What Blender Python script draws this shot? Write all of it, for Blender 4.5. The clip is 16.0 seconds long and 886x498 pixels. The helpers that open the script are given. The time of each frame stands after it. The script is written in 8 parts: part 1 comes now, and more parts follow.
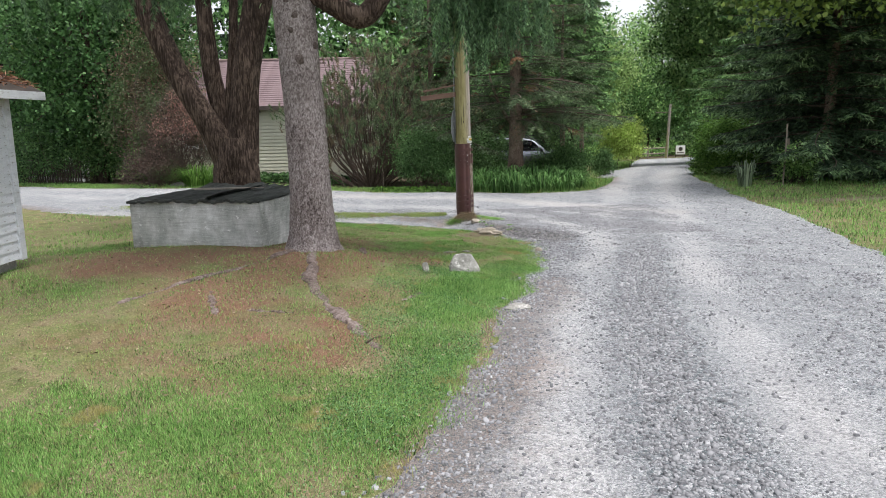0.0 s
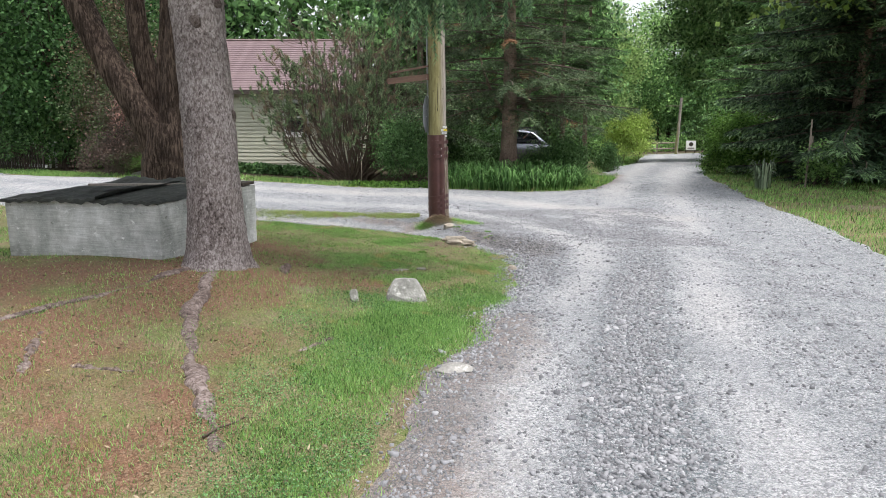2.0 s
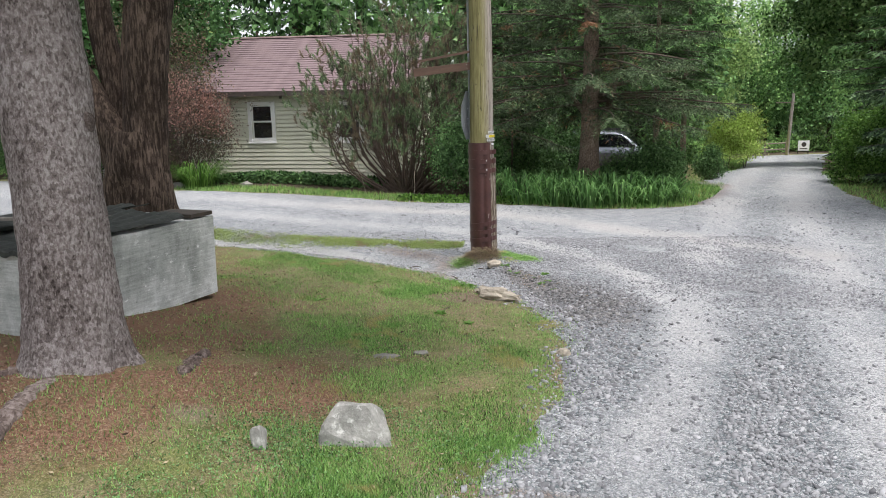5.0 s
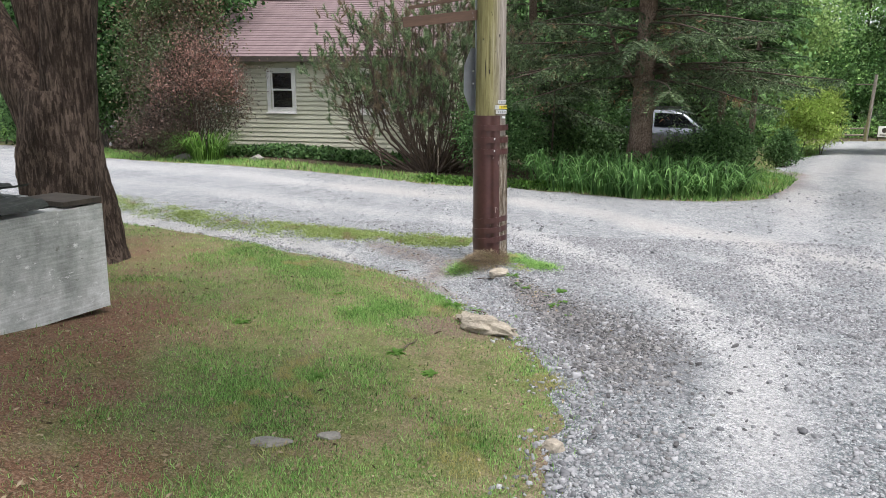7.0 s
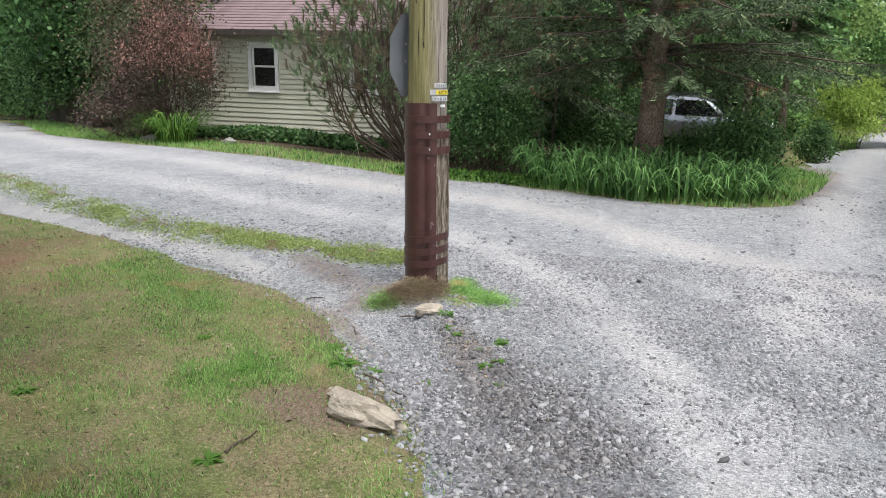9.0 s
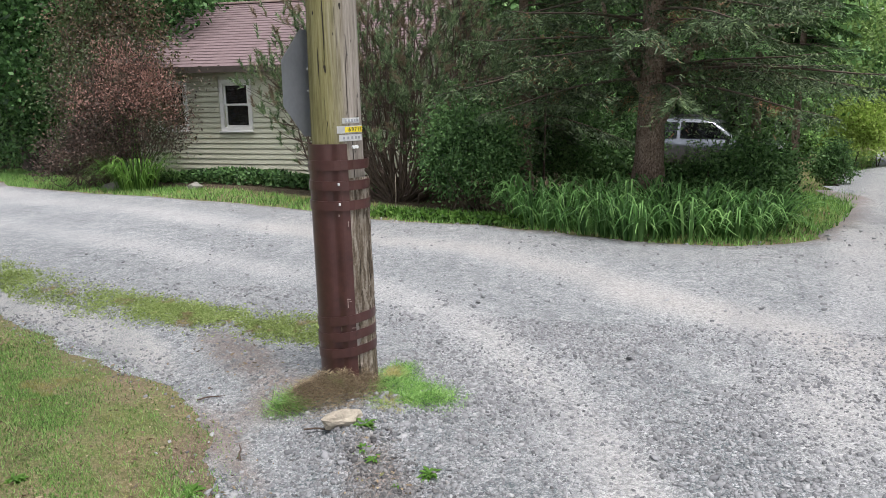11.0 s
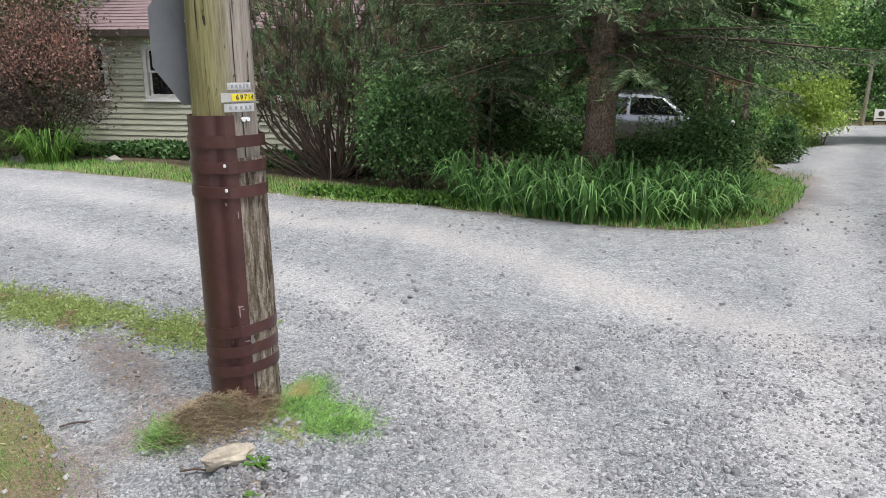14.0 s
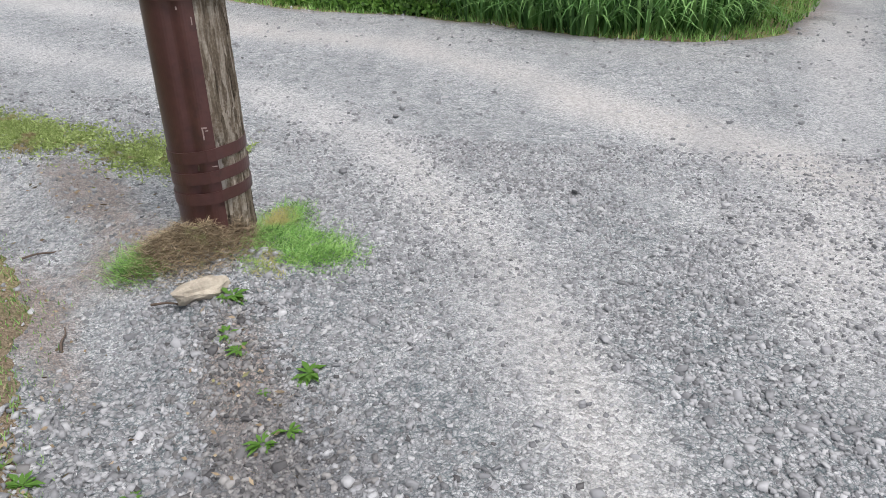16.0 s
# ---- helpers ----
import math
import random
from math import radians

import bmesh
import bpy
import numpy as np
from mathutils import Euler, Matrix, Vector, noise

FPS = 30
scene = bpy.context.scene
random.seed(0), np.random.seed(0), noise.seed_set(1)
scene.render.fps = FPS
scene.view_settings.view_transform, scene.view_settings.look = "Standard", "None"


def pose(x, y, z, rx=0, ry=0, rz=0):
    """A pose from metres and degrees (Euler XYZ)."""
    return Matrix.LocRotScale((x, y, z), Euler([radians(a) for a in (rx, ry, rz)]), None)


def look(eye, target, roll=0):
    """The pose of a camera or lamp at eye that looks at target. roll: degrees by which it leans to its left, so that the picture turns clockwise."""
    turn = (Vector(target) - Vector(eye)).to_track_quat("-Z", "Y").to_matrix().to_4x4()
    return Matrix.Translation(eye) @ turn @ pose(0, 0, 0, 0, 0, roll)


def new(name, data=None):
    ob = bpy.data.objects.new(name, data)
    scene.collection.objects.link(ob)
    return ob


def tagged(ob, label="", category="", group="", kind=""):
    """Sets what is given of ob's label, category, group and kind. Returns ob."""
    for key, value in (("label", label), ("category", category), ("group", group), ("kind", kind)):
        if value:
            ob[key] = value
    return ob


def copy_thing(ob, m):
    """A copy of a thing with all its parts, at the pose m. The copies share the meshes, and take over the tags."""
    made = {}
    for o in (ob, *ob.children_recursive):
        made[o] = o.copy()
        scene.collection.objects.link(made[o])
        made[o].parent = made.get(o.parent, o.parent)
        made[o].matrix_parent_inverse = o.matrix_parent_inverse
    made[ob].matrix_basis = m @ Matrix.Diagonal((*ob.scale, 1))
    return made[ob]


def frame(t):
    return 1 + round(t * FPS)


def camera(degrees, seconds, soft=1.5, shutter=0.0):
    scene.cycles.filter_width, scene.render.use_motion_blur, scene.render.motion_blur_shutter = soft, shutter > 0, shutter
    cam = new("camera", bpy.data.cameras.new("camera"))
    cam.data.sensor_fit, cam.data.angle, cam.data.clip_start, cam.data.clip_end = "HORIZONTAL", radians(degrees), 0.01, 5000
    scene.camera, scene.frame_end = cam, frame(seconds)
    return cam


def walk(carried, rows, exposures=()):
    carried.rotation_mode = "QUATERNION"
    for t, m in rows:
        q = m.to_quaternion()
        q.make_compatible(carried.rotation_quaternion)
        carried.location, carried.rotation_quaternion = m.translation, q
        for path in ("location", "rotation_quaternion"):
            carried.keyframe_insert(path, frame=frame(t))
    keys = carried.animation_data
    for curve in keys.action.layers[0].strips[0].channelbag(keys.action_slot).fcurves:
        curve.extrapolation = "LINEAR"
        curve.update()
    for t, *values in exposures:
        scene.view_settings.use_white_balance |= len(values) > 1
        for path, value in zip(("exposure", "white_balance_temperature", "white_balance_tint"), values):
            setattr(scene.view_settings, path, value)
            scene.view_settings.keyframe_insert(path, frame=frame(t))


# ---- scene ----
cam = camera(61.9, 16.0, 0.6)
METRES, EYE, TILT, LEAN, TURN = 11.628, 1.5, 0.0, -1.0, 0.0
ROWS = [
    (0.0, 0.0, 0.0, 0.0, -0.36, -10.07, 2.0),
    (0.5, 0.0133, 0.0431, 0.0001, -0.4, -5.77, 1.9),
    (1.0, 0.033, 0.0842, -0.0018, -0.44, -6.69, 1.88),
    (1.5, 0.0422, 0.13, -0.0054, -0.25, -8.95, 1.22),
    (2.0, 0.0546, 0.1689, -0.0062, 0.4, -10.78, 0.96),
    (2.5, 0.0604, 0.2094, -0.0068, 1.85, -12.41, 0.78),
    (3.0, 0.0644, 0.2506, -0.0053, 2.16, -12.86, 0.5),
    (3.5, 0.0745, 0.291, -0.007, 3.46, -14.15, 1.25),
    (4.0, 0.0796, 0.3357, -0.0091, 3.69, -14.41, 1.22),
    (4.5, 0.0939, 0.377, -0.0104, 4.44, -14.37, 1.6),
    (5.0, 0.1016, 0.4223, -0.0096, 7.48, -10.5, 1.75),
    (7.5, 0.1411, 0.6374, -0.0225, 12.42, -12.47, 0.37),
    (8.0, 0.1549, 0.6759, -0.0222, 13.0, -12.5, 0.11),
    (10.5, 0.173, 0.8432, -0.022, 15.73, -15.41, -0.28),
    (11.0, 0.1807, 0.8702, -0.0239, 14.84, -11.32, 1.7),
    (11.5, 0.178, 0.8972, -0.027, 9.15, -11.19, -0.7),
    (12.0, 0.1837, 0.9168, -0.0288, 9.58, -12.13, -0.58),
    (12.5, 0.1801, 0.9272, -0.0282, 9.93, -12.22, -0.39),
    (13.0, 0.1799, 0.9294, -0.0266, 10.41, -11.88, -0.11),
    (13.5, 0.1814, 0.9313, -0.0267, 11.05, -11.37, 0.41),
    (14.0, 0.1788, 0.9338, -0.0277, 11.09, -13.42, 0.83),
    (14.5, 0.1774, 0.941, -0.0358, 6.43, -25.93, 4.56),
    (15.0, 0.1836, 0.9488, -0.0347, 7.61, -28.16, 2.48),
    (15.5, 0.182, 0.9555, -0.0344, 10.08, -27.39, 1.33),
    (16.0, 0.1751, 0.9591, -0.0358, 10.29, -27.32, 0.89),
]
SKY, SUN, STOPS = 0.15, 2.0, 0.79
walk(cam, [(t, pose(0, 0, EYE, TILT, LEAN, TURN) @ pose(METRES * x, METRES * y, METRES * z, 90 + pitch, roll, yaw)) for t, x, y, z, yaw, pitch, roll in ROWS], [(0.0, STOPS, 6430, 13), (0.5, STOPS + 0.16, 6430, 13), (1.5, STOPS + 0.16, 6430, 13), (2.5, STOPS + 0.08, 6430, 13), (5.0, STOPS + 0.04, 6430, 13), (7.5, STOPS + 0.2, 6430, 13), (8.2, STOPS + 0.18, 6430, 13), (10.5, STOPS, 6430, 13), (14.0, STOPS + 0.05, 6430, 13), (15.0, STOPS - 0.06, 6430, 13), (16.0, STOPS - 0.06, 6430, 13)])

# ---- daylight: bright overcast ----
world = bpy.data.worlds.new("overcast_sky")
scene.world = world
world.use_nodes = True
wn, wl = world.node_tree.nodes, world.node_tree.links
sky = wn.new("ShaderNodeTexSky")
sky.sky_type, sky.sun_disc = "NISHITA", False
sky.sun_elevation, sky.sun_rotation = radians(73), radians(138)
sky.air_density, sky.dust_density, sky.ozone_density = 1.0, 2.5, 1.0
grey = wn.new("ShaderNodeHueSaturation")
grey.inputs["Saturation"].default_value = 0.25
wl.new(sky.outputs[0], grey.inputs["Color"])
wl.new(grey.outputs[0], wn["Background"].inputs["Color"])
wn["Background"].inputs["Strength"].default_value = SKY
sun = new("sun", bpy.data.lights.new("sun", "SUN"))
sun.data.energy, sun.data.angle, sun.data.color = SUN, radians(14), (1.0, 0.97, 0.92)
sun.matrix_world = look((12.3, -13.7, 60), (0, 0, 0))


# ---- materials ----
def nodes_of(name):
    m = bpy.data.materials.new(name)
    m.use_nodes = True
    nt = m.node_tree
    return m, nt, nt.nodes["Principled BSDF"]


def put(nt, kind, **ins):
    n = nt.nodes.new(kind)
    for k, v in ins.items():
        if k in ("Scale", "Detail", "Roughness", "Distortion", "Randomness", "Strength", "Distance", "Fac", "Value", "W"):
            n.inputs[k].default_value = v
    return n


def ramp(nt, fac, stops):
    r = nt.nodes.new("ShaderNodeValToRGB")
    e = r.color_ramp.elements
    while len(e) < len(stops):
        e.new(0.5)
    for el, (p, c) in zip(e, stops):
        el.position, el.color = p, (*c, 1)
    nt.links.new(fac, r.inputs[0])
    return r.outputs[0]


def mixc(nt, fac, a, b, mode="MIX"):
    n = nt.nodes.new("ShaderNodeMix")
    n.data_type, n.blend_type = "RGBA", mode
    for sock, v in ((0, fac), (6, a), (7, b)):
        if hasattr(v, "is_linked"):
            nt.links.new(v, n.inputs[sock])
        elif sock == 0:
            n.inputs[0].default_value = v
        else:
            n.inputs[sock].default_value = (*v, 1)
    return n.outputs[2]


def math_(nt, op, a, b=0.0):
    n = nt.nodes.new("ShaderNodeMath")
    n.operation = op
    n.use_clamp = op in ("ADD", "SUBTRACT", "MULTIPLY")
    for sock, v in ((0, a), (1, b)):
        if hasattr(v, "is_linked"):
            nt.links.new(v, n.inputs[sock])
        else:
            n.inputs[sock].default_value = v
    return n.outputs[0]


def where(nt, stretch=(1, 1, 1), obj=True):
    tc = nt.nodes.new("ShaderNodeTexCoord")
    mp = nt.nodes.new("ShaderNodeMapping")
    mp.inputs["Scale"].default_value = stretch
    nt.links.new(tc.outputs["Object" if obj else "Generated"], mp.inputs[0])
    return mp.outputs[0]


def noise_(nt, vec, scale, detail=4.0, rough=0.6):
    n = put(nt, "ShaderNodeTexNoise", Scale=scale, Detail=detail, Roughness=rough)
    nt.links.new(vec, n.inputs["Vector"])
    return n.outputs["Fac"]


def voro(nt, vec, scale, feature="F1", out="Distance"):
    n = put(nt, "ShaderNodeTexVoronoi", Scale=scale)
    n.feature = feature
    nt.links.new(vec, n.inputs["Vector"])
    return n.outputs[out]


def bump(nt, bsdf, height, strength=0.4, distance=0.01):
    b = put(nt, "ShaderNodeBump", Strength=strength, Distance=distance)
    nt.links.new(height, b.inputs["Height"])
    nt.links.new(b.outputs[0], bsdf.inputs["Normal"])


def attr(nt, name):
    a = nt.nodes.new("ShaderNodeAttribute")
    a.attribute_name = name
    return a.outputs["Fac"]


def plain(name, a, b, scale=6.0, rough=0.6, metal=0.0, relief=0.2, stretch=(1, 1, 1), dist=0.004, spots=None):
    """Two-tone surface with grain, broad blotches and fine relief."""
    m, nt, p = nodes_of(name)
    v = where(nt, stretch)
    n1, n2 = noise_(nt, v, scale, 6), noise_(nt, v, scale * 7, 4)
    f = math_(nt, "ADD", math_(nt, "MULTIPLY", n1, 0.65), math_(nt, "MULTIPLY", n2, 0.35))
    col = ramp(nt, f, [(0.32, a), (0.68, b)])
    if spots:
        s = ramp(nt, noise_(nt, v, scale * 2.3, 8, 0.7), [(0.56, (0, 0, 0)), (0.66, (1, 1, 1))])
        col = mixc(nt, s, col, spots)
    nt.links.new(col, p.inputs["Base Color"])
    p.inputs["Roughness"].default_value, p.inputs["Metallic"].default_value = rough, metal
    bump(nt, p, f, relief, dist)
    return m


def foliage(name, dark, mid, light, rough=0.55, glow=0.3, patch=0.6, odd=None, odd_at=0.7):
    """Leaves: each one its own tone, with broad light and dark patches, letting some light through."""
    m, nt, p = nodes_of(name)
    g = nt.nodes.new("ShaderNodeNewGeometry")
    v = where(nt)
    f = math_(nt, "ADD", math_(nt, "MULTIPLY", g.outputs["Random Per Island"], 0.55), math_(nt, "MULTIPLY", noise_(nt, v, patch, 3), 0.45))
    # Darkest tone cut to a third: shade inside the crowns is put into colour
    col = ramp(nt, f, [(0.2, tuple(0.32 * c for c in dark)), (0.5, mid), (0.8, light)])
    if odd:
        s = ramp(nt, noise_(nt, v, patch * 1.3, 4), [(odd_at, (0, 0, 0)), (odd_at + 0.06, (1, 1, 1))])
        col = mixc(nt, s, col, odd)
    nt.links.new(col, p.inputs["Base Color"])
    p.inputs["Roughness"].default_value = rough
    p.inputs["Specular IOR Level"].default_value = 0.3
    t = nt.nodes.new("ShaderNodeBsdfTranslucent")
    nt.links.new(col, t.inputs[0])
    mx = nt.nodes.new("ShaderNodeMixShader")
    mx.inputs[0].default_value = glow
    nt.links.new(p.outputs[0], mx.inputs[1])
    nt.links.new(t.outputs[0], mx.inputs[2])
    nt.links.new(mx.outputs[0], nt.nodes["Material Output"].inputs[0])
    return m


def ground_material():
    m, nt, p = nodes_of("lawn_soil")
    v = where(nt)
    broad, mid, fine = noise_(nt, v, 0.5, 4), noise_(nt, v, 4.5, 6, 0.7), noise_(nt, v, 60, 4, 0.7)
    grass = ramp(nt, math_(nt, "ADD", math_(nt, "MULTIPLY", mid, 0.5), math_(nt, "MULTIPLY", fine, 0.5)), [(0.34, (0.06, 0.078, 0.024)), (0.5, (0.145, 0.18, 0.058)), (0.66, (0.29, 0.31, 0.125))])
    thatch = ramp(nt, fine, [(0.3, (0.11, 0.085, 0.05)), (0.7, (0.38, 0.30, 0.185))])
    col = mixc(nt, ramp(nt, noise_(nt, v, 2.6, 7, 0.75), [(0.44, (0, 0, 0)), (0.60, (0.85, 0.85, 0.85))]), grass, thatch)
    litter = ramp(nt, fine, [(0.28, (0.045, 0.022, 0.016)), (0.5, (0.20, 0.092, 0.064)), (0.75, (0.43, 0.26, 0.185))])
    nm = ramp(nt, math_(nt, "ADD", attr(nt, "needles"), math_(nt, "SUBTRACT", math_(nt, "MULTIPLY", noise_(nt, v, 3.4, 8, 0.8), 2.4), 1.3)), [(0.3, (0, 0, 0)), (0.85, (0.85, 0.85, 0.85))])
    col = mixc(nt, nm, col, litter)
    brown = ramp(nt, fine, [(0.25, (0.09, 0.06, 0.042)), (0.5, (0.20, 0.145, 0.11)), (0.8, (0.36, 0.29, 0.24))])
    col = mixc(nt, ramp(nt, math_(nt, "ADD", attr(nt, "needles_edge"), math_(nt, "SUBTRACT", math_(nt, "MULTIPLY", noise_(nt, v, 9, 6, 0.75), 1.4), 0.7)), [(0.3, (0, 0, 0)), (0.7, (0.85, 0.85, 0.85))]), col, brown)
    moss = ramp(nt, fine, [(0.3, (0.06, 0.07, 0.035)), (0.7, (0.19, 0.205, 0.10))])
    col = mixc(nt, ramp(nt, noise_(nt, v, 5.5, 8, 0.78), [(0.52, (0, 0, 0)), (0.63, (0.45, 0.45, 0.45))]), col, moss)
    soil = ramp(nt, fine, [(0.25, (0.035, 0.028, 0.018)), (0.75, (0.11, 0.085, 0.055))])
    col = mixc(nt, ramp(nt, math_(nt, "ADD", attr(nt, "forest"), math_(nt, "SUBTRACT", math_(nt, "MULTIPLY", mid, 0.6), 0.3)), [(0.4, (0, 0, 0)), (0.65, (1, 1, 1))]), col, soil)
    dust = ramp(nt, fine, [(0.25, (0.17, 0.145, 0.105)), (0.75, (0.36, 0.31, 0.235))])
    col = mixc(nt, ramp(nt, math_(nt, "ADD", attr(nt, "bare"), math_(nt, "SUBTRACT", math_(nt, "MULTIPLY", mid, 0.9), 0.45)), [(0.4, (0, 0, 0)), (0.7, (1, 1, 1))]), col, dust)
    # Shade in the crevices of grass and litter, mixed into the colour
    crevice_shade = ramp(nt, voro(nt, v, 95, "DISTANCE_TO_EDGE"), [(0.0, (1, 1, 1)), (0.22, (0, 0, 0))])
    col = mixc(nt, math_(nt, "MULTIPLY", crevice_shade, 0.5), col, (0.035, 0.03, 0.018))
    flecks = nt.nodes.new("ShaderNodeSeparateColor")
    nt.links.new(voro(nt, v, 130, out="Color"), flecks.inputs[0])
    col = mixc(nt, ramp(nt, flecks.outputs[0], [(0.82, (0, 0, 0)), (0.9, (0.3, 0.3, 0.3))]), col, (0.42, 0.36, 0.26))
    nt.links.new(col, p.inputs["Base Color"])
    p.inputs["Roughness"].default_value = 0.95
    p.inputs["Specular IOR Level"].default_value = 0.15
    bump(nt, p, math_(nt, "ADD", math_(nt, "MULTIPLY", fine, 0.6), math_(nt, "MULTIPLY", mid, 0.4)), 0.7, 0.03)
    return m


def gravel_material():
    """Crushed grey limestone: fine chips in a grey matrix, pale packed fines in the wheel tracks, litter along the verges."""
    m, nt, p = nodes_of("crushed_limestone")
    v = where(nt)
    warp = nt.nodes.new("ShaderNodeVectorMath")
    warp.operation = "MULTIPLY_ADD"
    wn_ = put(nt, "ShaderNodeTexNoise", Scale=28.0, Detail=3.0)
    nt.links.new(v, wn_.inputs["Vector"])
    nt.links.new(wn_.outputs["Color"], warp.inputs[0])
    warp.inputs[1].default_value = (0.022, 0.022, 0.022)
    nt.links.new(v, warp.inputs[2])
    w = warp.outputs[0]
    tones = []
    for scale in (38, 75, 170):
        c = nt.nodes.new("ShaderNodeSeparateColor")
        nt.links.new(voro(nt, w, scale, out="Color"), c.inputs[0])
        tones.append(c.outputs[0])
    fine = noise_(nt, v, 140, 5, 0.8)
    streak = noise_(nt, where(nt, (1, 0.5, 1)), 1.7, 9, 0.72)
    blot = noise_(nt, v, 6.5, 6, 0.75)
    coarse = attr(nt, "coarse")
    # which of the three grain sizes shows changes from spot to spot
    pick = ramp(nt, math_(nt, "ADD", coarse, math_(nt, "SUBTRACT", math_(nt, "MULTIPLY", blot, 1.8), 0.75)), [(0.3, (0, 0, 0)), (0.6, (1, 1, 1))])
    f = math_(nt, "ADD", math_(nt, "MULTIPLY", tones[1], 0.34), math_(nt, "ADD", math_(nt, "MULTIPLY", tones[2], 0.36), math_(nt, "MULTIPLY", fine, 0.30)))
    g = math_(nt, "ADD", math_(nt, "MULTIPLY", tones[0], 0.45), math_(nt, "ADD", math_(nt, "MULTIPLY", tones[1], 0.25), math_(nt, "MULTIPLY", fine, 0.30)))
    loose = mixc(nt, pick, ramp(nt, f, [(0.24, (0.13, 0.134, 0.142)), (0.5, (0.455, 0.462, 0.472)), (0.76, (0.68, 0.687, 0.695))]), ramp(nt, g, [(0.22, (0.13, 0.134, 0.143)), (0.5, (0.40, 0.408, 0.42)), (0.8, (0.61, 0.617, 0.63))]))
    packed = ramp(nt, math_(nt, "ADD", math_(nt, "MULTIPLY", tones[1], 0.45), math_(nt, "MULTIPLY", fine, 0.55)), [(0.18, (0.27, 0.264, 0.258)), (0.5, (0.475, 0.467, 0.458)), (0.82, (0.66, 0.65, 0.64))])
    pk = ramp(nt, math_(nt, "ADD", attr(nt, "packed"), math_(nt, "SUBTRACT", math_(nt, "MULTIPLY", streak, 2.6), 1.3)), [(0.22, (0, 0, 0)), (0.78, (0.88, 0.88, 0.88))])
    col = mixc(nt, pk, loose, packed)
    buff = ramp(nt, math_(nt, "ADD", attr(nt, "buff"), math_(nt, "SUBTRACT", math_(nt, "MULTIPLY", blot, 1.6), 0.85)), [(0.35, (0, 0, 0)), (0.9, (0.32, 0.32, 0.32))])
    col = mixc(nt, buff, col, (0.52, 0.47, 0.42))
    litter = ramp(nt, fine, [(0.28, (0.14, 0.09, 0.07)), (0.7, (0.43, 0.33, 0.275))])
    col = mixc(nt, ramp(nt, math_(nt, "ADD", attr(nt, "litter"), math_(nt, "SUBTRACT", math_(nt, "MULTIPLY", noise_(nt, v, 7, 8, 0.8), 1.8), 0.9)), [(0.4, (0, 0, 0)), (0.75, (0.72, 0.72, 0.72))]), col, litter)
    silt = ramp(nt, fine, [(0.2, (0.42, 0.405, 0.39)), (0.8, (0.70, 0.685, 0.665))])
    col = mixc(nt, ramp(nt, math_(nt, "ADD", attr(nt, "silt"), math_(nt, "SUBTRACT", math_(nt, "MULTIPLY", noise_(nt, v, 5, 8, 0.8), 2.0), 1.0)), [(0.45, (0, 0, 0)), (0.75, (0.85, 0.85, 0.85))]), col, silt)
    # darkens damp stone and the tree shade painted across the lane
    damp_shade = ramp(nt, math_(nt, "ADD", attr(nt, "damp_shade"), math_(nt, "SUBTRACT", math_(nt, "MULTIPLY", noise_(nt, v, 2.6, 7, 0.75), 1.5), 0.75)), [(0.35, (0, 0, 0)), (0.8, (0.62, 0.62, 0.62))])
    rut = ramp(nt, noise_(nt, where(nt, (1.5, 0.3, 1)), 1.3, 7, 0.72), [(0.44, (0, 0, 0)), (0.62, (0.32, 0.32, 0.32))])
    col = mixc(nt, rut, col, (0.27, 0.275, 0.29))
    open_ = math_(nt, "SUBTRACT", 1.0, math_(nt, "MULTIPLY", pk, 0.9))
    # Dark gaps round the chips: the shade between stones is painted into the colour
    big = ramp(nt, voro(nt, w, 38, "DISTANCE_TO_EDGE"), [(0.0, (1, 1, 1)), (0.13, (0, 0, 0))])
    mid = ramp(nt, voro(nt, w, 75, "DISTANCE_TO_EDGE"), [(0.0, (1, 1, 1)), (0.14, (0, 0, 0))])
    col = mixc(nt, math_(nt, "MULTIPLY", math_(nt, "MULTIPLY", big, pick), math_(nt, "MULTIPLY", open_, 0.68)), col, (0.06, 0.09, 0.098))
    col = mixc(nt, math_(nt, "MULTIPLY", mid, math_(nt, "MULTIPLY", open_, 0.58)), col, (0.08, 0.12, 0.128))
    # finest hollows darkened too, as painted shade between the grains
    pit_shade = ramp(nt, fine, [(0.30, (0.75, 0.75, 0.75)), (0.42, (0, 0, 0))])
    col = mixc(nt, pit_shade, col, (0.16, 0.158, 0.16))
    col = mixc(nt, damp_shade, col, (0.15, 0.15, 0.16))
    nt.links.new(col, p.inputs["Base Color"])
    p.inputs["Roughness"].default_value = 0.9
    p.inputs["Specular IOR Level"].default_value = 0.2
    rise_ = math_(nt, "ADD", math_(nt, "MULTIPLY", math_(nt, "MULTIPLY", voro(nt, w, 38), pick), 0.5), math_(nt, "ADD", math_(nt, "MULTIPLY", math_(nt, "MULTIPLY", voro(nt, w, 75), open_), 0.4), math_(nt, "MULTIPLY", voro(nt, w, 170), 0.2)))
    h = math_(nt, "ADD", math_(nt, "SUBTRACT", 0.8, rise_), math_(nt, "MULTIPLY", fine, 0.2))
    b = put(nt, "ShaderNodeBump", Distance=0.03, Strength=1.0)
    nt.links.new(h, b.inputs["Height"])
    nt.links.new(b.outputs[0], p.inputs["Normal"])
    return m


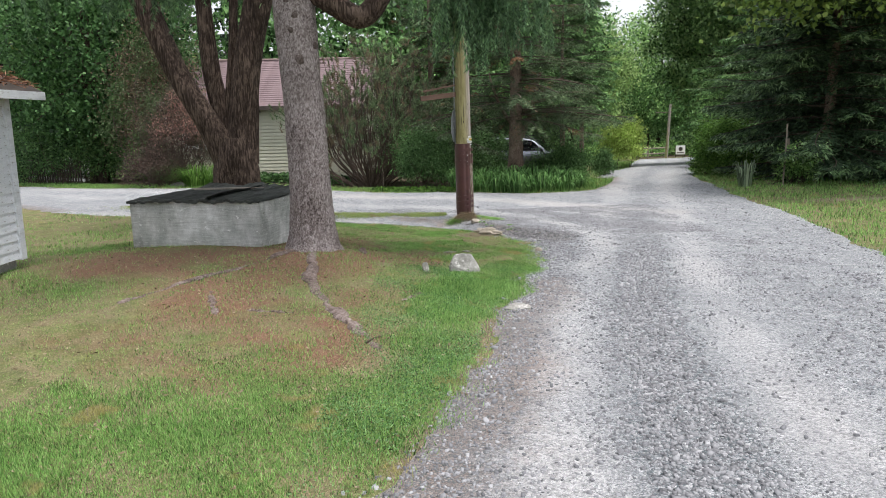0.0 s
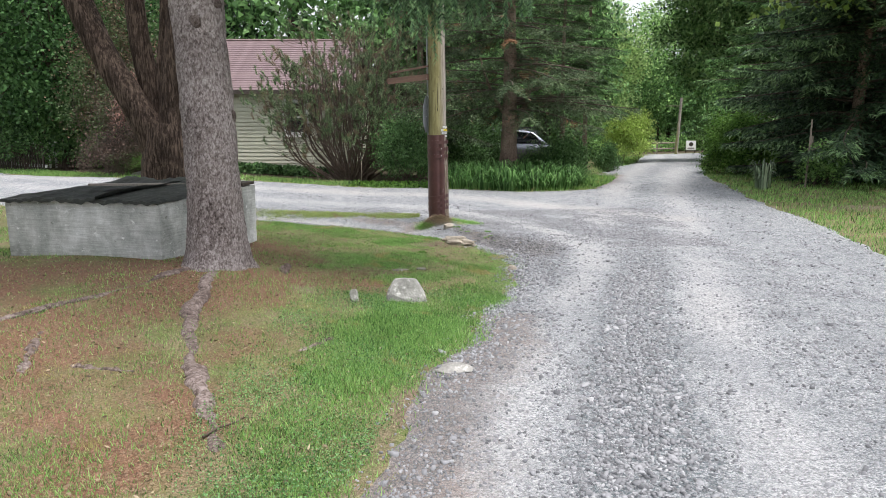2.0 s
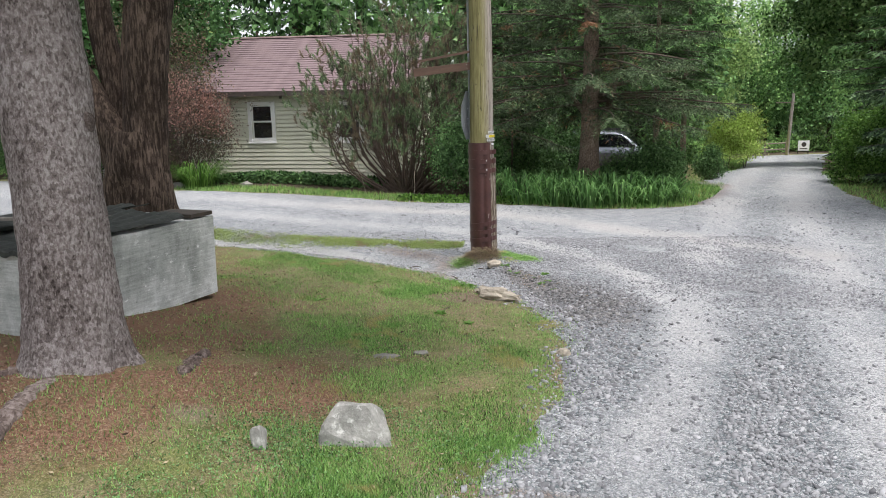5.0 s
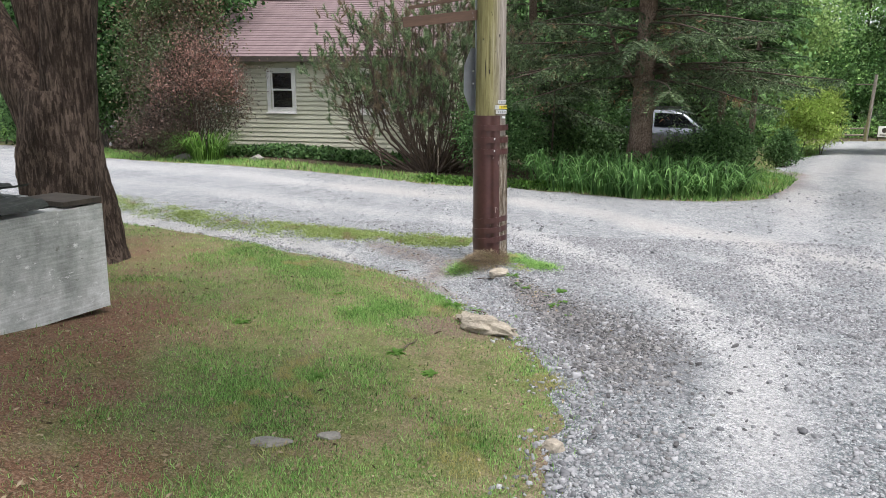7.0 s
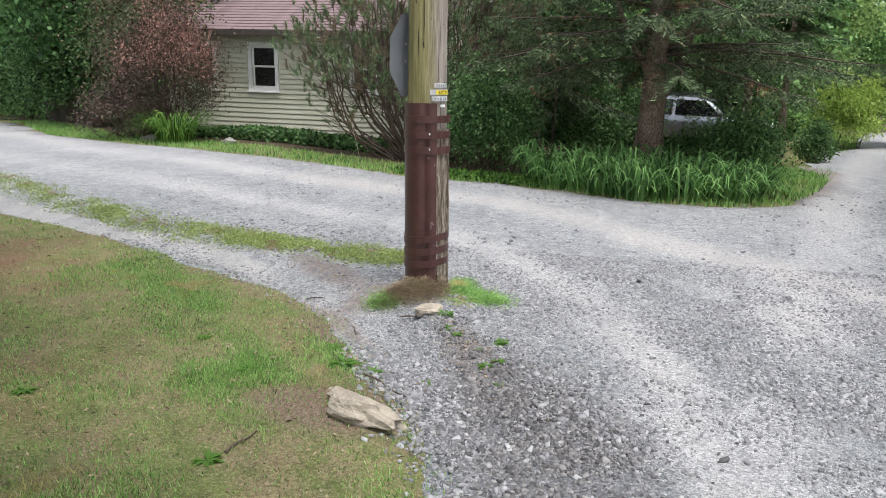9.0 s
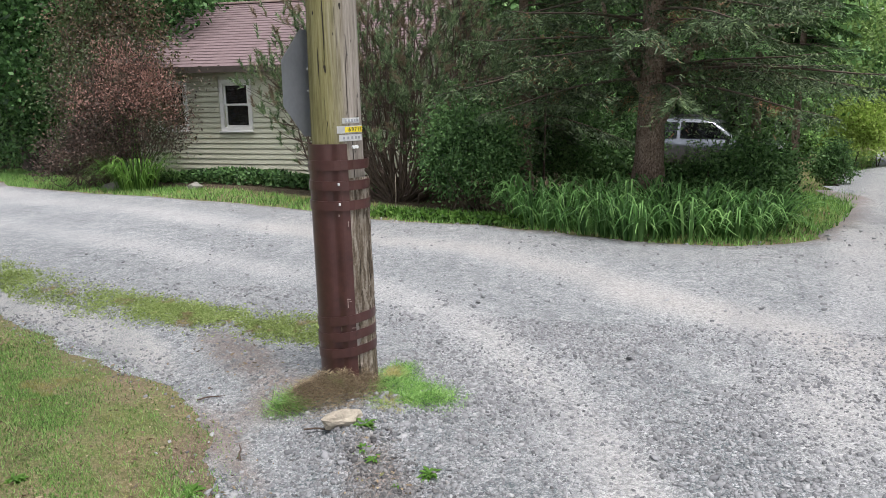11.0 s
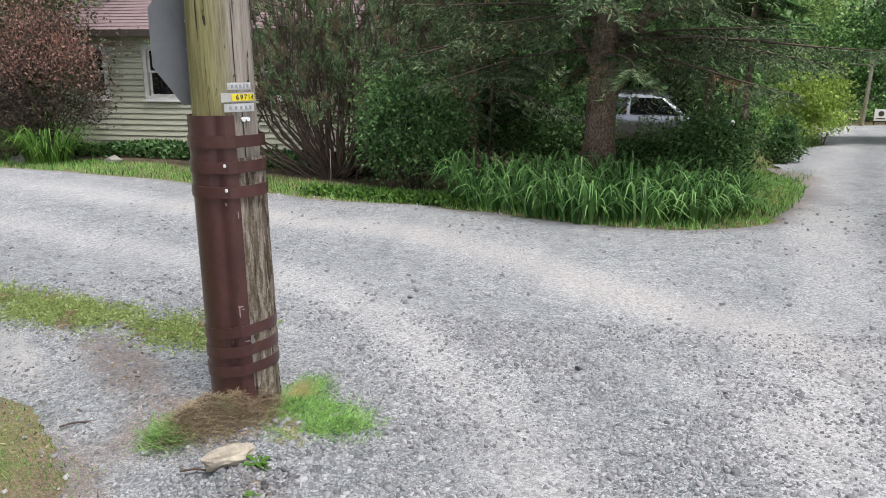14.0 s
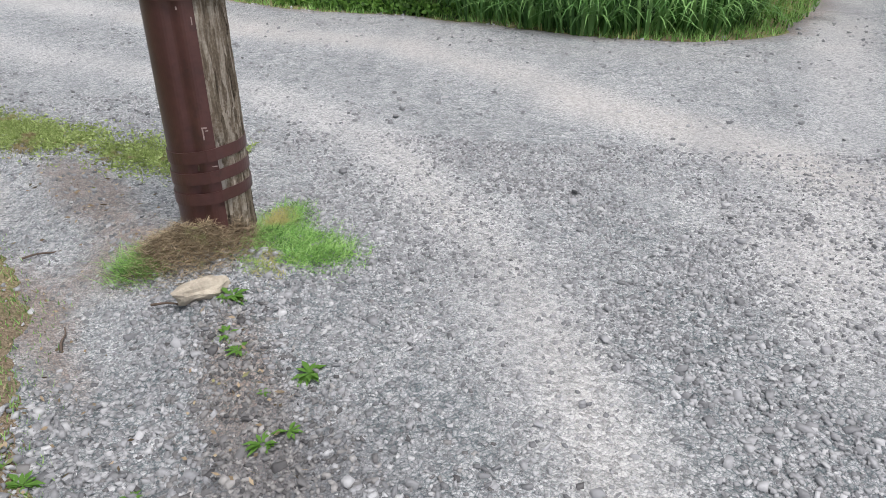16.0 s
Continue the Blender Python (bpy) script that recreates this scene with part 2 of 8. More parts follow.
def island_tones(name, stops, rough=0.85, relief=0.3):
    m, nt, p = nodes_of(name)
    g = nt.nodes.new("ShaderNodeNewGeometry")
    v = where(nt)
    f = math_(nt, "ADD", math_(nt, "MULTIPLY", g.outputs["Random Per Island"], 0.75), math_(nt, "MULTIPLY", noise_(nt, v, 40, 4), 0.25))
    nt.links.new(ramp(nt, f, stops), p.inputs["Base Color"])
    p.inputs["Roughness"].default_value = rough
    p.inputs["Specular IOR Level"].default_value = 0.25
    bump(nt, p, noise_(nt, v, 150, 3), relief, 0.003)
    return m


def bark_material(name, dark, mid, light, scale=14.0, stretch=(1, 1, 0.22), green=None, depth=0.03):
    """Ridged or flaky bark: streaked noise, with small flakes of differing tone."""
    m, nt, p = nodes_of(name)
    v = where(nt, stretch)
    ridges = noise_(nt, v, scale, 8, 0.72)
    flakes = nt.nodes.new("ShaderNodeSeparateColor")
    nt.links.new(voro(nt, v, scale * 2.2, out="Color"), flakes.inputs[0])
    fine = noise_(nt, where(nt), 80, 4, 0.7)
    broad = noise_(nt, where(nt), 2.0, 4, 0.6)
    h = math_(nt, "ADD", math_(nt, "MULTIPLY", ridges, 0.62), math_(nt, "ADD", math_(nt, "MULTIPLY", flakes.outputs[0], 0.16), math_(nt, "MULTIPLY", fine, 0.24)))
    tone = math_(nt, "ADD", math_(nt, "MULTIPLY", h, 0.75), math_(nt, "MULTIPLY", broad, 0.25))
    col = ramp(nt, tone, [(0.36, dark), (0.49, mid), (0.62, light)])
    if green:
        col = mixc(nt, ramp(nt, noise_(nt, where(nt), 1.8, 6, 0.7), [(0.45, (0, 0, 0)), (0.65, (0.7, 0.7, 0.7))]), col, green)
    nt.links.new(col, p.inputs["Base Color"])
    p.inputs["Roughness"].default_value = 0.92
    p.inputs["Specular IOR Level"].default_value = 0.15
    bump(nt, p, h, 0.9, depth)
    return m


def pole_wood_material():
    """Sun-bleached pole: silver on the weather side, olive algae on the other, long drying checks and dark nail flecks."""
    m, nt, p = nodes_of("weathered_pole_wood")
    grain = noise_(nt, where(nt, (1, 1, 0.05)), 90, 7, 0.7)
    wide_g = noise_(nt, where(nt, (1, 1, 0.04)), 22, 5, 0.6)
    tone = math_(nt, "ADD", math_(nt, "MULTIPLY", grain, 0.6), math_(nt, "MULTIPLY", wide_g, 0.4))
    crack = ramp(nt, noise_(nt, where(nt, (1, 1, 0.022)), 60, 3, 0.5), [(0.315, (0, 0, 0)), (0.36, (1, 1, 1))])
    fleck = ramp(nt, noise_(nt, where(nt, (1, 1, 0.28)), 48, 2, 0.5), [(0.27, (0, 0, 0)), (0.31, (1, 1, 1))])
    grey_w = ramp(nt, tone, [(0.34, (0.13, 0.105, 0.085)), (0.5, (0.29, 0.255, 0.22)), (0.66, (0.45, 0.415, 0.375))])
    green_w = ramp(nt, tone, [(0.34, (0.10, 0.092, 0.035)), (0.5, (0.225, 0.205, 0.085)), (0.66, (0.35, 0.325, 0.175))])
    tc = nt.nodes.new("ShaderNodeTexCoord")
    sp = nt.nodes.new("ShaderNodeSeparateXYZ")
    nt.links.new(tc.outputs["Object"], sp.inputs[0])
    across = nt.nodes.new("ShaderNodeMath")
    across.operation = "MULTIPLY_ADD"
    nt.links.new(sp.outputs[1], across.inputs[0])
    across.inputs[1].default_value = 0.5
    nt.links.new(sp.outputs[0], across.inputs[2])
    wide = nt.nodes.new("ShaderNodeMath")
    wide.operation = "MULTIPLY_ADD"
    nt.links.new(across.outputs[0], wide.inputs[0])
    wide.inputs[1].default_value, wide.inputs[2].default_value = 2.6, 0.28
    side = math_(nt, "ADD", math_(nt, "MULTIPLY", wide_g, 0.5), wide.outputs[0])
    col = mixc(nt, ramp(nt, side, [(0.42, (0, 0, 0)), (0.66, (1, 1, 1))]), green_w, grey_w)
    marks = math_(nt, "MULTIPLY", crack, fleck)
    col = mixc(nt, marks, (0.028, 0.022, 0.016), col)
    nt.links.new(col, p.inputs["Base Color"])
    p.inputs["Roughness"].default_value = 0.85
    bump(nt, p, math_(nt, "ADD", math_(nt, "MULTIPLY", marks, 0.6), math_(nt, "MULTIPLY", tone, 0.4)), 0.9, 0.012)
    return m


def whitewash_material():
    """Old concrete brushed with white: level brush marks, worn grey blotches, drips and chips of fresher white."""
    m, nt, p = nodes_of("whitewashed_concrete")
    brush = noise_(nt, where(nt, (0.5, 0.5, 7.0)), 9, 6, 0.7)
    blot = noise_(nt, where(nt, (1.3, 1.3, 0.8)), 1.9, 7, 0.68)
    grit = noise_(nt, where(nt), 70, 4, 0.7)
    chips = noise_(nt, where(nt, (1, 1, 1.6)), 9, 8, 0.75)
    tone = math_(nt, "ADD", math_(nt, "MULTIPLY", blot, 0.62), math_(nt, "ADD", math_(nt, "MULTIPLY", brush, 0.26), math_(nt, "MULTIPLY", grit, 0.12)))
    col = ramp(nt, tone, [(0.38, (0.22, 0.235, 0.215)), (0.5, (0.42, 0.435, 0.41)), (0.62, (0.70, 0.715, 0.695))])
    col = mixc(nt, ramp(nt, chips, [(0.60, (0, 0, 0)), (0.66, (0.8, 0.8, 0.8))]), col, (0.82, 0.83, 0.81))
    col = mixc(nt, ramp(nt, chips, [(0.33, (0.8, 0.8, 0.8)), (0.38, (0, 0, 0))]), col, (0.15, 0.155, 0.13))
    nt.links.new(col, p.inputs["Base Color"])
    p.inputs["Roughness"].default_value = 0.88
    bump(nt, p, math_(nt, "ADD", math_(nt, "MULTIPLY", brush, 0.6), math_(nt, "MULTIPLY", grit, 0.4)), 0.6, 0.006)
    return m


MAT = {}
MAT["ground"] = ground_material()
MAT["gravel"] = gravel_material()
MAT["stone_chips"] = island_tones("limestone_chips", [(0.05, (0.09, 0.092, 0.098)), (0.3, (0.19, 0.194, 0.203)), (0.7, (0.30, 0.305, 0.316)), (0.95, (0.45, 0.454, 0.462))])
MAT["damp_chips"] = island_tones("damp_limestone_chips", [(0.08, (0.055, 0.054, 0.056)), (0.4, (0.13, 0.128, 0.13)), (0.75, (0.22, 0.215, 0.212)), (0.97, (0.36, 0.35, 0.34))], rough=0.7)
MAT["grass"] = foliage("lawn_grass", (0.08, 0.21, 0.045), (0.22, 0.44, 0.11), (0.40, 0.59, 0.21), glow=0.38, patch=1.6, odd=(0.40, 0.37, 0.15), odd_at=0.60)
MAT["clover"] = foliage("clover", (0.09, 0.20, 0.06), (0.14, 0.30, 0.10), (0.24, 0.42, 0.17), glow=0.3)
MAT["dry_grass"] = foliage("dry_thatch", (0.16, 0.12, 0.075), (0.27, 0.205, 0.13), (0.44, 0.36, 0.24), glow=0.15, patch=5.0, odd=(0.20, 0.22, 0.09), odd_at=0.60)
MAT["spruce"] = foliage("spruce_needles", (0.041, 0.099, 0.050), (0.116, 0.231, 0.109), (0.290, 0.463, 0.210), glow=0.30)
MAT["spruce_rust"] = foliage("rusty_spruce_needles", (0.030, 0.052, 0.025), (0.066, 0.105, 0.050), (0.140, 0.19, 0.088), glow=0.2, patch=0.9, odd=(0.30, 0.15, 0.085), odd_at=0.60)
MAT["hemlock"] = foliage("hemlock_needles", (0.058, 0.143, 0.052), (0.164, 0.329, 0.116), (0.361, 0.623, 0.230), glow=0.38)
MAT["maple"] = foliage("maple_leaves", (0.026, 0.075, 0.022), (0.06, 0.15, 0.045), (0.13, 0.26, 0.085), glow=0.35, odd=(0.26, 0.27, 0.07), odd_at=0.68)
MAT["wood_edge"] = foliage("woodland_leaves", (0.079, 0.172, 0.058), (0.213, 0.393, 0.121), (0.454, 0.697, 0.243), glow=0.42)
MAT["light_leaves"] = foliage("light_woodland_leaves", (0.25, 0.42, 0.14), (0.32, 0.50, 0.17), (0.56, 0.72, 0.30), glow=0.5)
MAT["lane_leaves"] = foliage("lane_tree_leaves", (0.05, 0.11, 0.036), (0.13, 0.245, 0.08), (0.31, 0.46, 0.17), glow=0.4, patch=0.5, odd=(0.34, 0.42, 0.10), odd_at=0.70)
MAT["pine"] = foliage("pine_needles", (0.06, 0.11, 0.05), (0.15, 0.23, 0.11), (0.32, 0.42, 0.22), glow=0.25, patch=1.4, odd=(0.21, 0.165, 0.11), odd_at=0.51)
MAT["weed_grass"] = foliage("yellow_green_weeds", (0.48, 0.58, 0.20), (0.27, 0.36, 0.11), (0.44, 0.52, 0.22), glow=0.35, patch=3.0, odd=(0.32, 0.27, 0.15), odd_at=0.58)
MAT["barberry"] = foliage("red_barberry_leaves", (0.08, 0.05, 0.042), (0.25, 0.135, 0.11), (0.48, 0.28, 0.23), glow=0.3, patch=1.2, odd=(0.13, 0.10, 0.07), odd_at=0.54)
MAT["browning"] = foliage("browning_shrub_leaves", (0.05, 0.055, 0.03), (0.11, 0.09, 0.055), (0.24, 0.16, 0.105), glow=0.25, patch=1.0, odd=(0.09, 0.14, 0.055), odd_at=0.50)
MAT["barberry_dark"] = foliage("purple_barberry_leaves", (0.04, 0.04, 0.03), (0.10, 0.075, 0.058), (0.20, 0.13, 0.105), glow=0.2, odd=(0.08, 0.11, 0.05), odd_at=0.52)
# Paler maple leaves: light through the boughs over the verge is in the colour
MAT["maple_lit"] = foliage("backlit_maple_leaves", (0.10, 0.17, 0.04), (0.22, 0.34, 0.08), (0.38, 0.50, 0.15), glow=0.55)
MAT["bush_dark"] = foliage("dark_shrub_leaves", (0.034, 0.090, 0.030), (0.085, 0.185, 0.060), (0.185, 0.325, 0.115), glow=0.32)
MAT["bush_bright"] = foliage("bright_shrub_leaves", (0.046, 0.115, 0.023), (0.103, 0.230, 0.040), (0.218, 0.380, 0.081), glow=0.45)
MAT["bush_yellow"] = foliage("yellow_green_leaves", (0.55, 0.75, 0.16), (0.46, 0.64, 0.16), (0.70, 0.82, 0.30), glow=0.5)
MAT["lily"] = foliage("daylily_leaves", (0.040, 0.115, 0.034), (0.098, 0.230, 0.063), (0.218, 0.391, 0.127), glow=0.40)
MAT["yucca"] = foliage("yucca_leaves", (0.090, 0.135, 0.083), (0.195, 0.270, 0.165), (0.360, 0.435, 0.285), glow=0.15)
# Dark inner and light outer needles: the shade inside a conifer is painted in
MAT["spruce_inner_shade"] = foliage("shaded_spruce_needles", (0.022, 0.052, 0.028), (0.050, 0.098, 0.050), (0.11, 0.18, 0.088), glow=0.15)
MAT["spruce_lit_tips"] = foliage("lit_spruce_tips", (0.10, 0.20, 0.095), (0.20, 0.34, 0.155), (0.36, 0.52, 0.25), glow=0.3)
MAT["rust_lit_tips"] = foliage("lit_dull_spruce_tips", (0.05, 0.09, 0.04), (0.10, 0.165, 0.076), (0.21, 0.29, 0.135), glow=0.25, patch=0.9, odd=(0.30, 0.15, 0.085), odd_at=0.62)
MAT["hemlock_inner_shade"] = foliage("shaded_hemlock_needles", (0.035, 0.08, 0.032), (0.085, 0.17, 0.062), (0.18, 0.30, 0.11), glow=0.25)
NEEDLES = {"spruce_needles": (MAT["spruce_inner_shade"], MAT["spruce_lit_tips"]), "rusty_spruce_needles": (MAT["spruce_rust"], MAT["rust_lit_tips"]), "hemlock_needles": (MAT["hemlock_inner_shade"], MAT["hemlock"])}
MAT["bark_spruce"] = bark_material("flaky_spruce_bark", (0.045, 0.034, 0.031), (0.22, 0.187, 0.178), (0.46, 0.415, 0.405), 36, (1, 1, 0.6), depth=0.05)
MAT["bark_dark"] = bark_material("furrowed_dark_bark", (0.010, 0.007, 0.006), (0.045, 0.032, 0.025), (0.16, 0.12, 0.095), 26, (1, 1, 0.16), depth=0.05)
MAT["bark_brown"] = bark_material("brown_conifer_bark", (0.03, 0.022, 0.017), (0.16, 0.115, 0.088), (0.36, 0.285, 0.235), 40, (1, 1, 0.55), depth=0.02)
MAT["scar"] = bark_material("healed_scar_bark", (0.03, 0.022, 0.02), (0.09, 0.07, 0.062), (0.2, 0.17, 0.155), 60, (1, 1, 1), depth=0.02)
MAT["twig"] = plain("bare_twigs", (0.05, 0.036, 0.026), (0.13, 0.095, 0.075), 20, 0.9)
MAT["root"] = bark_material("worn_root_bark", (0.04, 0.03, 0.026), (0.15, 0.115, 0.10), (0.33, 0.275, 0.255), 24, (1, 1, 1), depth=0.02)
MAT["field_stone"] = plain("grey_field_stone", (0.13, 0.125, 0.11), (0.29, 0.275, 0.245), 9, 0.85, relief=0.6, dist=0.01)
MAT["boulder"] = plain("pale_limestone", (0.15, 0.15, 0.135), (0.40, 0.39, 0.36), 9, 0.85, relief=0.8, dist=0.015, spots=(0.56, 0.55, 0.52))
MAT["tan_stone"] = plain("tan_stone", (0.19, 0.165, 0.13), (0.46, 0.41, 0.33), 12, 0.85, relief=0.6, dist=0.01)
MAT["concrete"] = whitewash_material()
MAT["roofing_felt"] = plain("black_roofing_felt", (0.045, 0.05, 0.045), (0.10, 0.11, 0.098), 9, 0.8, relief=0.5, spots=(0.13, 0.14, 0.115))
MAT["old_board"] = plain("grey_weathered_board", (0.14, 0.12, 0.10), (0.30, 0.27, 0.23), 8, 0.85, stretch=(1, 8, 1))
MAT["steel_brown"] = plain("red_brown_painted_steel", (0.052, 0.022, 0.021), (0.095, 0.040, 0.036), 5, 0.36, 0.1, 0.2, spots=(0.055, 0.026, 0.025))
MAT["scrape"] = plain("scraped_paint", (0.22, 0.15, 0.13), (0.40, 0.33, 0.31), 60, 0.6)
MAT["pole_wood"] = pole_wood_material()
MAT["rotten_wood"] = bark_material("rotten_pole_base", (0.012, 0.009, 0.007), (0.17, 0.135, 0.10), (0.46, 0.41, 0.35), 34, (1, 1, 0.12), depth=0.04)
MAT["sign_alu"] = plain("dull_aluminium", (0.30, 0.32, 0.35), (0.42, 0.44, 0.47), 4, 0.45, 0.25, 0.1)
MAT["tag_alu"] = plain("pole_tag_aluminium", (0.66, 0.67, 0.68), (0.85, 0.86, 0.87), 30, 0.4, 0.05, 0.3)
MAT["tag_yellow"] = plain("tag_yellow", (0.70, 0.55, 0.02), (0.80, 0.66, 0.05), 20, 0.5)
MAT["black"] = plain("black_lettering", (0.012, 0.012, 0.012), (0.02, 0.02, 0.02), 20, 0.5)
MAT["siding"] = plain("cream_green_siding", (0.47, 0.475, 0.37), (0.62, 0.625, 0.495), 2.5, 0.6, relief=0.1, stretch=(0.4, 1, 3))
MAT["white_paint"] = plain("white_paint", (0.68, 0.68, 0.66), (0.80, 0.80, 0.78), 4, 0.55, relief=0.15)
MAT["shed_paint"] = plain("peeling_white_paint", (0.50, 0.53, 0.56), (0.74, 0.77, 0.80), 5, 0.7, relief=0.5, stretch=(1, 1, 3), spots=(0.33, 0.33, 0.32))
MAT["shingle"] = plain("red_brown_shingles", (0.135, 0.095, 0.098), (0.215, 0.157, 0.163), 5, 0.9, relief=0.5, stretch=(1.0, 1.0, 1.0))
MAT["dark_trim"] = plain("dark_brown_trim", (0.035, 0.027, 0.022), (0.07, 0.055, 0.045), 8, 0.7)
MAT["dark_wood"] = plain("dark_fence_wood", (0.03, 0.024, 0.018), (0.075, 0.06, 0.045), 10, 0.85, stretch=(1, 1, 0.2))
MAT["rail_wood"] = plain("grey_rail_wood", (0.14, 0.12, 0.09), (0.27, 0.23, 0.18), 6, 0.85, stretch=(0.2, 1, 1))
MAT["brown_board"] = plain("brown_sign_board", (0.055, 0.03, 0.02), (0.13, 0.075, 0.05), 9, 0.75, stretch=(0.2, 1, 1))
MAT["car_paint"] = plain("silver_car_paint", (0.22, 0.24, 0.27), (0.27, 0.29, 0.32), 2, 0.2, 0.6, 0.02)
MAT["car_trim"] = plain("black_car_plastic", (0.018, 0.018, 0.02), (0.035, 0.035, 0.038), 10, 0.5)
MAT["rubber"] = plain("tyre_rubber", (0.018, 0.018, 0.018), (0.03, 0.03, 0.03), 12, 0.8)
MAT["alloy"] = plain("wheel_alloy", (0.42, 0.43, 0.45), (0.55, 0.56, 0.58), 8, 0.35, 0.8)
MAT["red_lens"] = plain("red_lamp_lens", (0.25, 0.015, 0.015), (0.32, 0.025, 0.02), 8, 0.25)


def glass_material(name, tint):
    m, nt, p = nodes_of(name)
    p.inputs["Base Color"].default_value = (*tint, 1)
    p.inputs["Roughness"].default_value = 0.03
    p.inputs["Specular IOR Level"].default_value = 0.8
    return m


MAT["glass"] = glass_material("dark_window_glass", (0.012, 0.014, 0.016))


# ---- mesh helpers ----
def mesh_np(name, V, F, mats=()):
    """A mesh from an array of points and an array of triangles or quads."""
    V, F = np.asarray(V, np.float32), np.asarray(F, np.int32)
    me = bpy.data.meshes.new(name)
    k = F.shape[1]
    me.vertices.add(len(V))
    me.vertices.foreach_set("co", V.ravel())
    me.loops.add(F.size)
    me.loops.foreach_set("vertex_index", F.ravel())
    me.polygons.add(len(F))
    me.polygons.foreach_set("loop_start", np.arange(0, F.size, k, dtype=np.int32))
    me.update(calc_edges=True)
    for m in mats:
        me.materials.append(m)
    return me


def smooth(me):
    me.polygons.foreach_set("use_smooth", np.ones(len(me.polygons), bool))
    return me


def thing(name, at, label, category, group="", kind="", turn=0.0):
    e = new(name)
    e.empty_display_size = 0.2
    e.matrix_basis = pose(*at, 0, 0, turn)
    return tagged(e, label, category, group, kind)


def part(name, shape, material, parent, label=""):
    """Links a bmesh or a mesh as one object under a thing or a part."""
    if isinstance(shape, bmesh.types.BMesh):
        me = bpy.data.meshes.new(name)
        shape.to_mesh(me)
        shape.free()
    else:
        me = shape
    if material is not None and not len(me.materials):
        me.materials.append(material)
    ob = new(name, me)
    ob.parent = parent
    return tagged(ob, label)


def join_np(pieces):
    """Joins (V, F) pairs whose faces have the same number of corners."""
    vs, fs, n = [], [], 0
    for V, F in pieces:
        vs.append(V)
        fs.append(np.asarray(F) + n)
        n += len(V)
    return np.concatenate(vs), np.concatenate(fs)


def tube(path, radii, sides=8, lump=0.0, seed=0, flare=None):
    """A tapered limb along path as quads; lump: uneven girth; flare(angle, i): factor on the radius."""
    P = np.asarray(path, float)
    R = np.broadcast_to(np.asarray(radii, float), (len(P),))
    T = np.gradient(P, axis=0)
    T /= np.linalg.norm(T, axis=1)[:, None] + 1e-9
    ref = np.array([0.0, 1.0, 0.0]) if abs(T[0][2]) > 0.7 else np.array([0.0, 0.0, 1.0])
    a = np.linspace(0, 2 * np.pi, sides, endpoint=False)
    rs = np.random.RandomState(seed)
    rings = []
    ph = rs.rand(4) * 6.28
    for i in range(len(P)):
        u = np.cross(ref, T[i])
        u /= np.linalg.norm(u) + 1e-9
        w = np.cross(T[i], u)
        r = R[i] * np.ones(sides)
        if lump:
            r *= 1 + lump * (np.sin(2 * a + ph[0] + i * 0.21) + 0.6 * np.sin(3 * a + ph[1] - i * 0.33) + 0.4 * np.sin(7 * a + ph[2]) + 0.5 * (rs.rand(sides) - 0.5))
        if flare is not None:
            r *= np.array([flare(x, i) for x in a])
        rings.append(P[i] + np.outer(np.cos(a) * r, u) + np.outer(np.sin(a) * r, w))
    V = np.concatenate(rings)
    n = len(P)
    i, j = np.meshgrid(np.arange(n - 1), np.arange(sides), indexing="ij")
    k = (j + 1) % sides
    F = np.stack([i * sides + j, i * sides + k, (i + 1) * sides + k, (i + 1) * sides + j], -1).reshape(-1, 4)
    return V, F


def curve_pts(keys, n):
    """A smooth line of n points through the given ones."""
    K = np.asarray(keys, float)
    if len(K) == 2:
        return K[0] + (K[1] - K[0]) * np.linspace(0, 1, n)[:, None]
    E = np.vstack([2 * K[0] - K[1], K, 2 * K[-1] - K[-2]])
    out = []
    for t in np.linspace(0, len(K) - 1 - 1e-6, n):
        i = int(t)
        f = t - i
        p0, p1, p2, p3 = E[i:i + 4]
        out.append(0.5 * (2 * p1 + (p2 - p0) * f + (2 * p0 - 5 * p1 + 4 * p2 - p3) * f * f + (3 * p1 - p0 - 3 * p2 + p3) * f ** 3))
    return np.array(out)


def unit(A):
    return A / (np.linalg.norm(A, axis=1)[:, None] + 1e-9)


def leaves_np(P, D, L, W, rs, cup=0.15):
    """A four-cornered leaf at each point of P, along D, slightly folded."""
    n = len(P)
    D = unit(D)
    S = unit(np.cross(D, rs.normal(size=(n, 3)))) * (np.broadcast_to(W, n) * 0.5)[:, None]
    N = np.cross(D, S)
    L = np.broadcast_to(L, n)[:, None]
    mid = P + D * L * 0.45 + N * cup
    V = np.stack([P, mid + S, P + D * L, mid - S], 1).reshape(-1, 3)
    F = np.arange(4 * n).reshape(-1, 4)
    return V, F


def needles_np(P, D, L, W, rs, flat=0.0):
    """A tapering needle spray, one triangle, at each point of P; flat: how level the sprays lie."""
    n = len(P)
    D = unit(D)
    S = unit(np.cross(D, rs.normal(size=(n, 3)) * (1 - flat) + np.array([0, 0, 2.0]) * flat)) * (np.broadcast_to(W, n) * 0.55)[:, None]
    V = np.stack([P - S, P + S, P + D * np.broadcast_to(L, n)[:, None] * 1.15], 1).reshape(-1, 3)
    return V, np.arange(3 * n).reshape(-1, 3)


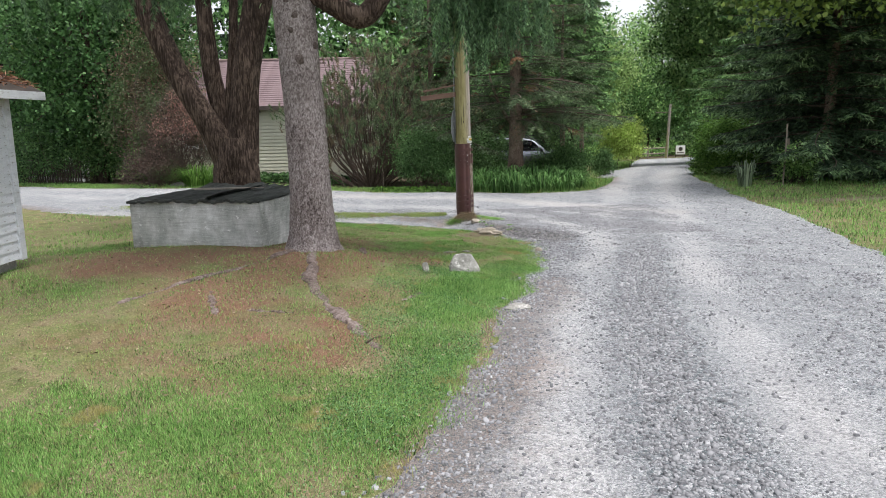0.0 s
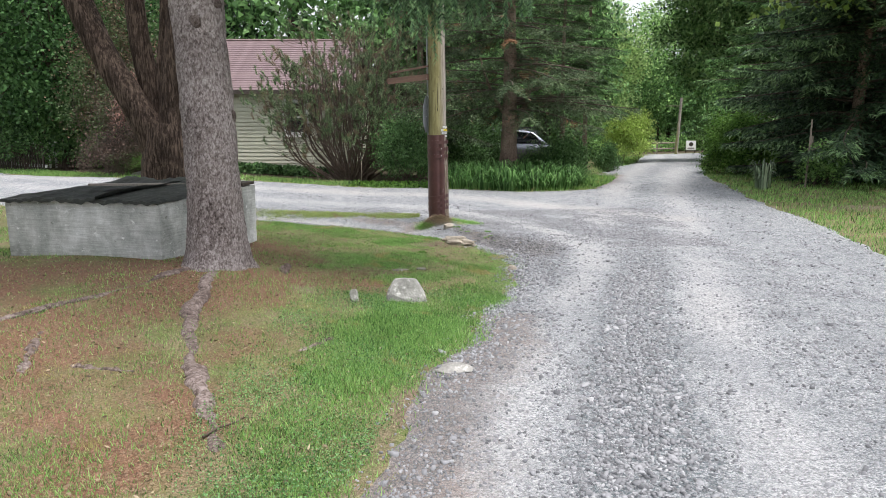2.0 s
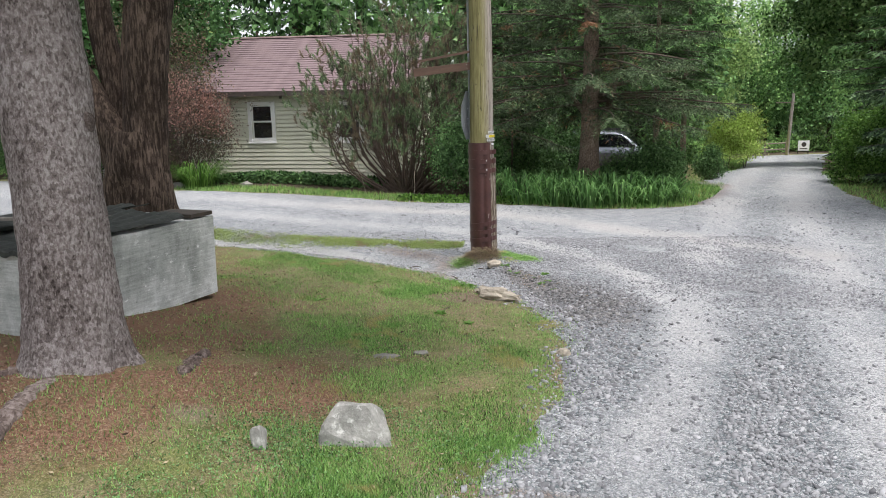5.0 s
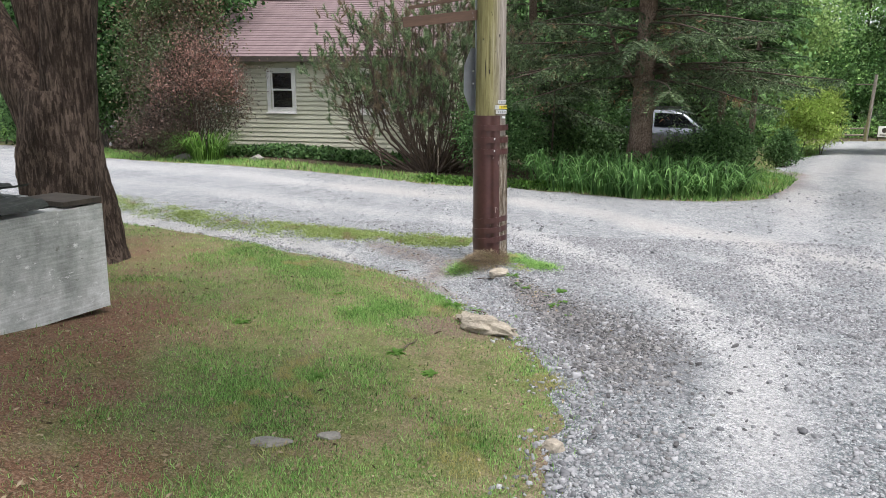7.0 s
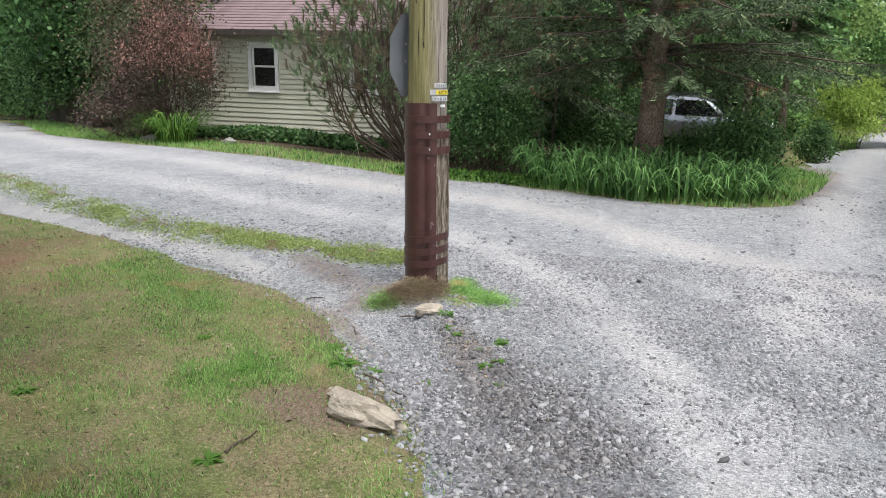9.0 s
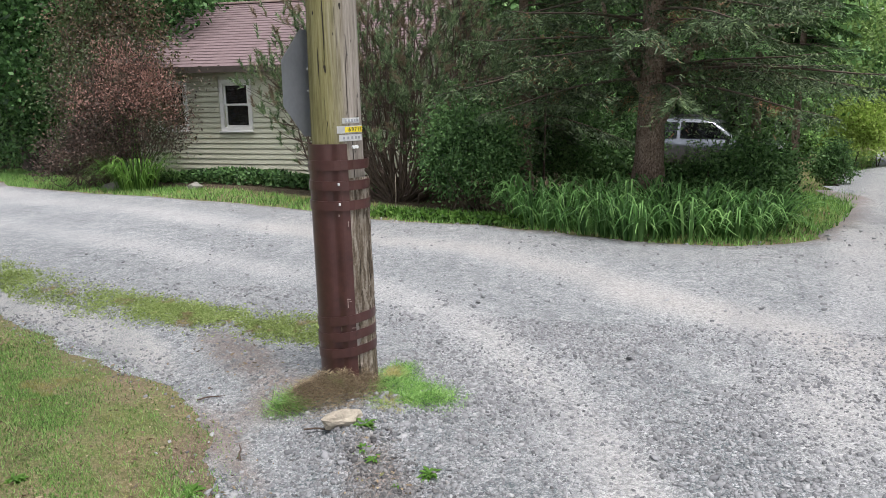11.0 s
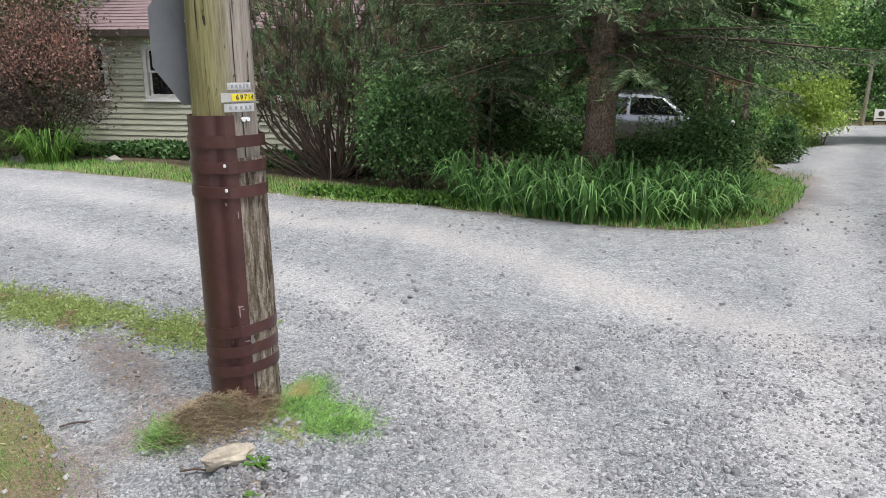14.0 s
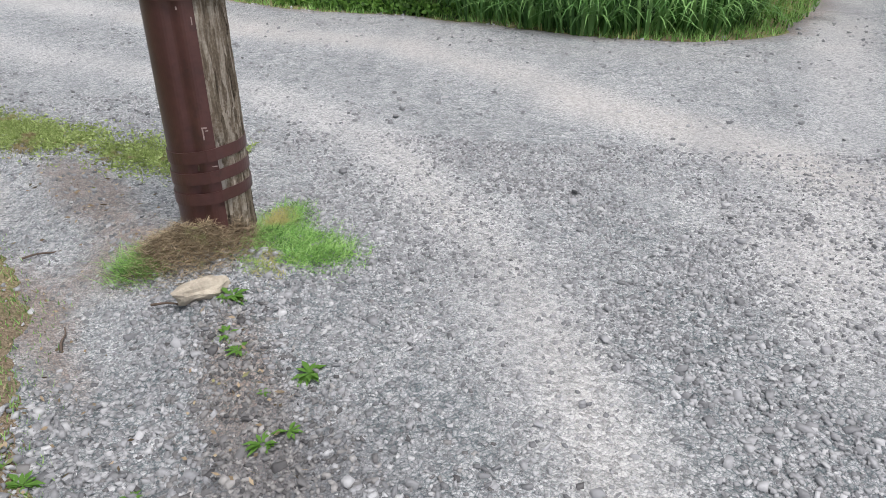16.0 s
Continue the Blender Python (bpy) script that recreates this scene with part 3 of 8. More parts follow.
def box_bm(cx, cy, cz, sx, sy, sz, bevel=0.0, bm=None):
    b = bmesh.new() if bm is None else bm
    r = bmesh.ops.create_cube(b, size=1.0, matrix=Matrix.Translation((cx, cy, cz)) @ Matrix.Diagonal((sx, sy, sz, 1)))
    if bevel:
        es = list({e for v in r["verts"] for e in v.link_edges})
        bmesh.ops.bevel(b, geom=es, offset=bevel, segments=2, affect="EDGES", profile=0.7)
    return b


def cyl_bm(p, q, r1, r2=None, seg=16, bm=None):
    b = bmesh.new() if bm is None else bm
    p, q = Vector(p), Vector(q)
    m = Matrix.Translation((p + q) / 2) @ (q - p).to_track_quat("Z", "Y").to_matrix().to_4x4()
    bmesh.ops.create_cone(b, cap_ends=True, segments=seg, radius1=r1, radius2=r1 if r2 is None else r2, depth=(q - p).length, matrix=m)
    return b


def rock_np(rs, size, detail=2, rough=0.22, flat=1.0):
    b = bmesh.new()
    bmesh.ops.create_icosphere(b, subdivisions=detail, radius=1.0)
    off = Vector(rs.rand(3) * 50)
    cuts = [(Vector(unit(rs.normal(size=(1, 3)))[0]), 0.55 + 0.3 * rs.rand()) for _ in range(9)]
    for v in b.verts:
        c = v.co.copy()
        for nrm, d in cuts:
            s = c.dot(nrm)
            if s > d:
                c -= nrm * (s - d) * 0.9
        c *= 1 + rough * (noise.noise(c * 1.7 + off)) + 0.06 * noise.noise(c * 6 + off)
        v.co = Vector((c.x * size[0], c.y * size[1], c.z * size[2] * flat))
    return b


# ---- the lie of the land ----
PROFILE_Y = (-60, -10, 0, 5, 8, 10.5, 14, 20, 30, 72, 140, 900)
PROFILE_Z = (1.2, 0.2, 0, -0.2, -0.33, -0.44, -0.47, -0.5, -0.85, -3.1, -4.2, -8)


def land(x, y):
    x, y = np.asarray(x, float), np.asarray(y, float)
    z = sum(np.interp(y + d, PROFILE_Y, PROFILE_Z) for d in (-1.5, -0.75, 0, 0.75, 1.5)) / 5
    z = z + 0.36 * np.exp(-((x + 3.5) ** 2 + (y - 9) ** 2) / 11.5)
    z = z + 0.35 / (1 + np.exp(np.clip((x + 3.5) / 1.2, -40, 40))) / (1 + np.exp(np.clip(-(y - 18) / 2, -40, 40)))
    return z + 0.0175 * np.clip(x, -25, 25)


LAWN = [(-2.5, -10), (-1.2, 0), (-0.27, 2.98), (-0.1, 3.5), (0.2, 4.35), (0.54, 6.2), (0.8, 7.1), (1.0, 8.2), (1.32, 9.4), (1.45, 10.4), (1.25, 11.3), (0.87, 12.1),
        (0.37, 12.8), (0.12, 13.12), (-0.05, 13.38), (-0.80, 13.9), (-1.6, 14.33), (-3.1, 15.05), (-4.6, 15.6), (-5.6, 15.85), (-9, 17.2), (-14, 21), (-40, 36), (-60, 36), (-60, -10)]
BANK = [(-60, 50), (-30, 35), (-15, 26.5), (-10.9, 22.9), (-7.6, 21.6), (-5.8, 21.25), (-3.4, 20.9), (-1.2, 20.25), (-0.1, 20.2), (0.6, 19.85), (1.2, 19.6), (2.35, 19.0),
        (3.3, 18.85), (4.1, 19.45), (4.75, 20.9), (5.8, 24.2), (7.2, 28.5), (11.7, 45), (15.6, 59), (18.5, 68), (34, 76), (80, 90), (80, 200), (-60, 200)]
RIGHT = [(60, -10), (4.2, -10), (4.5, 4), (5.3, 8.5), (5.8, 10.3), (6.4, 13.2), (6.85, 17.4), (7.7, 21.9), (8.2, 24), (10.7, 32), (13.2, 39), (20, 58), (24, 66), (36, 70), (80, 84), (60, 20)]


def to_line(x, y, line, closed=True):
    """The distance from each point to a line of points."""
    pts = np.array(line, float)
    ends = np.roll(pts, -1, 0) if closed else pts[1:]
    best = np.full(np.shape(x), 1e9)
    for a, b in zip(pts if closed else pts[:-1], ends):
        d = b - a
        t = np.clip(((x - a[0]) * d[0] + (y - a[1]) * d[1]) / (d @ d), 0, 1)
        best = np.minimum(best, np.hypot(x - a[0] - t * d[0], y - a[1] - t * d[1]))
    return best


def inside(x, y, poly):
    r = np.zeros(np.shape(x), bool)
    p = np.array(poly, float)
    for a, b in zip(p, np.roll(p, -1, 0)):
        c = (a[1] > y) != (b[1] > y)
        with np.errstate(divide="ignore", invalid="ignore"):
            r ^= c & (x < (b[0] - a[0]) * (y - a[1]) / (b[1] - a[1] + 1e-12) + a[0])
    return r


def wobble(x, y, s, seed=0.0):
    """Soft uneven waves, about -1 to 1."""
    return (np.sin(x * s * 1.0 + 1.3 * np.sin(y * s * 0.7 + seed) + seed) + np.sin(y * s * 1.3 + 1.7 * np.sin(x * s * 0.9 - seed) + 2 * seed) + np.sin((x + y) * s * 2.1 + seed * 3) * 0.6) / 2.6


def verge(x, y):
    """How far a point lies in from the road's edge: positive on the gravel."""
    d = np.full(np.shape(x), 1e9)
    for poly in (LAWN, BANK, RIGHT):
        e = to_line(x, y, poly)
        d = np.minimum(d, np.where(inside(x, y, poly), -e, e))
    return d + 0.07 * wobble(x, y, 2.3, 1.0) + 0.05 * wobble(x, y, 7.0, 2.0)


def hump(x, y, cx, cy, sx, sy, turn=0.0):
    c, s = math.cos(radians(turn)), math.sin(radians(turn))
    u, v = (x - cx) * c + (y - cy) * s, -(x - cx) * s + (y - cy) * c
    return np.exp(-(u / sx) ** 2 - (v / sy) ** 2)


MOUND = (0.50, 13.86)
DITCH = [(1.55, 11.6), (1.05, 12.5), (0.25, 13.3), (-0.5, 13.95), (-1.35, 14.55), (-2.4, 15.05), (-3.4, 15.4), (-5.0, 15.95), (-8, 17.1)]


def soil(x, y):
    """The ground's height with its mounds and dips."""
    z = land(x, y) + 0.012 * wobble(x, y, 1.9, 0.4) + 0.006 * wobble(x, y, 6.1, 2.4)
    z = z - 0.80 * hump(x, y, 3.6, 31.5, 3.4, 4.5) + 0.13 * hump(x, y, -1.5, 8.7, 0.75, 0.75) + 0.06 * hump(x, y, 0.72, 11.9, 0.5, 0.3)
    z = z - 0.09 * np.exp(-(to_line(x, y, DITCH, False) / 0.30) ** 2)
    return z - 0.06 * np.clip((verge(x, y) + 0.02) / 0.2, 0, 1)


def gravel_height(x, y, v=None):
    v = verge(x, y) if v is None else v
    z = land(x, y) + 0.008 * wobble(x, y, 2.1, 1.4) + 0.004 * wobble(x, y, 8.1, 0.4)
    z = z - 0.10 * np.exp(-(to_line(x, y, DITCH, False) / 0.30) ** 2) + 0.018 * hump(x, y, 1.6, 11.6, 0.4, 1.0, 10) + 0.06 * hump(x, y, MOUND[0], MOUND[1], 0.45, 0.36) + 0.035 * hump(x, y, 0.40, 13.76, 0.22, 0.14)
    return z + np.clip(v * 0.16, -0.09, 0.02)


def steps(*runs):
    """Grid lines: (start, end, step) runs laid end to end."""
    out = []
    for a, b, s in runs:
        out += list(np.linspace(a, b, max(1, int(round((b - a) / s))), endpoint=False))
    return np.array(out + [runs[-1][1]])


def sheet(name, xs, ys, height, keep=None):
    X, Y = np.meshgrid(xs, ys, indexing="ij")
    V = np.stack([X, Y, height(X, Y)], -1).reshape(-1, 3)
    m = len(ys)
    i, j = np.meshgrid(np.arange(len(xs) - 1), np.arange(m - 1), indexing="ij")
    F = np.stack([i * m + j, (i + 1) * m + j, (i + 1) * m + j + 1, i * m + j + 1], -1).reshape(-1, 4)
    if keep is not None:
        k = keep(X, Y).ravel()
        F = F[k[F].any(1)]
        used = np.unique(F)
        back = np.zeros(len(V), int)
        back[used] = np.arange(len(used))
        V, F = V[used], back[F]
    return smooth(mesh_np(name, V, F)), V


def mask(me, name, values):
    a = me.attributes.new(name, "FLOAT", "POINT")
    a.data.foreach_set("value", np.clip(values, 0, 1).astype(np.float32))


gx = steps((-1500, -60, 240), (-60, -12, 2.4), (-12, -6, 0.4), (-6, -1.5, 0.12), (-1.5, 1.8, 0.06), (1.8, 3, 0.12), (3, 12, 0.3), (12, 60, 2.4), (60, 1500, 240))
gy = steps((-1500, -60, 240), (-60, -2, 4), (-2, 2, 0.3), (2, 16, 0.1), (16, 26, 0.25), (26, 80, 1.5), (80, 1500, 200))
gm, gv = sheet("ground", gx, gy, soil)
vx, vy = gv[:, 0], gv[:, 1]
patch = 0.72 + 0.42 * wobble(vx, vy, 2.9, 7.0) + 0.25 * wobble(vx, vy, 8.3, 3.0)
mask(gm, "needles", patch * (1.05 * hump(vx, vy, -1.9, 8.6, 1.5, 1.9) + 0.75 * hump(vx, vy, -3.6, 8.4, 1.9, 1.2) + 0.6 * hump(vx, vy, -2.2, 6.4, 0.6, 1.4, -25) + 1.2 * hump(vx, vy, -1.55, 10.6, 0.5, 1.7, 20)
     + 0.5 * hump(vx, vy, -0.55, 8.7, 0.7, 0.5) + 0.8 * hump(vx, vy, -3.2, 13.4, 1.4, 1.2) + 0.5 * hump(vx, vy, -0.9, 5.8, 0.5, 1.6) + 0.34 * hump(vx, vy, -2.4, 5.3, 1.3, 1.3) + 0.4 * hump(vx, vy, -1.2, 5.6, 0.6, 1.0, -20) + 0.5 * hump(vx, vy, -0.5, 9.2, 0.6, 0.35) + 0.6 * hump(vx, vy, 0.5, 11.9, 0.5, 0.25)) + inside(vx, vy, LAWN) * 0.4 * np.clip(wobble(vx, vy, 1.5, 2.0) + 0.5 * wobble(vx, vy, 4.7, 5.0), 0, 1))
mask(gm, "forest", np.where(inside(vx, vy, BANK), np.clip((to_line(vx, vy, BANK) - 1.2) / 0.8, 0, 1), 0) * np.where((vx > 4.2) & (vy < 60), 0.0, 1.0)
     + np.where(inside(vx, vy, RIGHT) & (vy > 20.5), np.clip((vy - 20.5) / 2, 0, 1), 0) * np.clip((vx - 9.5) / 2, 0, 1) + np.clip((vy - 75) / 5, 0, 1))
edge_soil = np.exp(-np.clip(-verge(vx, vy), 0, 9) / 0.16) * (inside(vx, vy, LAWN))
mask(gm, "needles_edge", edge_soil * (0.75 + 0.4 * wobble(vx, vy, 3.3, 6)) + 0.8 * hump(vx, vy, 0.4, 12.9, 0.7, 0.3, -45) * inside(vx, vy, LAWN) + 1.1 * hump(vx, vy, 0.5, 11.8, 0.42, 0.2, -18) * inside(vx, vy, LAWN))
mask(gm, "bare", 0.62 * hump(vx, vy, 8.8, 15.4, 2.2, 0.6, -2) + 0.6 * hump(vx, vy, -0.62, 8.4, 0.35, 0.2) + 0.7 * hump(vx, vy, 0.7, 7.8, 0.2, 0.35) + 0.55 * hump(vx, vy, 0.35, 13.0, 0.3, 1.0, 30))
gm.materials.append(MAT["ground"])
tagged(new("ground", gm), "mown lawn with moss, needle litter and bare soil", "ground", kind="structure")

rx = steps((-60, -12, 2.0), (-12, -3, 0.4), (-3, -1.5, 0.12), (-1.5, 1.8, 0.06), (1.8, 6.5, 0.12), (6.5, 16, 0.3), (16, 60, 2.0))
ry = steps((-10, 1, 0.5), (1, 17, 0.1), (17, 26, 0.2), (26, 95, 1.0))
rm, rv = sheet("gravel_road", rx, ry, gravel_height, lambda X, Y: verge(X, Y) > -0.6)
vx, vy = rv[:, 0], rv[:, 1]
ve = verge(vx, vy)
main_line = [(0.9, -10), (1.0, 2), (1.42, 4.5), (1.81, 6.4), (2.42, 8.7), (3.0, 10.9), (4.1, 15), (5.2, 19), (6.6, 24), (8.7, 30), (12.2, 41), (18, 60)]
inner_turn = [(2.3, 10.2), (2.42, 11.5), (2.26, 12.66), (2.06, 13.36), (1.77, 14.03), (1.45, 14.5), (0.9, 15.4), (-0.6, 16.6), (-4, 17.7), (-9, 19.3), (-14, 22.5), (-30, 33)]
outer_turn = [(4.6, 14.2), (3.51, 15.29), (3.13, 15.72), (2.27, 16.41), (1.57, 17.32), (0.35, 18.32), (-3, 19.2), (-8, 20.5), (-14, 23.9), (-30, 34.3)]


def tracks(x, y):
    """Where wheels have packed the lane: 0 to 1."""
    d = to_line(x, y, main_line, False)
    t_ = np.exp(-((d - 0.66) / (0.30 + 0.012 * np.clip(y - 10, 0, 30))) ** 2) * (0.85 + 0.25 * wobble(x, y, 0.9, 2))
    t_ = np.maximum(t_, 0.95 * np.exp(-(to_line(x, y, inner_turn, False) / 0.30) ** 2))
    t_ = np.maximum(t_, 1.0 * np.exp(-(to_line(x, y, outer_turn, False) / 0.42) ** 2))
    return np.clip(t_ + 0.12 * wobble(x, y, 2.9, 1.0), 0, 1)


def heaped(x, y):
    """Where coarse loose stone has gathered: the crown between the wheels, the washed fork, the lawn's edge."""
    h = np.exp(-(to_line(x, y, main_line, False) / 0.27) ** 4) * np.clip((11.5 - y) / 2, 0.15, 1)
    h = np.maximum(h, np.exp(-(np.clip(verge(x, y) - 0.2, 0, 9) / 0.3) ** 2) * (x < 2.2) * np.clip((y - 8.6) / 0.8, 0, 1) * np.clip((13.0 - y) / 0.4, 0, 1))
    h = np.maximum(h, 0.95 * hump(x, y, 1.62, 11.5, 0.42, 1.05, 10))
    h = np.maximum(h, 0.75 * hump(x, y, 2.72, 13.15, 0.36, 0.75, 25))
    h = np.maximum(h, 0.6 * hump(x, y, 0.85, 13.25, 0.3, 0.7, 0))
    h = np.maximum(h, 0.35 * np.exp(-((verge(x, y) - 0.2) / 0.25) ** 2) * (y < 8.6) * (x < 2))
    return np.clip(h + 0.12 * wobble(x, y, 3.3, 2.0), 0, 1)


beaten, heap = tracks(vx, vy), heaped(vx, vy)
mask(rm, "packed", 0.10 + 0.42 * beaten - 0.5 * heap + 0.20 * hump(vx, vy, 3.4, 14.0, 1.2, 2.0, -20) + 0.10 * wobble(vx, vy, 0.8, 3.0) + 0.08 * wobble(vx, vy, 2.7, 1.0))
mask(rm, "coarse", 0.25 + 0.75 * heap - 0.25 * beaten)
mask(rm, "buff", 0.75 * np.exp(-(to_line(vx, vy, outer_turn[:7], False) / 0.5) ** 2) + 0.45 * np.exp(-(to_line(vx, vy, inner_turn[2:7], False) / 0.3) ** 2) + 0.5 * np.exp(-((ve - 0.7) / 0.5) ** 2) * (vy > 17) * (vx < 5))
left_edge = np.exp(-np.clip(ve, 0, 9) / 0.45)
mask(rm, "litter", left_edge * (1.1 * (vy < 8) * (vx < 3) + 0.5 * (vy > 17) * (vx < 6) + 0.25) + 0.8 * hump(vx, vy, -0.55, 14.5, 0.9, 0.22, -40) + 0.6 * hump(vx, vy, 0.1, 13.75, 0.25, 0.3) + 0.95 * hump(vx, vy, 1.05, 12.95, 0.16, 0.65, 32) + 0.55 * hump(vx, vy, 0.0, 13.3, 0.9, 0.13, -42))
mask(rm, "silt", 1.15 * np.exp(-(to_line(vx, vy, DITCH[3:], False) / 0.26) ** 2) * np.clip((-0.1 - vx) / 1.6, 0, 1))
# Dark lane patches: damp stone, plus painted tree shade round (7.2, 26)
mask(rm, "damp_shade", 0.45 * hump(vx, vy, 7.2, 26, 1.4, 3.0, -20) + 0.5 * hump(vx, vy, 5.0, 21.5, 0.8, 1.6) + 0.95 * hump(vx, vy, 1.75, 11.6, 0.52, 0.95, 10) + 0.95 * hump(vx, vy, 1.33, 12.3, 0.32, 0.55, 25) + 0.25 * hump(vx, vy, 1.6, 13.2, 0.5, 0.7, -15) + 0.4 * hump(vx, vy, 4.2, 17.8, 0.7, 0.6) + 0.5 * np.exp(-np.clip(ve, 0, 9) / 0.5) * (vy > 17) * (vx < 4.5))
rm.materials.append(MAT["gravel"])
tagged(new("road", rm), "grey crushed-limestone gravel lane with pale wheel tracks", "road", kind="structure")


def ground_at(x, y):
    """The top of whatever covers the ground there."""
    x, y = np.asarray(x, float), np.asarray(y, float)
    return np.maximum(soil(x, y), gravel_height(x, y))


def gz(x, y):
    return float(ground_at(np.array([x]), np.array([y]))[0])

# ==== THINGS ====

# ---- plants: builders ----
def spruce_np(seed, H, zb, R, n_branch, n_card, droop=0.35, rise=0.12, hang=0.25, L=0.16, W=0.035, spread=0.55, lean=0.0, sides=4, taper=0.85, az=None):
    """Boughs, inner needles and outer sprays of a conifer, each (V, F), about the foot of its trunk."""
    rs = np.random.RandomState(seed)
    h = zb + (H - zb) * ((np.arange(n_branch) + rs.rand(n_branch)) / n_branch) ** 1.25
    a = rs.rand(n_branch) * 2 * np.pi if az is None else radians(az[0]) + rs.rand(n_branch) * radians(az[1] - az[0])
    q = (h - zb) / (H - zb)
    l = R * np.clip(1 - q, 0.04, 1) ** taper * (0.65 + 0.5 * rs.rand(n_branch))
    ris = rise + 0.2 * (rs.rand(n_branch) - 0.5)
    dro = droop * (0.7 + 0.6 * rs.rand(n_branch)) * (1.15 - q)

    def along(i, s):
        r = l[i] * s
        z = h[i] + l[i] * (ris[i] * s - dro[i] * s ** 1.8) + 0.06 * l[i] * np.maximum(s - 0.75, 0) * 3
        bend = 0.12 * np.sin(3 * s + i)
        return np.stack([np.cos(a[i] + bend * s) * r, np.sin(a[i] + bend * s) * r, z], -1)

    wood = []
    for i in range(n_branch):
        s = np.linspace(0, 1, 5 if sides < 4 else 6)
        wood.append(tube(along(np.full(5 if sides < 4 else 6, i), s), (0.006 + 0.008 * l[i]) * (1 - 0.85 * s), sides, seed=i))
    w = l / l.sum()
    i = rs.choice(n_branch, n_card, p=w)
    s = rs.rand(n_card) ** 0.9 * 0.94 + 0.06
    B = along(i, s)
    T = unit(along(i, np.minimum(s + 0.03, 1.05)) - along(i, s - 0.03))
    side = np.where(rs.rand(n_card) < 0.5, -1.0, 1.0)[:, None] * unit(np.cross(T, [0, 0, 1.0]))
    tl = (0.42 * l[i] * (1.05 - s) + 0.10) * (0.4 + 0.6 * rs.rand(n_card))
    steps_ = np.floor(rs.rand(n_card) * 9) / 9 + 0.11 * rs.rand(n_card)
    tw = unit(side + 0.75 * T + np.stack([np.zeros(n_card), np.zeros(n_card), -0.25 - hang * rs.rand(n_card)], -1))
    P = B + tw * (tl * steps_)[:, None]
    P[:, 2] -= hang * steps_ ** 2 * tl
    D = tw + spread * rs.normal(size=(n_card, 3)) * np.array([1, 1, 0.45]) + np.array([0, 0, -0.12])
    nd = needles_np(P, D, L * (0.6 + 0.8 * rs.rand(n_card)), W * (0.7 + 0.6 * rs.rand(n_card)), rs, 0.5)
    outlying = (s > 0.55) & (steps_ > 0.45) & (rs.rand(n_card) < 0.75)
    T3 = nd[0].reshape(-1, 3, 3)
    tri = lambda q: (T3[q].reshape(-1, 3), np.arange(3 * q.sum()).reshape(-1, 3))
    return join_np(wood), tri(~outlying), tri(outlying)


def clumps_np(seed, centres, per, sigma, L, W, down=0.25, cup=0.02, three=False):
    """Leaves gathered in clumps round the given centres."""
    rs = np.random.RandomState(seed)
    C = np.asarray(centres, float)
    n = len(C) * per
    off = rs.normal(size=(n, 3)) * np.asarray(sigma)
    P = np.repeat(C, per, 0) + off
    D = unit(off) * 0.6 + rs.normal(size=(n, 3)) * 0.6 + np.array([0, 0, -down])
    if three:
        return needles_np(P, D, L * (0.6 + 0.8 * rs.rand(n)), W * (0.6 + 0.8 * rs.rand(n)), rs)
    return leaves_np(P, D, L * (0.6 + 0.8 * rs.rand(n)), W * (0.6 + 0.8 * rs.rand(n)), rs, cup)


def dome(seed, n, centre, radii, low=-0.6, shell=0.55, gaps=0.25):
    """Clump centres through an uneven rounded mass, thickest at its skin."""
    rs = np.random.RandomState(seed)
    out = []
    while len(out) < n:
        d = unit(rs.normal(size=(1, 3)))[0]
        if d[2] < low:
            continue
        lump = 1 + 0.42 * noise.noise(Vector(d * 2.2) + Vector((seed * 1.7, 0, 0)))
        if noise.noise(Vector(d * 3.1) + Vector((0, seed * 2.3, 0))) < -0.5 + gaps * 0.6 and rs.rand() < 0.6:
            continue
        r = (shell + (1 - shell) * rs.rand() ** 0.6) * lump
        out.append(np.asarray(centre) + d * r * np.asarray(radii))
    return np.array(out)


def limbs_np(seed, foot, tips, r0, n=7, sides=5, sag=0.15):
    rs = np.random.RandomState(seed)
    out = []
    for t in tips:
        f, t = np.asarray(foot, float), np.asarray(t, float)
        m = f + (t - f) * 0.5 + np.array([0, 0, sag * np.linalg.norm(t - f)]) + rs.normal(size=3) * 0.08 * np.linalg.norm(t - f)
        out.append(tube(curve_pts([f, m, t], n), np.linspace(r0, r0 * 0.2, n), sides, seed=seed))
    return join_np(out)


def plant(name, at, label, category, stems, leafs, leaf_mat, wood_mat, group="", turn=0.0, stem_name="trunk", leaf_name="crown"):
    t = thing(name, at, label, category, group, turn=turn)
    if stems is not None:
        tagged(part(stem_name, smooth(mesh_np(stem_name, *stems)), wood_mat, t), kind="stuff")
    part(leaf_name, mesh_np(leaf_name, *leafs), leaf_mat, t)
    return t


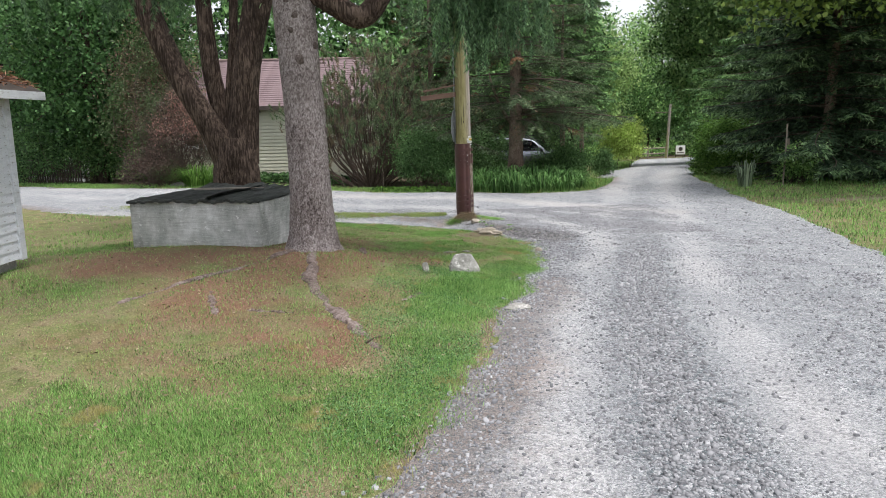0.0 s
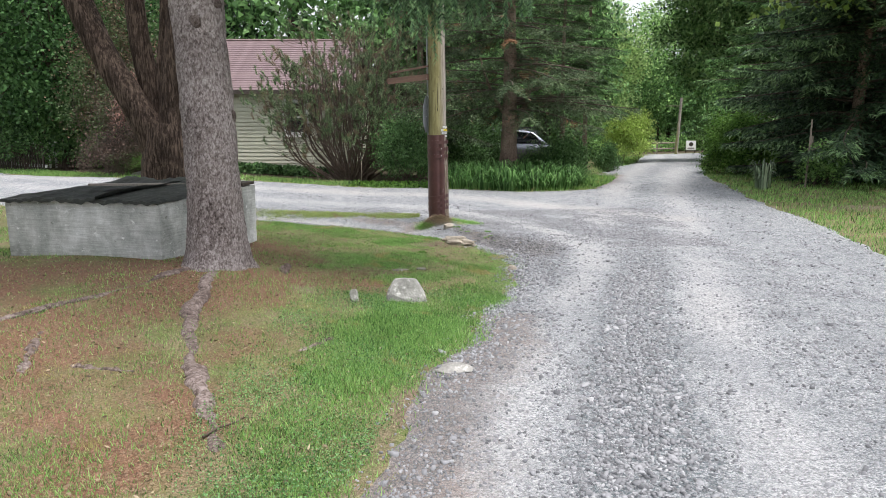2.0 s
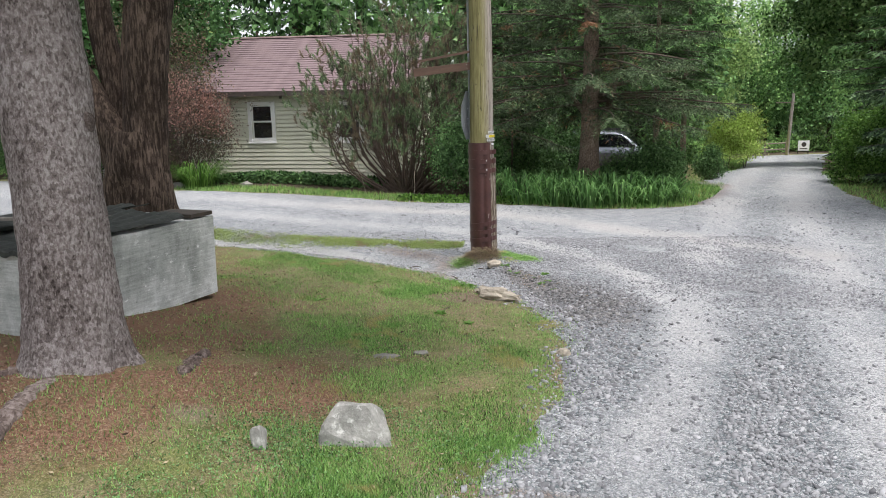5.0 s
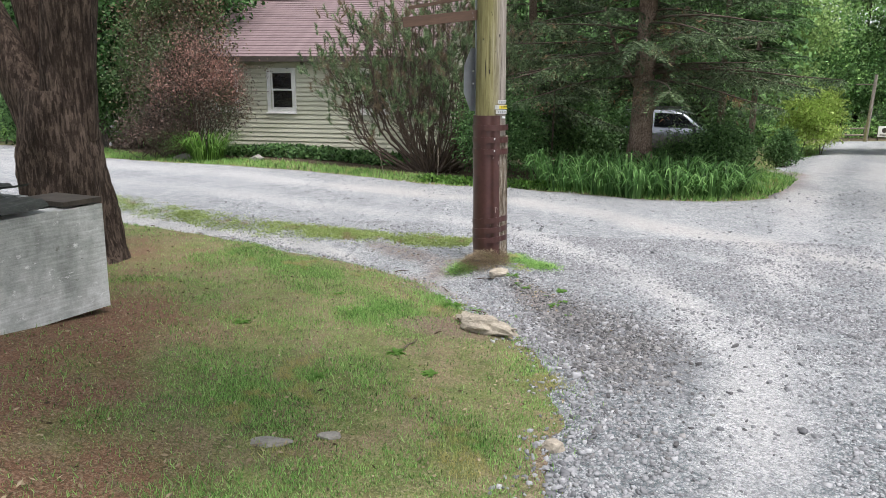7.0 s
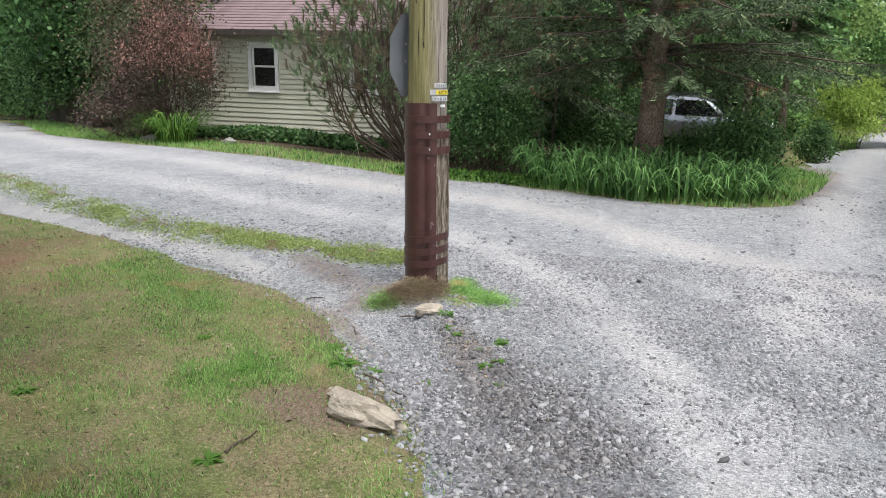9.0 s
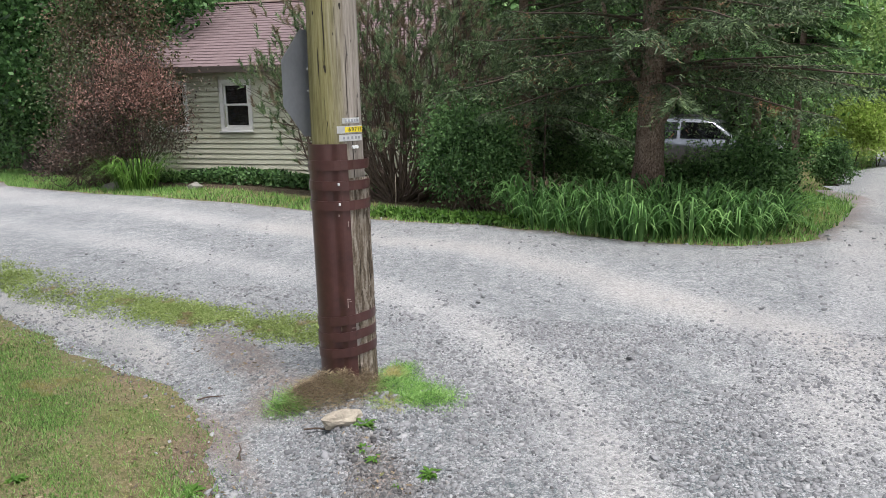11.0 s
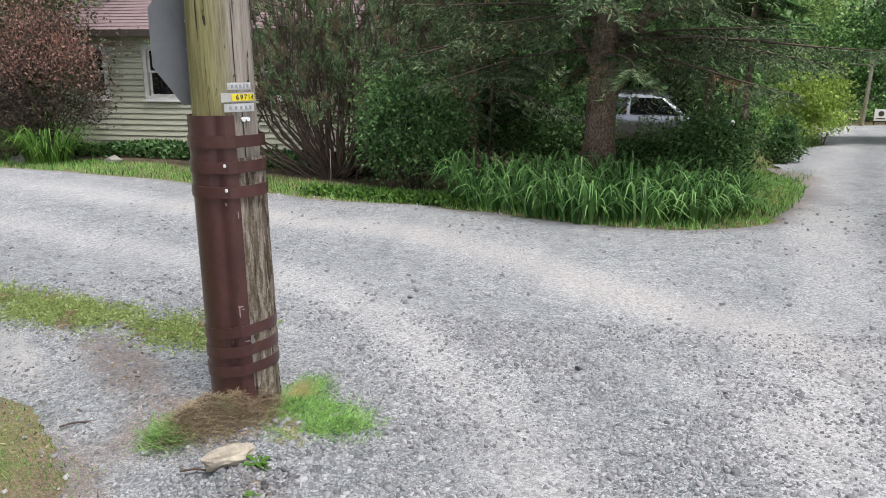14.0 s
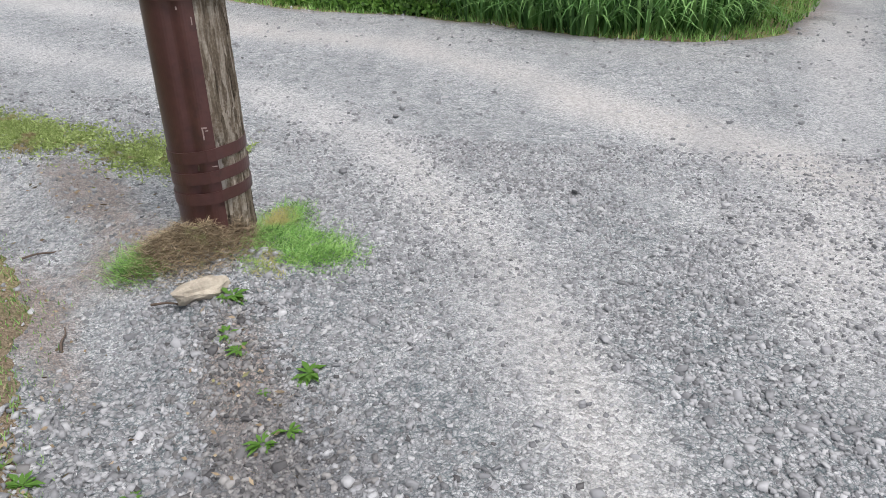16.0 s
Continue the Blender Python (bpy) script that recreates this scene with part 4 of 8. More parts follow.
def conifer(name, x, y, label, seed, H, zb, R, n_branch, n_card, r0, mat, bark, group="", **kw):
    t = thing(name, (x, y, gz(x, y) - 0.05), label, "tree", group)
    wood, nd, outlying = spruce_np(seed, H, zb, R, n_branch, n_card, **kw)
    z = np.linspace(0, H, 14)
    rs = np.random.RandomState(seed)
    path = np.stack([0.04 * np.sin(z * 0.6 + seed), 0.04 * np.cos(z * 0.5 + seed), z], -1)
    part("trunk", smooth(mesh_np("trunk", *tube(path, r0 * (1 - 0.9 * z / H) * (1 + 0.5 * np.exp(-z / 0.3)), 14, 0.03, seed))), bark, t)
    tagged(part("branchwork", smooth(mesh_np("branchwork", *wood)), MAT["twig"], t), kind="stuff")
    # inner needles take the darker shade colour, outer sprays the lighter one
    old, outermost = NEEDLES.get(mat.name, (mat, mat))
    part("needles", mesh_np("needles", *nd), old, t)
    part("outer_sprays", mesh_np("outer_sprays", *outlying), outermost, t, "outer sprays coloured lighter than the shaded inside")
    return t


def broadleaf(name, x, y, label, seed, H, crown_c, crown_r, n_clump, per, sigma, L, W, r0, mat, bark, group="", low=-0.8, three=False):
    t = thing(name, (x, y, gz(x, y) - 0.05), label, "tree", group)
    C = dome(seed, n_clump, crown_c, crown_r, low, 0.45)
    z = np.linspace(0, H * 0.75, 10)
    rs = np.random.RandomState(seed)
    path = np.stack([0.1 * np.sin(z * 0.5 + seed), 0.1 * np.cos(z * 0.4 + seed), z], -1)
    tips = C[rs.choice(len(C), min(14, len(C)), False)]
    wood = [tube(path, r0 * (1 - 0.75 * z / z[-1]) * (1 + 0.4 * np.exp(-z / 0.3)), 9, 0.03, seed)]
    for k, tip in enumerate(tips):
        f = path[3 + k % 6]
        wood.append(tube(curve_pts([f, f + (tip - f) * 0.5 + [0, 0, 0.3], tip], 6), np.linspace(r0 * 0.35, 0.012, 6), 5, seed=k))
    part("trunk", smooth(mesh_np("trunk", *join_np(wood))), bark, t)
    part("crown", mesh_np("crown", *clumps_np(seed, C, per, sigma, L, W, three=three)), mat, t)
    return t


def blades_np(P, H, W, rs, lean=0.5, segs=1, up=1.0):
    """Grass blades: a triangle each."""
    n = len(P)
    a = rs.rand(n) * 2 * np.pi
    tip = P + np.stack([np.cos(a) * lean * H * rs.rand(n), np.sin(a) * lean * H * rs.rand(n), H * up], -1)
    b = rs.rand(n) * 2 * np.pi
    S = np.stack([np.cos(b), np.sin(b), np.zeros(n)], -1) * (W * 0.5)[:, None]
    V = np.stack([P + S, tip, P - S], 1).reshape(-1, 3)
    return V, np.arange(3 * n).reshape(-1, 3)


def arching_np(seed, roots, H, W, reach, segs=5):
    """Long strap leaves that rise and bend over."""
    rs = np.random.RandomState(seed)
    R = np.asarray(roots, float)
    n = len(R)
    a = rs.rand(n) * 2 * np.pi
    h = H * (0.4 + 0.75 * rs.rand(n))
    o = reach * (0.25 + 1.1 * rs.rand(n))
    d = np.stack([np.cos(a), np.sin(a), np.zeros(n)], -1)
    s = np.stack([-np.sin(a), np.cos(a), np.zeros(n)], -1)
    rows = []
    for k in range(segs + 1):
        u = k / segs
        z = h * (2.4 * u - 1.85 * u ** 2)
        c = R + d * (o * u ** 1.25)[:, None]
        c[:, 2] += z
        w = W * (1 - 0.9 * u ** 2) * (0.55 + 0.45 * min(1, 3 * u + 0.3)) * (0.8 + 0.4 * rs.rand(n))
        rows.append(np.stack([c - s * (w / 2)[:, None], c + s * (w / 2)[:, None]], 1))
    V = np.stack(rows, 1)
    base = np.arange(n)[:, None] * (2 * (segs + 1))
    F = []
    for k in range(segs):
        F.append(np.stack([base[:, 0] + 2 * k, base[:, 0] + 2 * k + 1, base[:, 0] + 2 * k + 3, base[:, 0] + 2 * k + 2], -1))
    return V.reshape(-1, 3), np.concatenate(F)


# ---- utility pole ----
def utility_pole(x, y):
    t = thing("utility_pole", (x, y, -0.468), "weathered wooden utility pole braced with brown steel at its foot", "utility pole")
    t.matrix_basis = t.matrix_basis @ Matrix.Rotation(radians(-0.85), 4, "Y")
    z = np.concatenate([np.linspace(0, 2.6, 40), np.linspace(2.8, 9.0, 14)])
    path = np.stack([0.004 * np.sin(z * 3), 0.0 * z, z], -1)
    rs = np.random.RandomState(3)
    V, F = tube(path, 0.150 - 0.006 * z, 40, 0.006, 3)
    part("shaft", smooth(mesh_np("shaft", V, F)), MAT["pole_wood"], t)
    # gnawed, split wood round the foot
    V, F = tube(np.stack([0.008 * np.ones(60), 0.0 * np.ones(60), np.linspace(0, 1.30, 60)], -1), np.linspace(0.158, 0.152, 60), 72, 0.004, 5)
    for k in range(len(V)):
        # long splits, and sheets of wood that have broken away in steps
        d = math.degrees(math.atan2(V[k][1], V[k][0]))
        step_ = 0.010 if noise.noise(Vector((d * 0.045, V[k][2] * 1.6, 2.0))) > 0.08 else 0.0
        V[k][:2] *= 1 - (step_ + 0.012 * max(0.0, noise.noise(Vector((d * 0.22, V[k][2] * 1.2, 7.0))))) / 0.146
    V[:, :2] *= (1 + 0.006 * rs.normal(size=(len(V), 1)))
    part("rotten_foot", smooth(mesh_np("rotten_foot", V, F)), MAT["rotten_wood"], t, "split grey and brown rotting wood at the foot")
    # steel brace: a ribbed trough that hugs one side
    def shell(outer, inner, lo, hi, close, lift=None):
        """A thin bent plate between two outlines."""
        q = bmesh.new()
        grid = {}
        n_ = len(outer)
        for s_, line in ((0, outer), (1, inner)):
            for k_, (px, py) in enumerate(line):
                for z_, zz_ in ((0, lo), (1, hi)):
                    grid[s_, k_, z_] = q.verts.new((px, py, zz_ + (lift(px) if lift else 0)))
        for k_ in range(n_ if close else n_ - 1):
            j_ = (k_ + 1) % n_
            q.faces.new((grid[0, k_, 0], grid[0, j_, 0], grid[0, j_, 1], grid[0, k_, 1]))
            q.faces.new((grid[1, k_, 1], grid[1, j_, 1], grid[1, j_, 0], grid[1, k_, 0]))
            q.faces.new((grid[0, k_, 1], grid[0, j_, 1], grid[1, j_, 1], grid[1, k_, 1]))
            q.faces.new((grid[0, k_, 0], grid[1, k_, 0], grid[1, j_, 0], grid[0, j_, 0]))
        if not close:
            for k_ in (0, n_ - 1):
                q.faces.new((grid[0, k_, 0], grid[0, k_, 1], grid[1, k_, 1], grid[1, k_, 0]))
        bmesh.ops.recalc_face_normals(q, faces=q.faces[:])
        return q

    def brace_r(deg):
        return 0.172 - 0.016 * math.exp(-((deg - 277) / 10) ** 2) - 0.008 * math.exp(-((deg - 308) / 9) ** 2)

    arc = np.linspace(150, 308, 44)
    outer = [(math.cos(radians(d)) * brace_r(d) + 0.004, math.sin(radians(d)) * brace_r(d)) for d in arc]
    inner = [(math.cos(radians(d)) * (brace_r(d) - 0.008) + 0.004, math.sin(radians(d)) * (brace_r(d) - 0.008)) for d in arc]
    part("steel_brace", shell(outer, inner, 0.0, 1.488, False, lambda px: 0.0), MAT["steel_brown"], t, "red-brown painted steel brace")
    for k, zz in enumerate((1.374, 1.262, 1.153, 0.495, 0.40, 0.306)):
        ring_o, ring_i = [], []
        for d in np.linspace(0, 360, 60, endpoint=False):
            off = min(abs(d - 150), abs(d - 308))
            r = brace_r(d) + 0.007 if 150 <= d <= 308 else max(0.161, brace_r(150 if abs(d - 150) < abs(d - 308) else 308) + 0.008 - 0.0012 * off)
            if 250 < d < 312:
                r = max(r, 0.175)
            for ring, q in ((ring_o, r), (ring_i, r - 0.005)):
                ring.append((math.cos(radians(d)) * q + 0.005, math.sin(radians(d)) * q))
        slope = 0.12 * (k > 2)
        band = part("band", shell(ring_o, ring_i, zz - 0.026, zz + 0.026, True, lambda px, s_=slope: s_ * px), MAT["steel_brown"], t)
        if k in (1, 2):
            part("buckle", box_bm(0.062, -0.170, zz + 0.01, 0.010, 0.008, 0.014, 0.002), MAT["tag_alu"], band, "bright worn steel clip")
    for deg, zz_, w_, h_ in ((296, 0.625, 0.022, 0.006), (294, 0.60, 0.005, 0.05), (299, 0.612, 0.012, 0.004), (286, 1.10, 0.006, 0.012), (303, 1.05, 0.004, 0.03), (301, 0.455, 0.03, 0.004)):
        q = box_bm(0, 0, 0, w_, 0.0016, h_)
        q.transform(Matrix.Translation((math.cos(radians(deg)) * (brace_r(deg) + 0.0004) + 0.004, math.sin(radians(deg)) * (brace_r(deg) + 0.0004), zz_)) @ Matrix.Rotation(radians(deg + 90), 4, "Z"))
        part("scrape", q, MAT["scrape"], t, "pale scrape in the paint")
    # tags
    for zz, w, h_, mat_, a in ((1.611, 0.105, 0.030, "tag_alu", 323), (1.563, 0.15, 0.040, "tag_alu", 321), (1.519, 0.136, 0.036, "tag_alu", 322)):
        b = bmesh.new()
        k = 10
        lo, hi = [], []
        for j in range(k + 1):
            ang = radians(a) + (j / k - 0.5) * w / 0.14
            px, py = math.cos(ang) * 0.1505 + 0.004, math.sin(ang) * 0.1505
            lo.append(b.verts.new((px, py, zz - h_ / 2)))
            hi.append(b.verts.new((px, py, zz + h_ / 2)))
        for j in range(k):
            b.faces.new((lo[j], lo[j + 1], hi[j + 1], hi[j]))
        bmesh.ops.solidify(b, geom=b.faces[:], thickness=0.002)
        tag = part("tag", b, MAT[mat_], t, "embossed aluminium pole tag")
        if w == 0.15:
            b = bmesh.new()
            lo, hi = [], []
            for j in range(k + 1):
                ang = radians(a + 8) + (j / k - 0.5) * 0.108 / 0.14
                px, py = math.cos(ang) * 0.1535 + 0.004, math.sin(ang) * 0.1535
                lo.append(b.verts.new((px, py, zz - 0.015)))
                hi.append(b.verts.new((px, py, zz + 0.015)))
            for j in range(k):
                b.faces.new((lo[j], lo[j + 1], hi[j + 1], hi[j]))
            part("numeral_strip", b, MAT["tag_yellow"], tag, "yellow strip with black numerals")
            for j, ch in enumerate("69714"):
                cu = bpy.data.curves.new("numeral", "FONT")
                cu.body, cu.size, cu.extrude, cu.align_x, cu.align_y = ch, 0.031, 0.0006, "CENTER", "CENTER"
                tmp = bpy.data.objects.new("numeral", cu)
                me = bpy.data.meshes.new_from_object(tmp)
                bpy.data.objects.remove(tmp)
                ang = radians(a + 8) + ((j + 1.35) / 6.2 - 0.5) * 0.108 / 0.14
                me.transform(Matrix.Translation((math.cos(ang) * 0.1545 + 0.004, math.sin(ang) * 0.1545, zz)) @ Matrix.Rotation(ang + math.pi / 2, 4, "Z") @ Matrix.Rotation(math.pi / 2, 4, "X"))
                part("numeral", me, MAT["black"], tag)
        else:
            for j in range(5):
                ang = radians(a) + (j / 5 - 0.4) * w * 0.8 / 0.14
                q = box_bm(0, 0, 0, 0.010, 0.002, 0.014)
                q.transform(Matrix.Translation((math.cos(ang) * 0.1525 + 0.004, math.sin(ang) * 0.1525, zz)) @ Matrix.Rotation(ang + math.pi / 2, 4, "Z"))
                part("embossing", q, MAT["sign_alu"], tag)
    for ax in (326, 334):
        px, py = math.cos(radians(ax)) * 0.146, math.sin(radians(ax)) * 0.146
        part("bolt", cyl_bm((px, py, 1.468), (px * 1.08, py * 1.08, 1.468), 0.010, seg=10), MAT["tag_alu"], t, "galvanised bolt head")
    # conduit down the far side
    part("conduit", cyl_bm((-0.155, 0.07, 1.3), (-0.14, 0.06, 8.0), 0.012, seg=10), MAT["sign_alu"], t)
    return t


POLE = (0.489, 14.0)
utility_pole(*POLE)


def stop_sign():
    t = thing("stop_sign", (0.0, 0.0, 0.0), "octagonal road sign seen from its bare grey aluminium back", "sign")
    c = Vector((0.295, 14.105, 1.345))
    t.matrix_basis = Matrix.Translation(c) @ Matrix.Rotation(radians(78), 4, "Z")
    b = bmesh.new()
    R = 0.315
    ring = [b.verts.new((math.cos(radians(22.5 + 45 * k)) * R, 0, math.sin(radians(22.5 + 45 * k)) * R)) for k in range(8)]
    b.faces.new(ring)
    bmesh.ops.solidify(b, geom=b.faces[:], thickness=0.004)
    part("plate", b, MAT["sign_alu"], t)
    for zz in (-0.2, 0.2):
        part("bolt", cyl_bm((-0.07, -0.012, zz * 0.3 + 0.02), (-0.07, 0.004, zz * 0.3 + 0.02), 0.007, seg=8), MAT["tag_alu"], t)
    return t


stop_sign()


def arrow_board():
    t = thing("direction_board", (0.0, 0.0, 0.0), "weathered brown wooden direction board nailed to the pole", "sign")
    p, q = Vector((-0.36, 13.70, 1.84)), Vector((0.36, 13.98, 1.93))
    d = q - p
    b = box_bm(0, 0, 0, d.length, 0.025, 0.09, 0.004)
    for v in b.verts:
        if v.co.x < -d.length / 2 + 0.03:
            v.co.x += 0.05 * abs(v.co.z) / 0.045
    t.matrix_basis = Matrix.Translation((p + q) / 2) @ d.to_track_quat("X", "Z").to_matrix().to_4x4()
    part("board", b, MAT["brown_board"], t)
    u = box_bm(0.06, 0, 0.14, d.length * 0.84, 0.02, 0.028, 0.003)
    u.transform(Matrix.Rotation(radians(-4), 4, "Y"))
    part("upper_batten", u, MAT["brown_board"], t)
    for s in (-0.02, 0.02):
        part("nail", cyl_bm((d.length / 2 - 0.08, -0.016, s), (d.length / 2 - 0.08, 0.0, s), 0.004, seg=8), MAT["sign_alu"], t)


arrow_board()


# ---- concrete box with a felt lid, by the spruce ----
def concrete_box():
    t = thing("concrete_well_box", (0, 0, 0), "low whitewashed concrete box with a sagging black felt cover", "well box")
    fr, fl, br, bl = (-2.31, 9.41), (-4.14, 9.85), (-1.84, 11.38), (-3.68, 11.82)
    top, low, th = 0.475, -0.25, 0.13

    def wall(a, b_, name):
        a, b_ = Vector((*a, 0)), Vector((*b_, 0))
        d = (b_ - a)
        n_ = Vector((-d.y, d.x, 0)).normalized() * th
        q = bmesh.new()
        nx = 14
        rs = np.random.RandomState(int(abs(a.x * 100)))
        vs = {}
        for i in range(nx + 1):
            for s in (0, 1):
                for k, zz in enumerate((low, 0.0, top)):
                    p_ = a + d * (i / nx) + n_ * s
                    e = 0.006 * (rs.rand() - 0.5)
                    vs[i, s, k] = q.verts.new((p_.x + e, p_.y + e, zz + (0.01 * (rs.rand() - 0.5) if k == 2 else 0)))
        for i in range(nx):
            for k in (0, 1):
                q.faces.new((vs[i, 0, k], vs[i + 1, 0, k], vs[i + 1, 0, k + 1], vs[i, 0, k + 1]))
                q.faces.new((vs[i, 1, k + 1], vs[i + 1, 1, k + 1], vs[i + 1, 1, k], vs[i, 1, k]))
            q.faces.new((vs[i, 0, 2], vs[i + 1, 0, 2], vs[i + 1, 1, 2], vs[i, 1, 2]))
        for i in (0, nx):
            for k in (0, 1):
                f = (vs[i, 0, k], vs[i, 0, k + 1], vs[i, 1, k + 1], vs[i, 1, k])
                q.faces.new(f if i == 0 else f[::-1])
        part(name, q, MAT["concrete"], t)

    wall(fl, fr, "front_wall")
    wall((fr[0], fr[1] + 0.004), (br[0], br[1]), "side_wall")
    wall(br, bl, "rear_wall")
    wall(bl, fl, "side_wall")
    # sagging felt in two sheets with curled edges
    for name, u0, u1, v0, v1, lift, seed in (("felt_sheet", -0.015, 0.62, -0.02, 1.0, 0.0, 1), ("felt_sheet", 0.45, 1.01, -0.015, 0.80, 0.016, 2)):
        q = bmesh.new()
        nx, ny = 60, 20
        g = {}
        for i in range(nx + 1):
            for j in range(ny + 1):
                u, v = u0 + (u1 - u0) * i / nx, v0 + (v1 - v0) * j / ny
                v = v0 + 0.004 if j == 1 else v
                x = (fl[0] * (1 - u) + fr[0] * u) * (1 - v) + (bl[0] * (1 - u) + br[0] * u) * v
                y = (fl[1] * (1 - u) + fr[1] * u) * (1 - v) + (bl[1] * (1 - u) + br[1] * u) * v
                z = top + 0.012 + lift + 0.02 * math.sin(math.pi * min(max(v, 0), 1)) * (0.6 + 0.4 * u) + 0.022 * noise.noise(Vector((x * 2.2, y * 2.2, seed))) + 0.02 * noise.noise(Vector((x * 7, y * 3, seed)))
                z += 0.006 * math.sin(u * 92)
                z -= max(0, u - 1.0) * 1.4 + (0.03 + 0.03 * max(0, noise.noise(Vector((x * 6, 0, seed))))) * (j == 0)
                if name == "felt_sheet" and seed == 1 and i > nx - 8:
                    z += 0.008 * (i - nx + 8)
                if j > ny - 4:
                    z += 0.02 * (j - ny + 4) * (0.5 + noise.noise(Vector((x * 3, 1, seed))))
                g[i, j] = q.verts.new((x, y, max(z, top + 0.008) if 0.01 < v < 0.99 and u < 1 else z))
        for i in range(nx):
            for j in range(ny):
                q.faces.new((g[i, j], g[i + 1, j], g[i + 1, j + 1], g[i, j + 1]))
        bmesh.ops.solidify(q, geom=q.faces[:], thickness=0.006)
        part(name, q, MAT["roofing_felt"], t, "black roofing felt, wrinkled and mossy")
    bb = box_bm(0, 0, 0, 1.25, 0.10, 0.022, 0.003)
    bb.transform(Matrix.Translation((-2.95, 10.7, top + 0.075)) @ Matrix.Rotation(radians(38), 4, "Z") @ Matrix.Rotation(radians(3), 4, "Y"))
    part("batten", bb, MAT["old_board"], t, "loose grey board lying on the felt")
    bb = box_bm(0, 0, 0, 0.45, 0.30, 0.035, 0.004)
    bb.transform(Matrix.Translation((-2.10, 11.30, top + 0.03)) @ Matrix.Rotation(radians(-13), 4, "Z"))
    part("rim_board", bb, MAT["dark_wood"], t)


concrete_box()


# ---- white shed at the lawn's edge ----
def shed():
    z0 = gz(-4.8, 8.4)
    t = thing("shed", (-4.8, 8.45, z0), "small white board shed with needles on its roof", "shed")
    t.matrix_basis = Matrix.Translation((-4.88, 8.45, z0 - 0.1))
    H, DX, DY = 2.05, 3.4, 4.2
    part("plinth", box_bm(-DX / 2, -DY / 2, 0.12, DX - 0.06, DY - 0.06, 0.24), MAT["boulder"], t)
    nb = 17
    for wname, L_, at, turn in (("side_wall", DY, (0, -DY / 2), 90), ("side_wall", DY, (-DX, -DY / 2), 90), ("end_wall", DX, (-DX / 2, 0), 0), ("end_wall", DX, (-DX / 2, -DY), 0)):
        w = part(wname, box_bm(at[0], at[1], 0.24 + (H - 0.24) / 2, 0.08 if turn else L_ - 0.09, L_ - 0.09 if turn else 0.08, H - 0.24), MAT["shed_paint"], t)
        out = 1 if (at[0] == 0 or at[1] == 0) else -1
        me = None
        for k in range(nb):
            zz = 0.22 + (H - 0.22) * k / nb
            if me is None:
                b = bmesh.new()
                hh = (H - 0.22) / nb
                prof = [(0.044, 0), (0.06, 0), (0.046, hh + 0.01), (0.044, hh + 0.01)]
                e = []
                for s in (-1, 1):
                    e.append([b.verts.new(((p_[0] * out, s * (L_ / 2 - 0.05), p_[1]) if turn else (s * (L_ / 2 - 0.05), p_[0] * out, p_[1]))) for p_ in prof])
                for i in range(4):
                    b.faces.new((e[0][i], e[0][(i + 1) % 4], e[1][(i + 1) % 4], e[1][i]))
                b.faces.new(e[0])
                b.faces.new(e[1][::-1])
                bmesh.ops.recalc_face_normals(b, faces=b.faces[:])
                ob = part("board", b, MAT["shed_paint"], w)
                me = ob.data
            else:
                ob = part("board", me, None, w)
            ob.location = (at[0], at[1], zz)
    for x, y in ((0.03, -0.03), (0.03, -DY + 0.03), (-DX - 0.03, -0.03), (-DX - 0.03, -DY + 0.03)):
        part("corner_board", box_bm(x, y, 0.2 + (H - 0.2) / 2, 0.09, 0.11, H - 0.2, 0.006), MAT["shed_paint"], t, "chalky white corner board with flaking paint")
    for s in (1, -1):
        b = bmesh.new()
        xs = (-DX / 2, -DX / 2 + s * (DX / 2 + 0.32))
        zs = (H + 0.95, H - 0.02)
        q = [b.verts.new((xs[0], 0.3, zs[0])), b.verts.new((xs[1], 0.3, zs[1])), b.verts.new((xs[1], -DY - 0.3, zs[1])), b.verts.new((xs[0], -DY - 0.3, zs[0]))]
        f = b.faces.new(q)
        r = bmesh.ops.extrude_face_region(b, geom=[f])
        for v in r["geom"]:
            if isinstance(v, bmesh.types.BMVert):
                v.co.z += 0.07
        bmesh.ops.recalc_face_normals(b, faces=b.faces[:])
        part("roof_slope", b, MAT["dark_trim"], t)
        part("fascia", box_bm(xs[1] + s * 0.012, -DY / 2, zs[1] + 0.02, 0.022, DY + 0.6, 0.09, 0.004), MAT["shed_paint"], t)
    rs = np.random.RandomState(8)
    n = 9000
    u, v = rs.rand(n), rs.rand(n)
    P = np.stack([-DX / 2 + u * (DX / 2 + 0.3), 0.28 - v * (DY + 0.56), H + 0.95 - u * 0.93 + 0.075 + 0.03 * rs.rand(n)], -1)
    V, F = leaves_np(P, np.stack([rs.normal(size=n), rs.normal(size=n), 0.2 * rs.normal(size=n)], -1), 0.09, 0.012, rs, 0.0)
    part("needle_litter", mesh_np("needle_litter", V, F), MAT["rust_litter"], t, "rusty brown fallen needles")
    for zz0, zz1, y0 in ((0.95, 1.75, -0.55),):
        fr = part("window_frame", box_bm(0.055, y0 - 0.3, (zz0 + zz1) / 2, 0.03, 0.78, zz1 - zz0 + 0.16, 0.004), MAT["shed_paint"], t)
        part("pane", box_bm(0.074, y0 - 0.3, (zz0 + zz1) / 2, 0.01, 0.62, zz1 - zz0), MAT["glass"], fr)


MAT["rust_litter"] = foliage("fallen_needles", (0.09, 0.04, 0.02), (0.22, 0.10, 0.055), (0.34, 0.18, 0.10), glow=0.1)
shed()


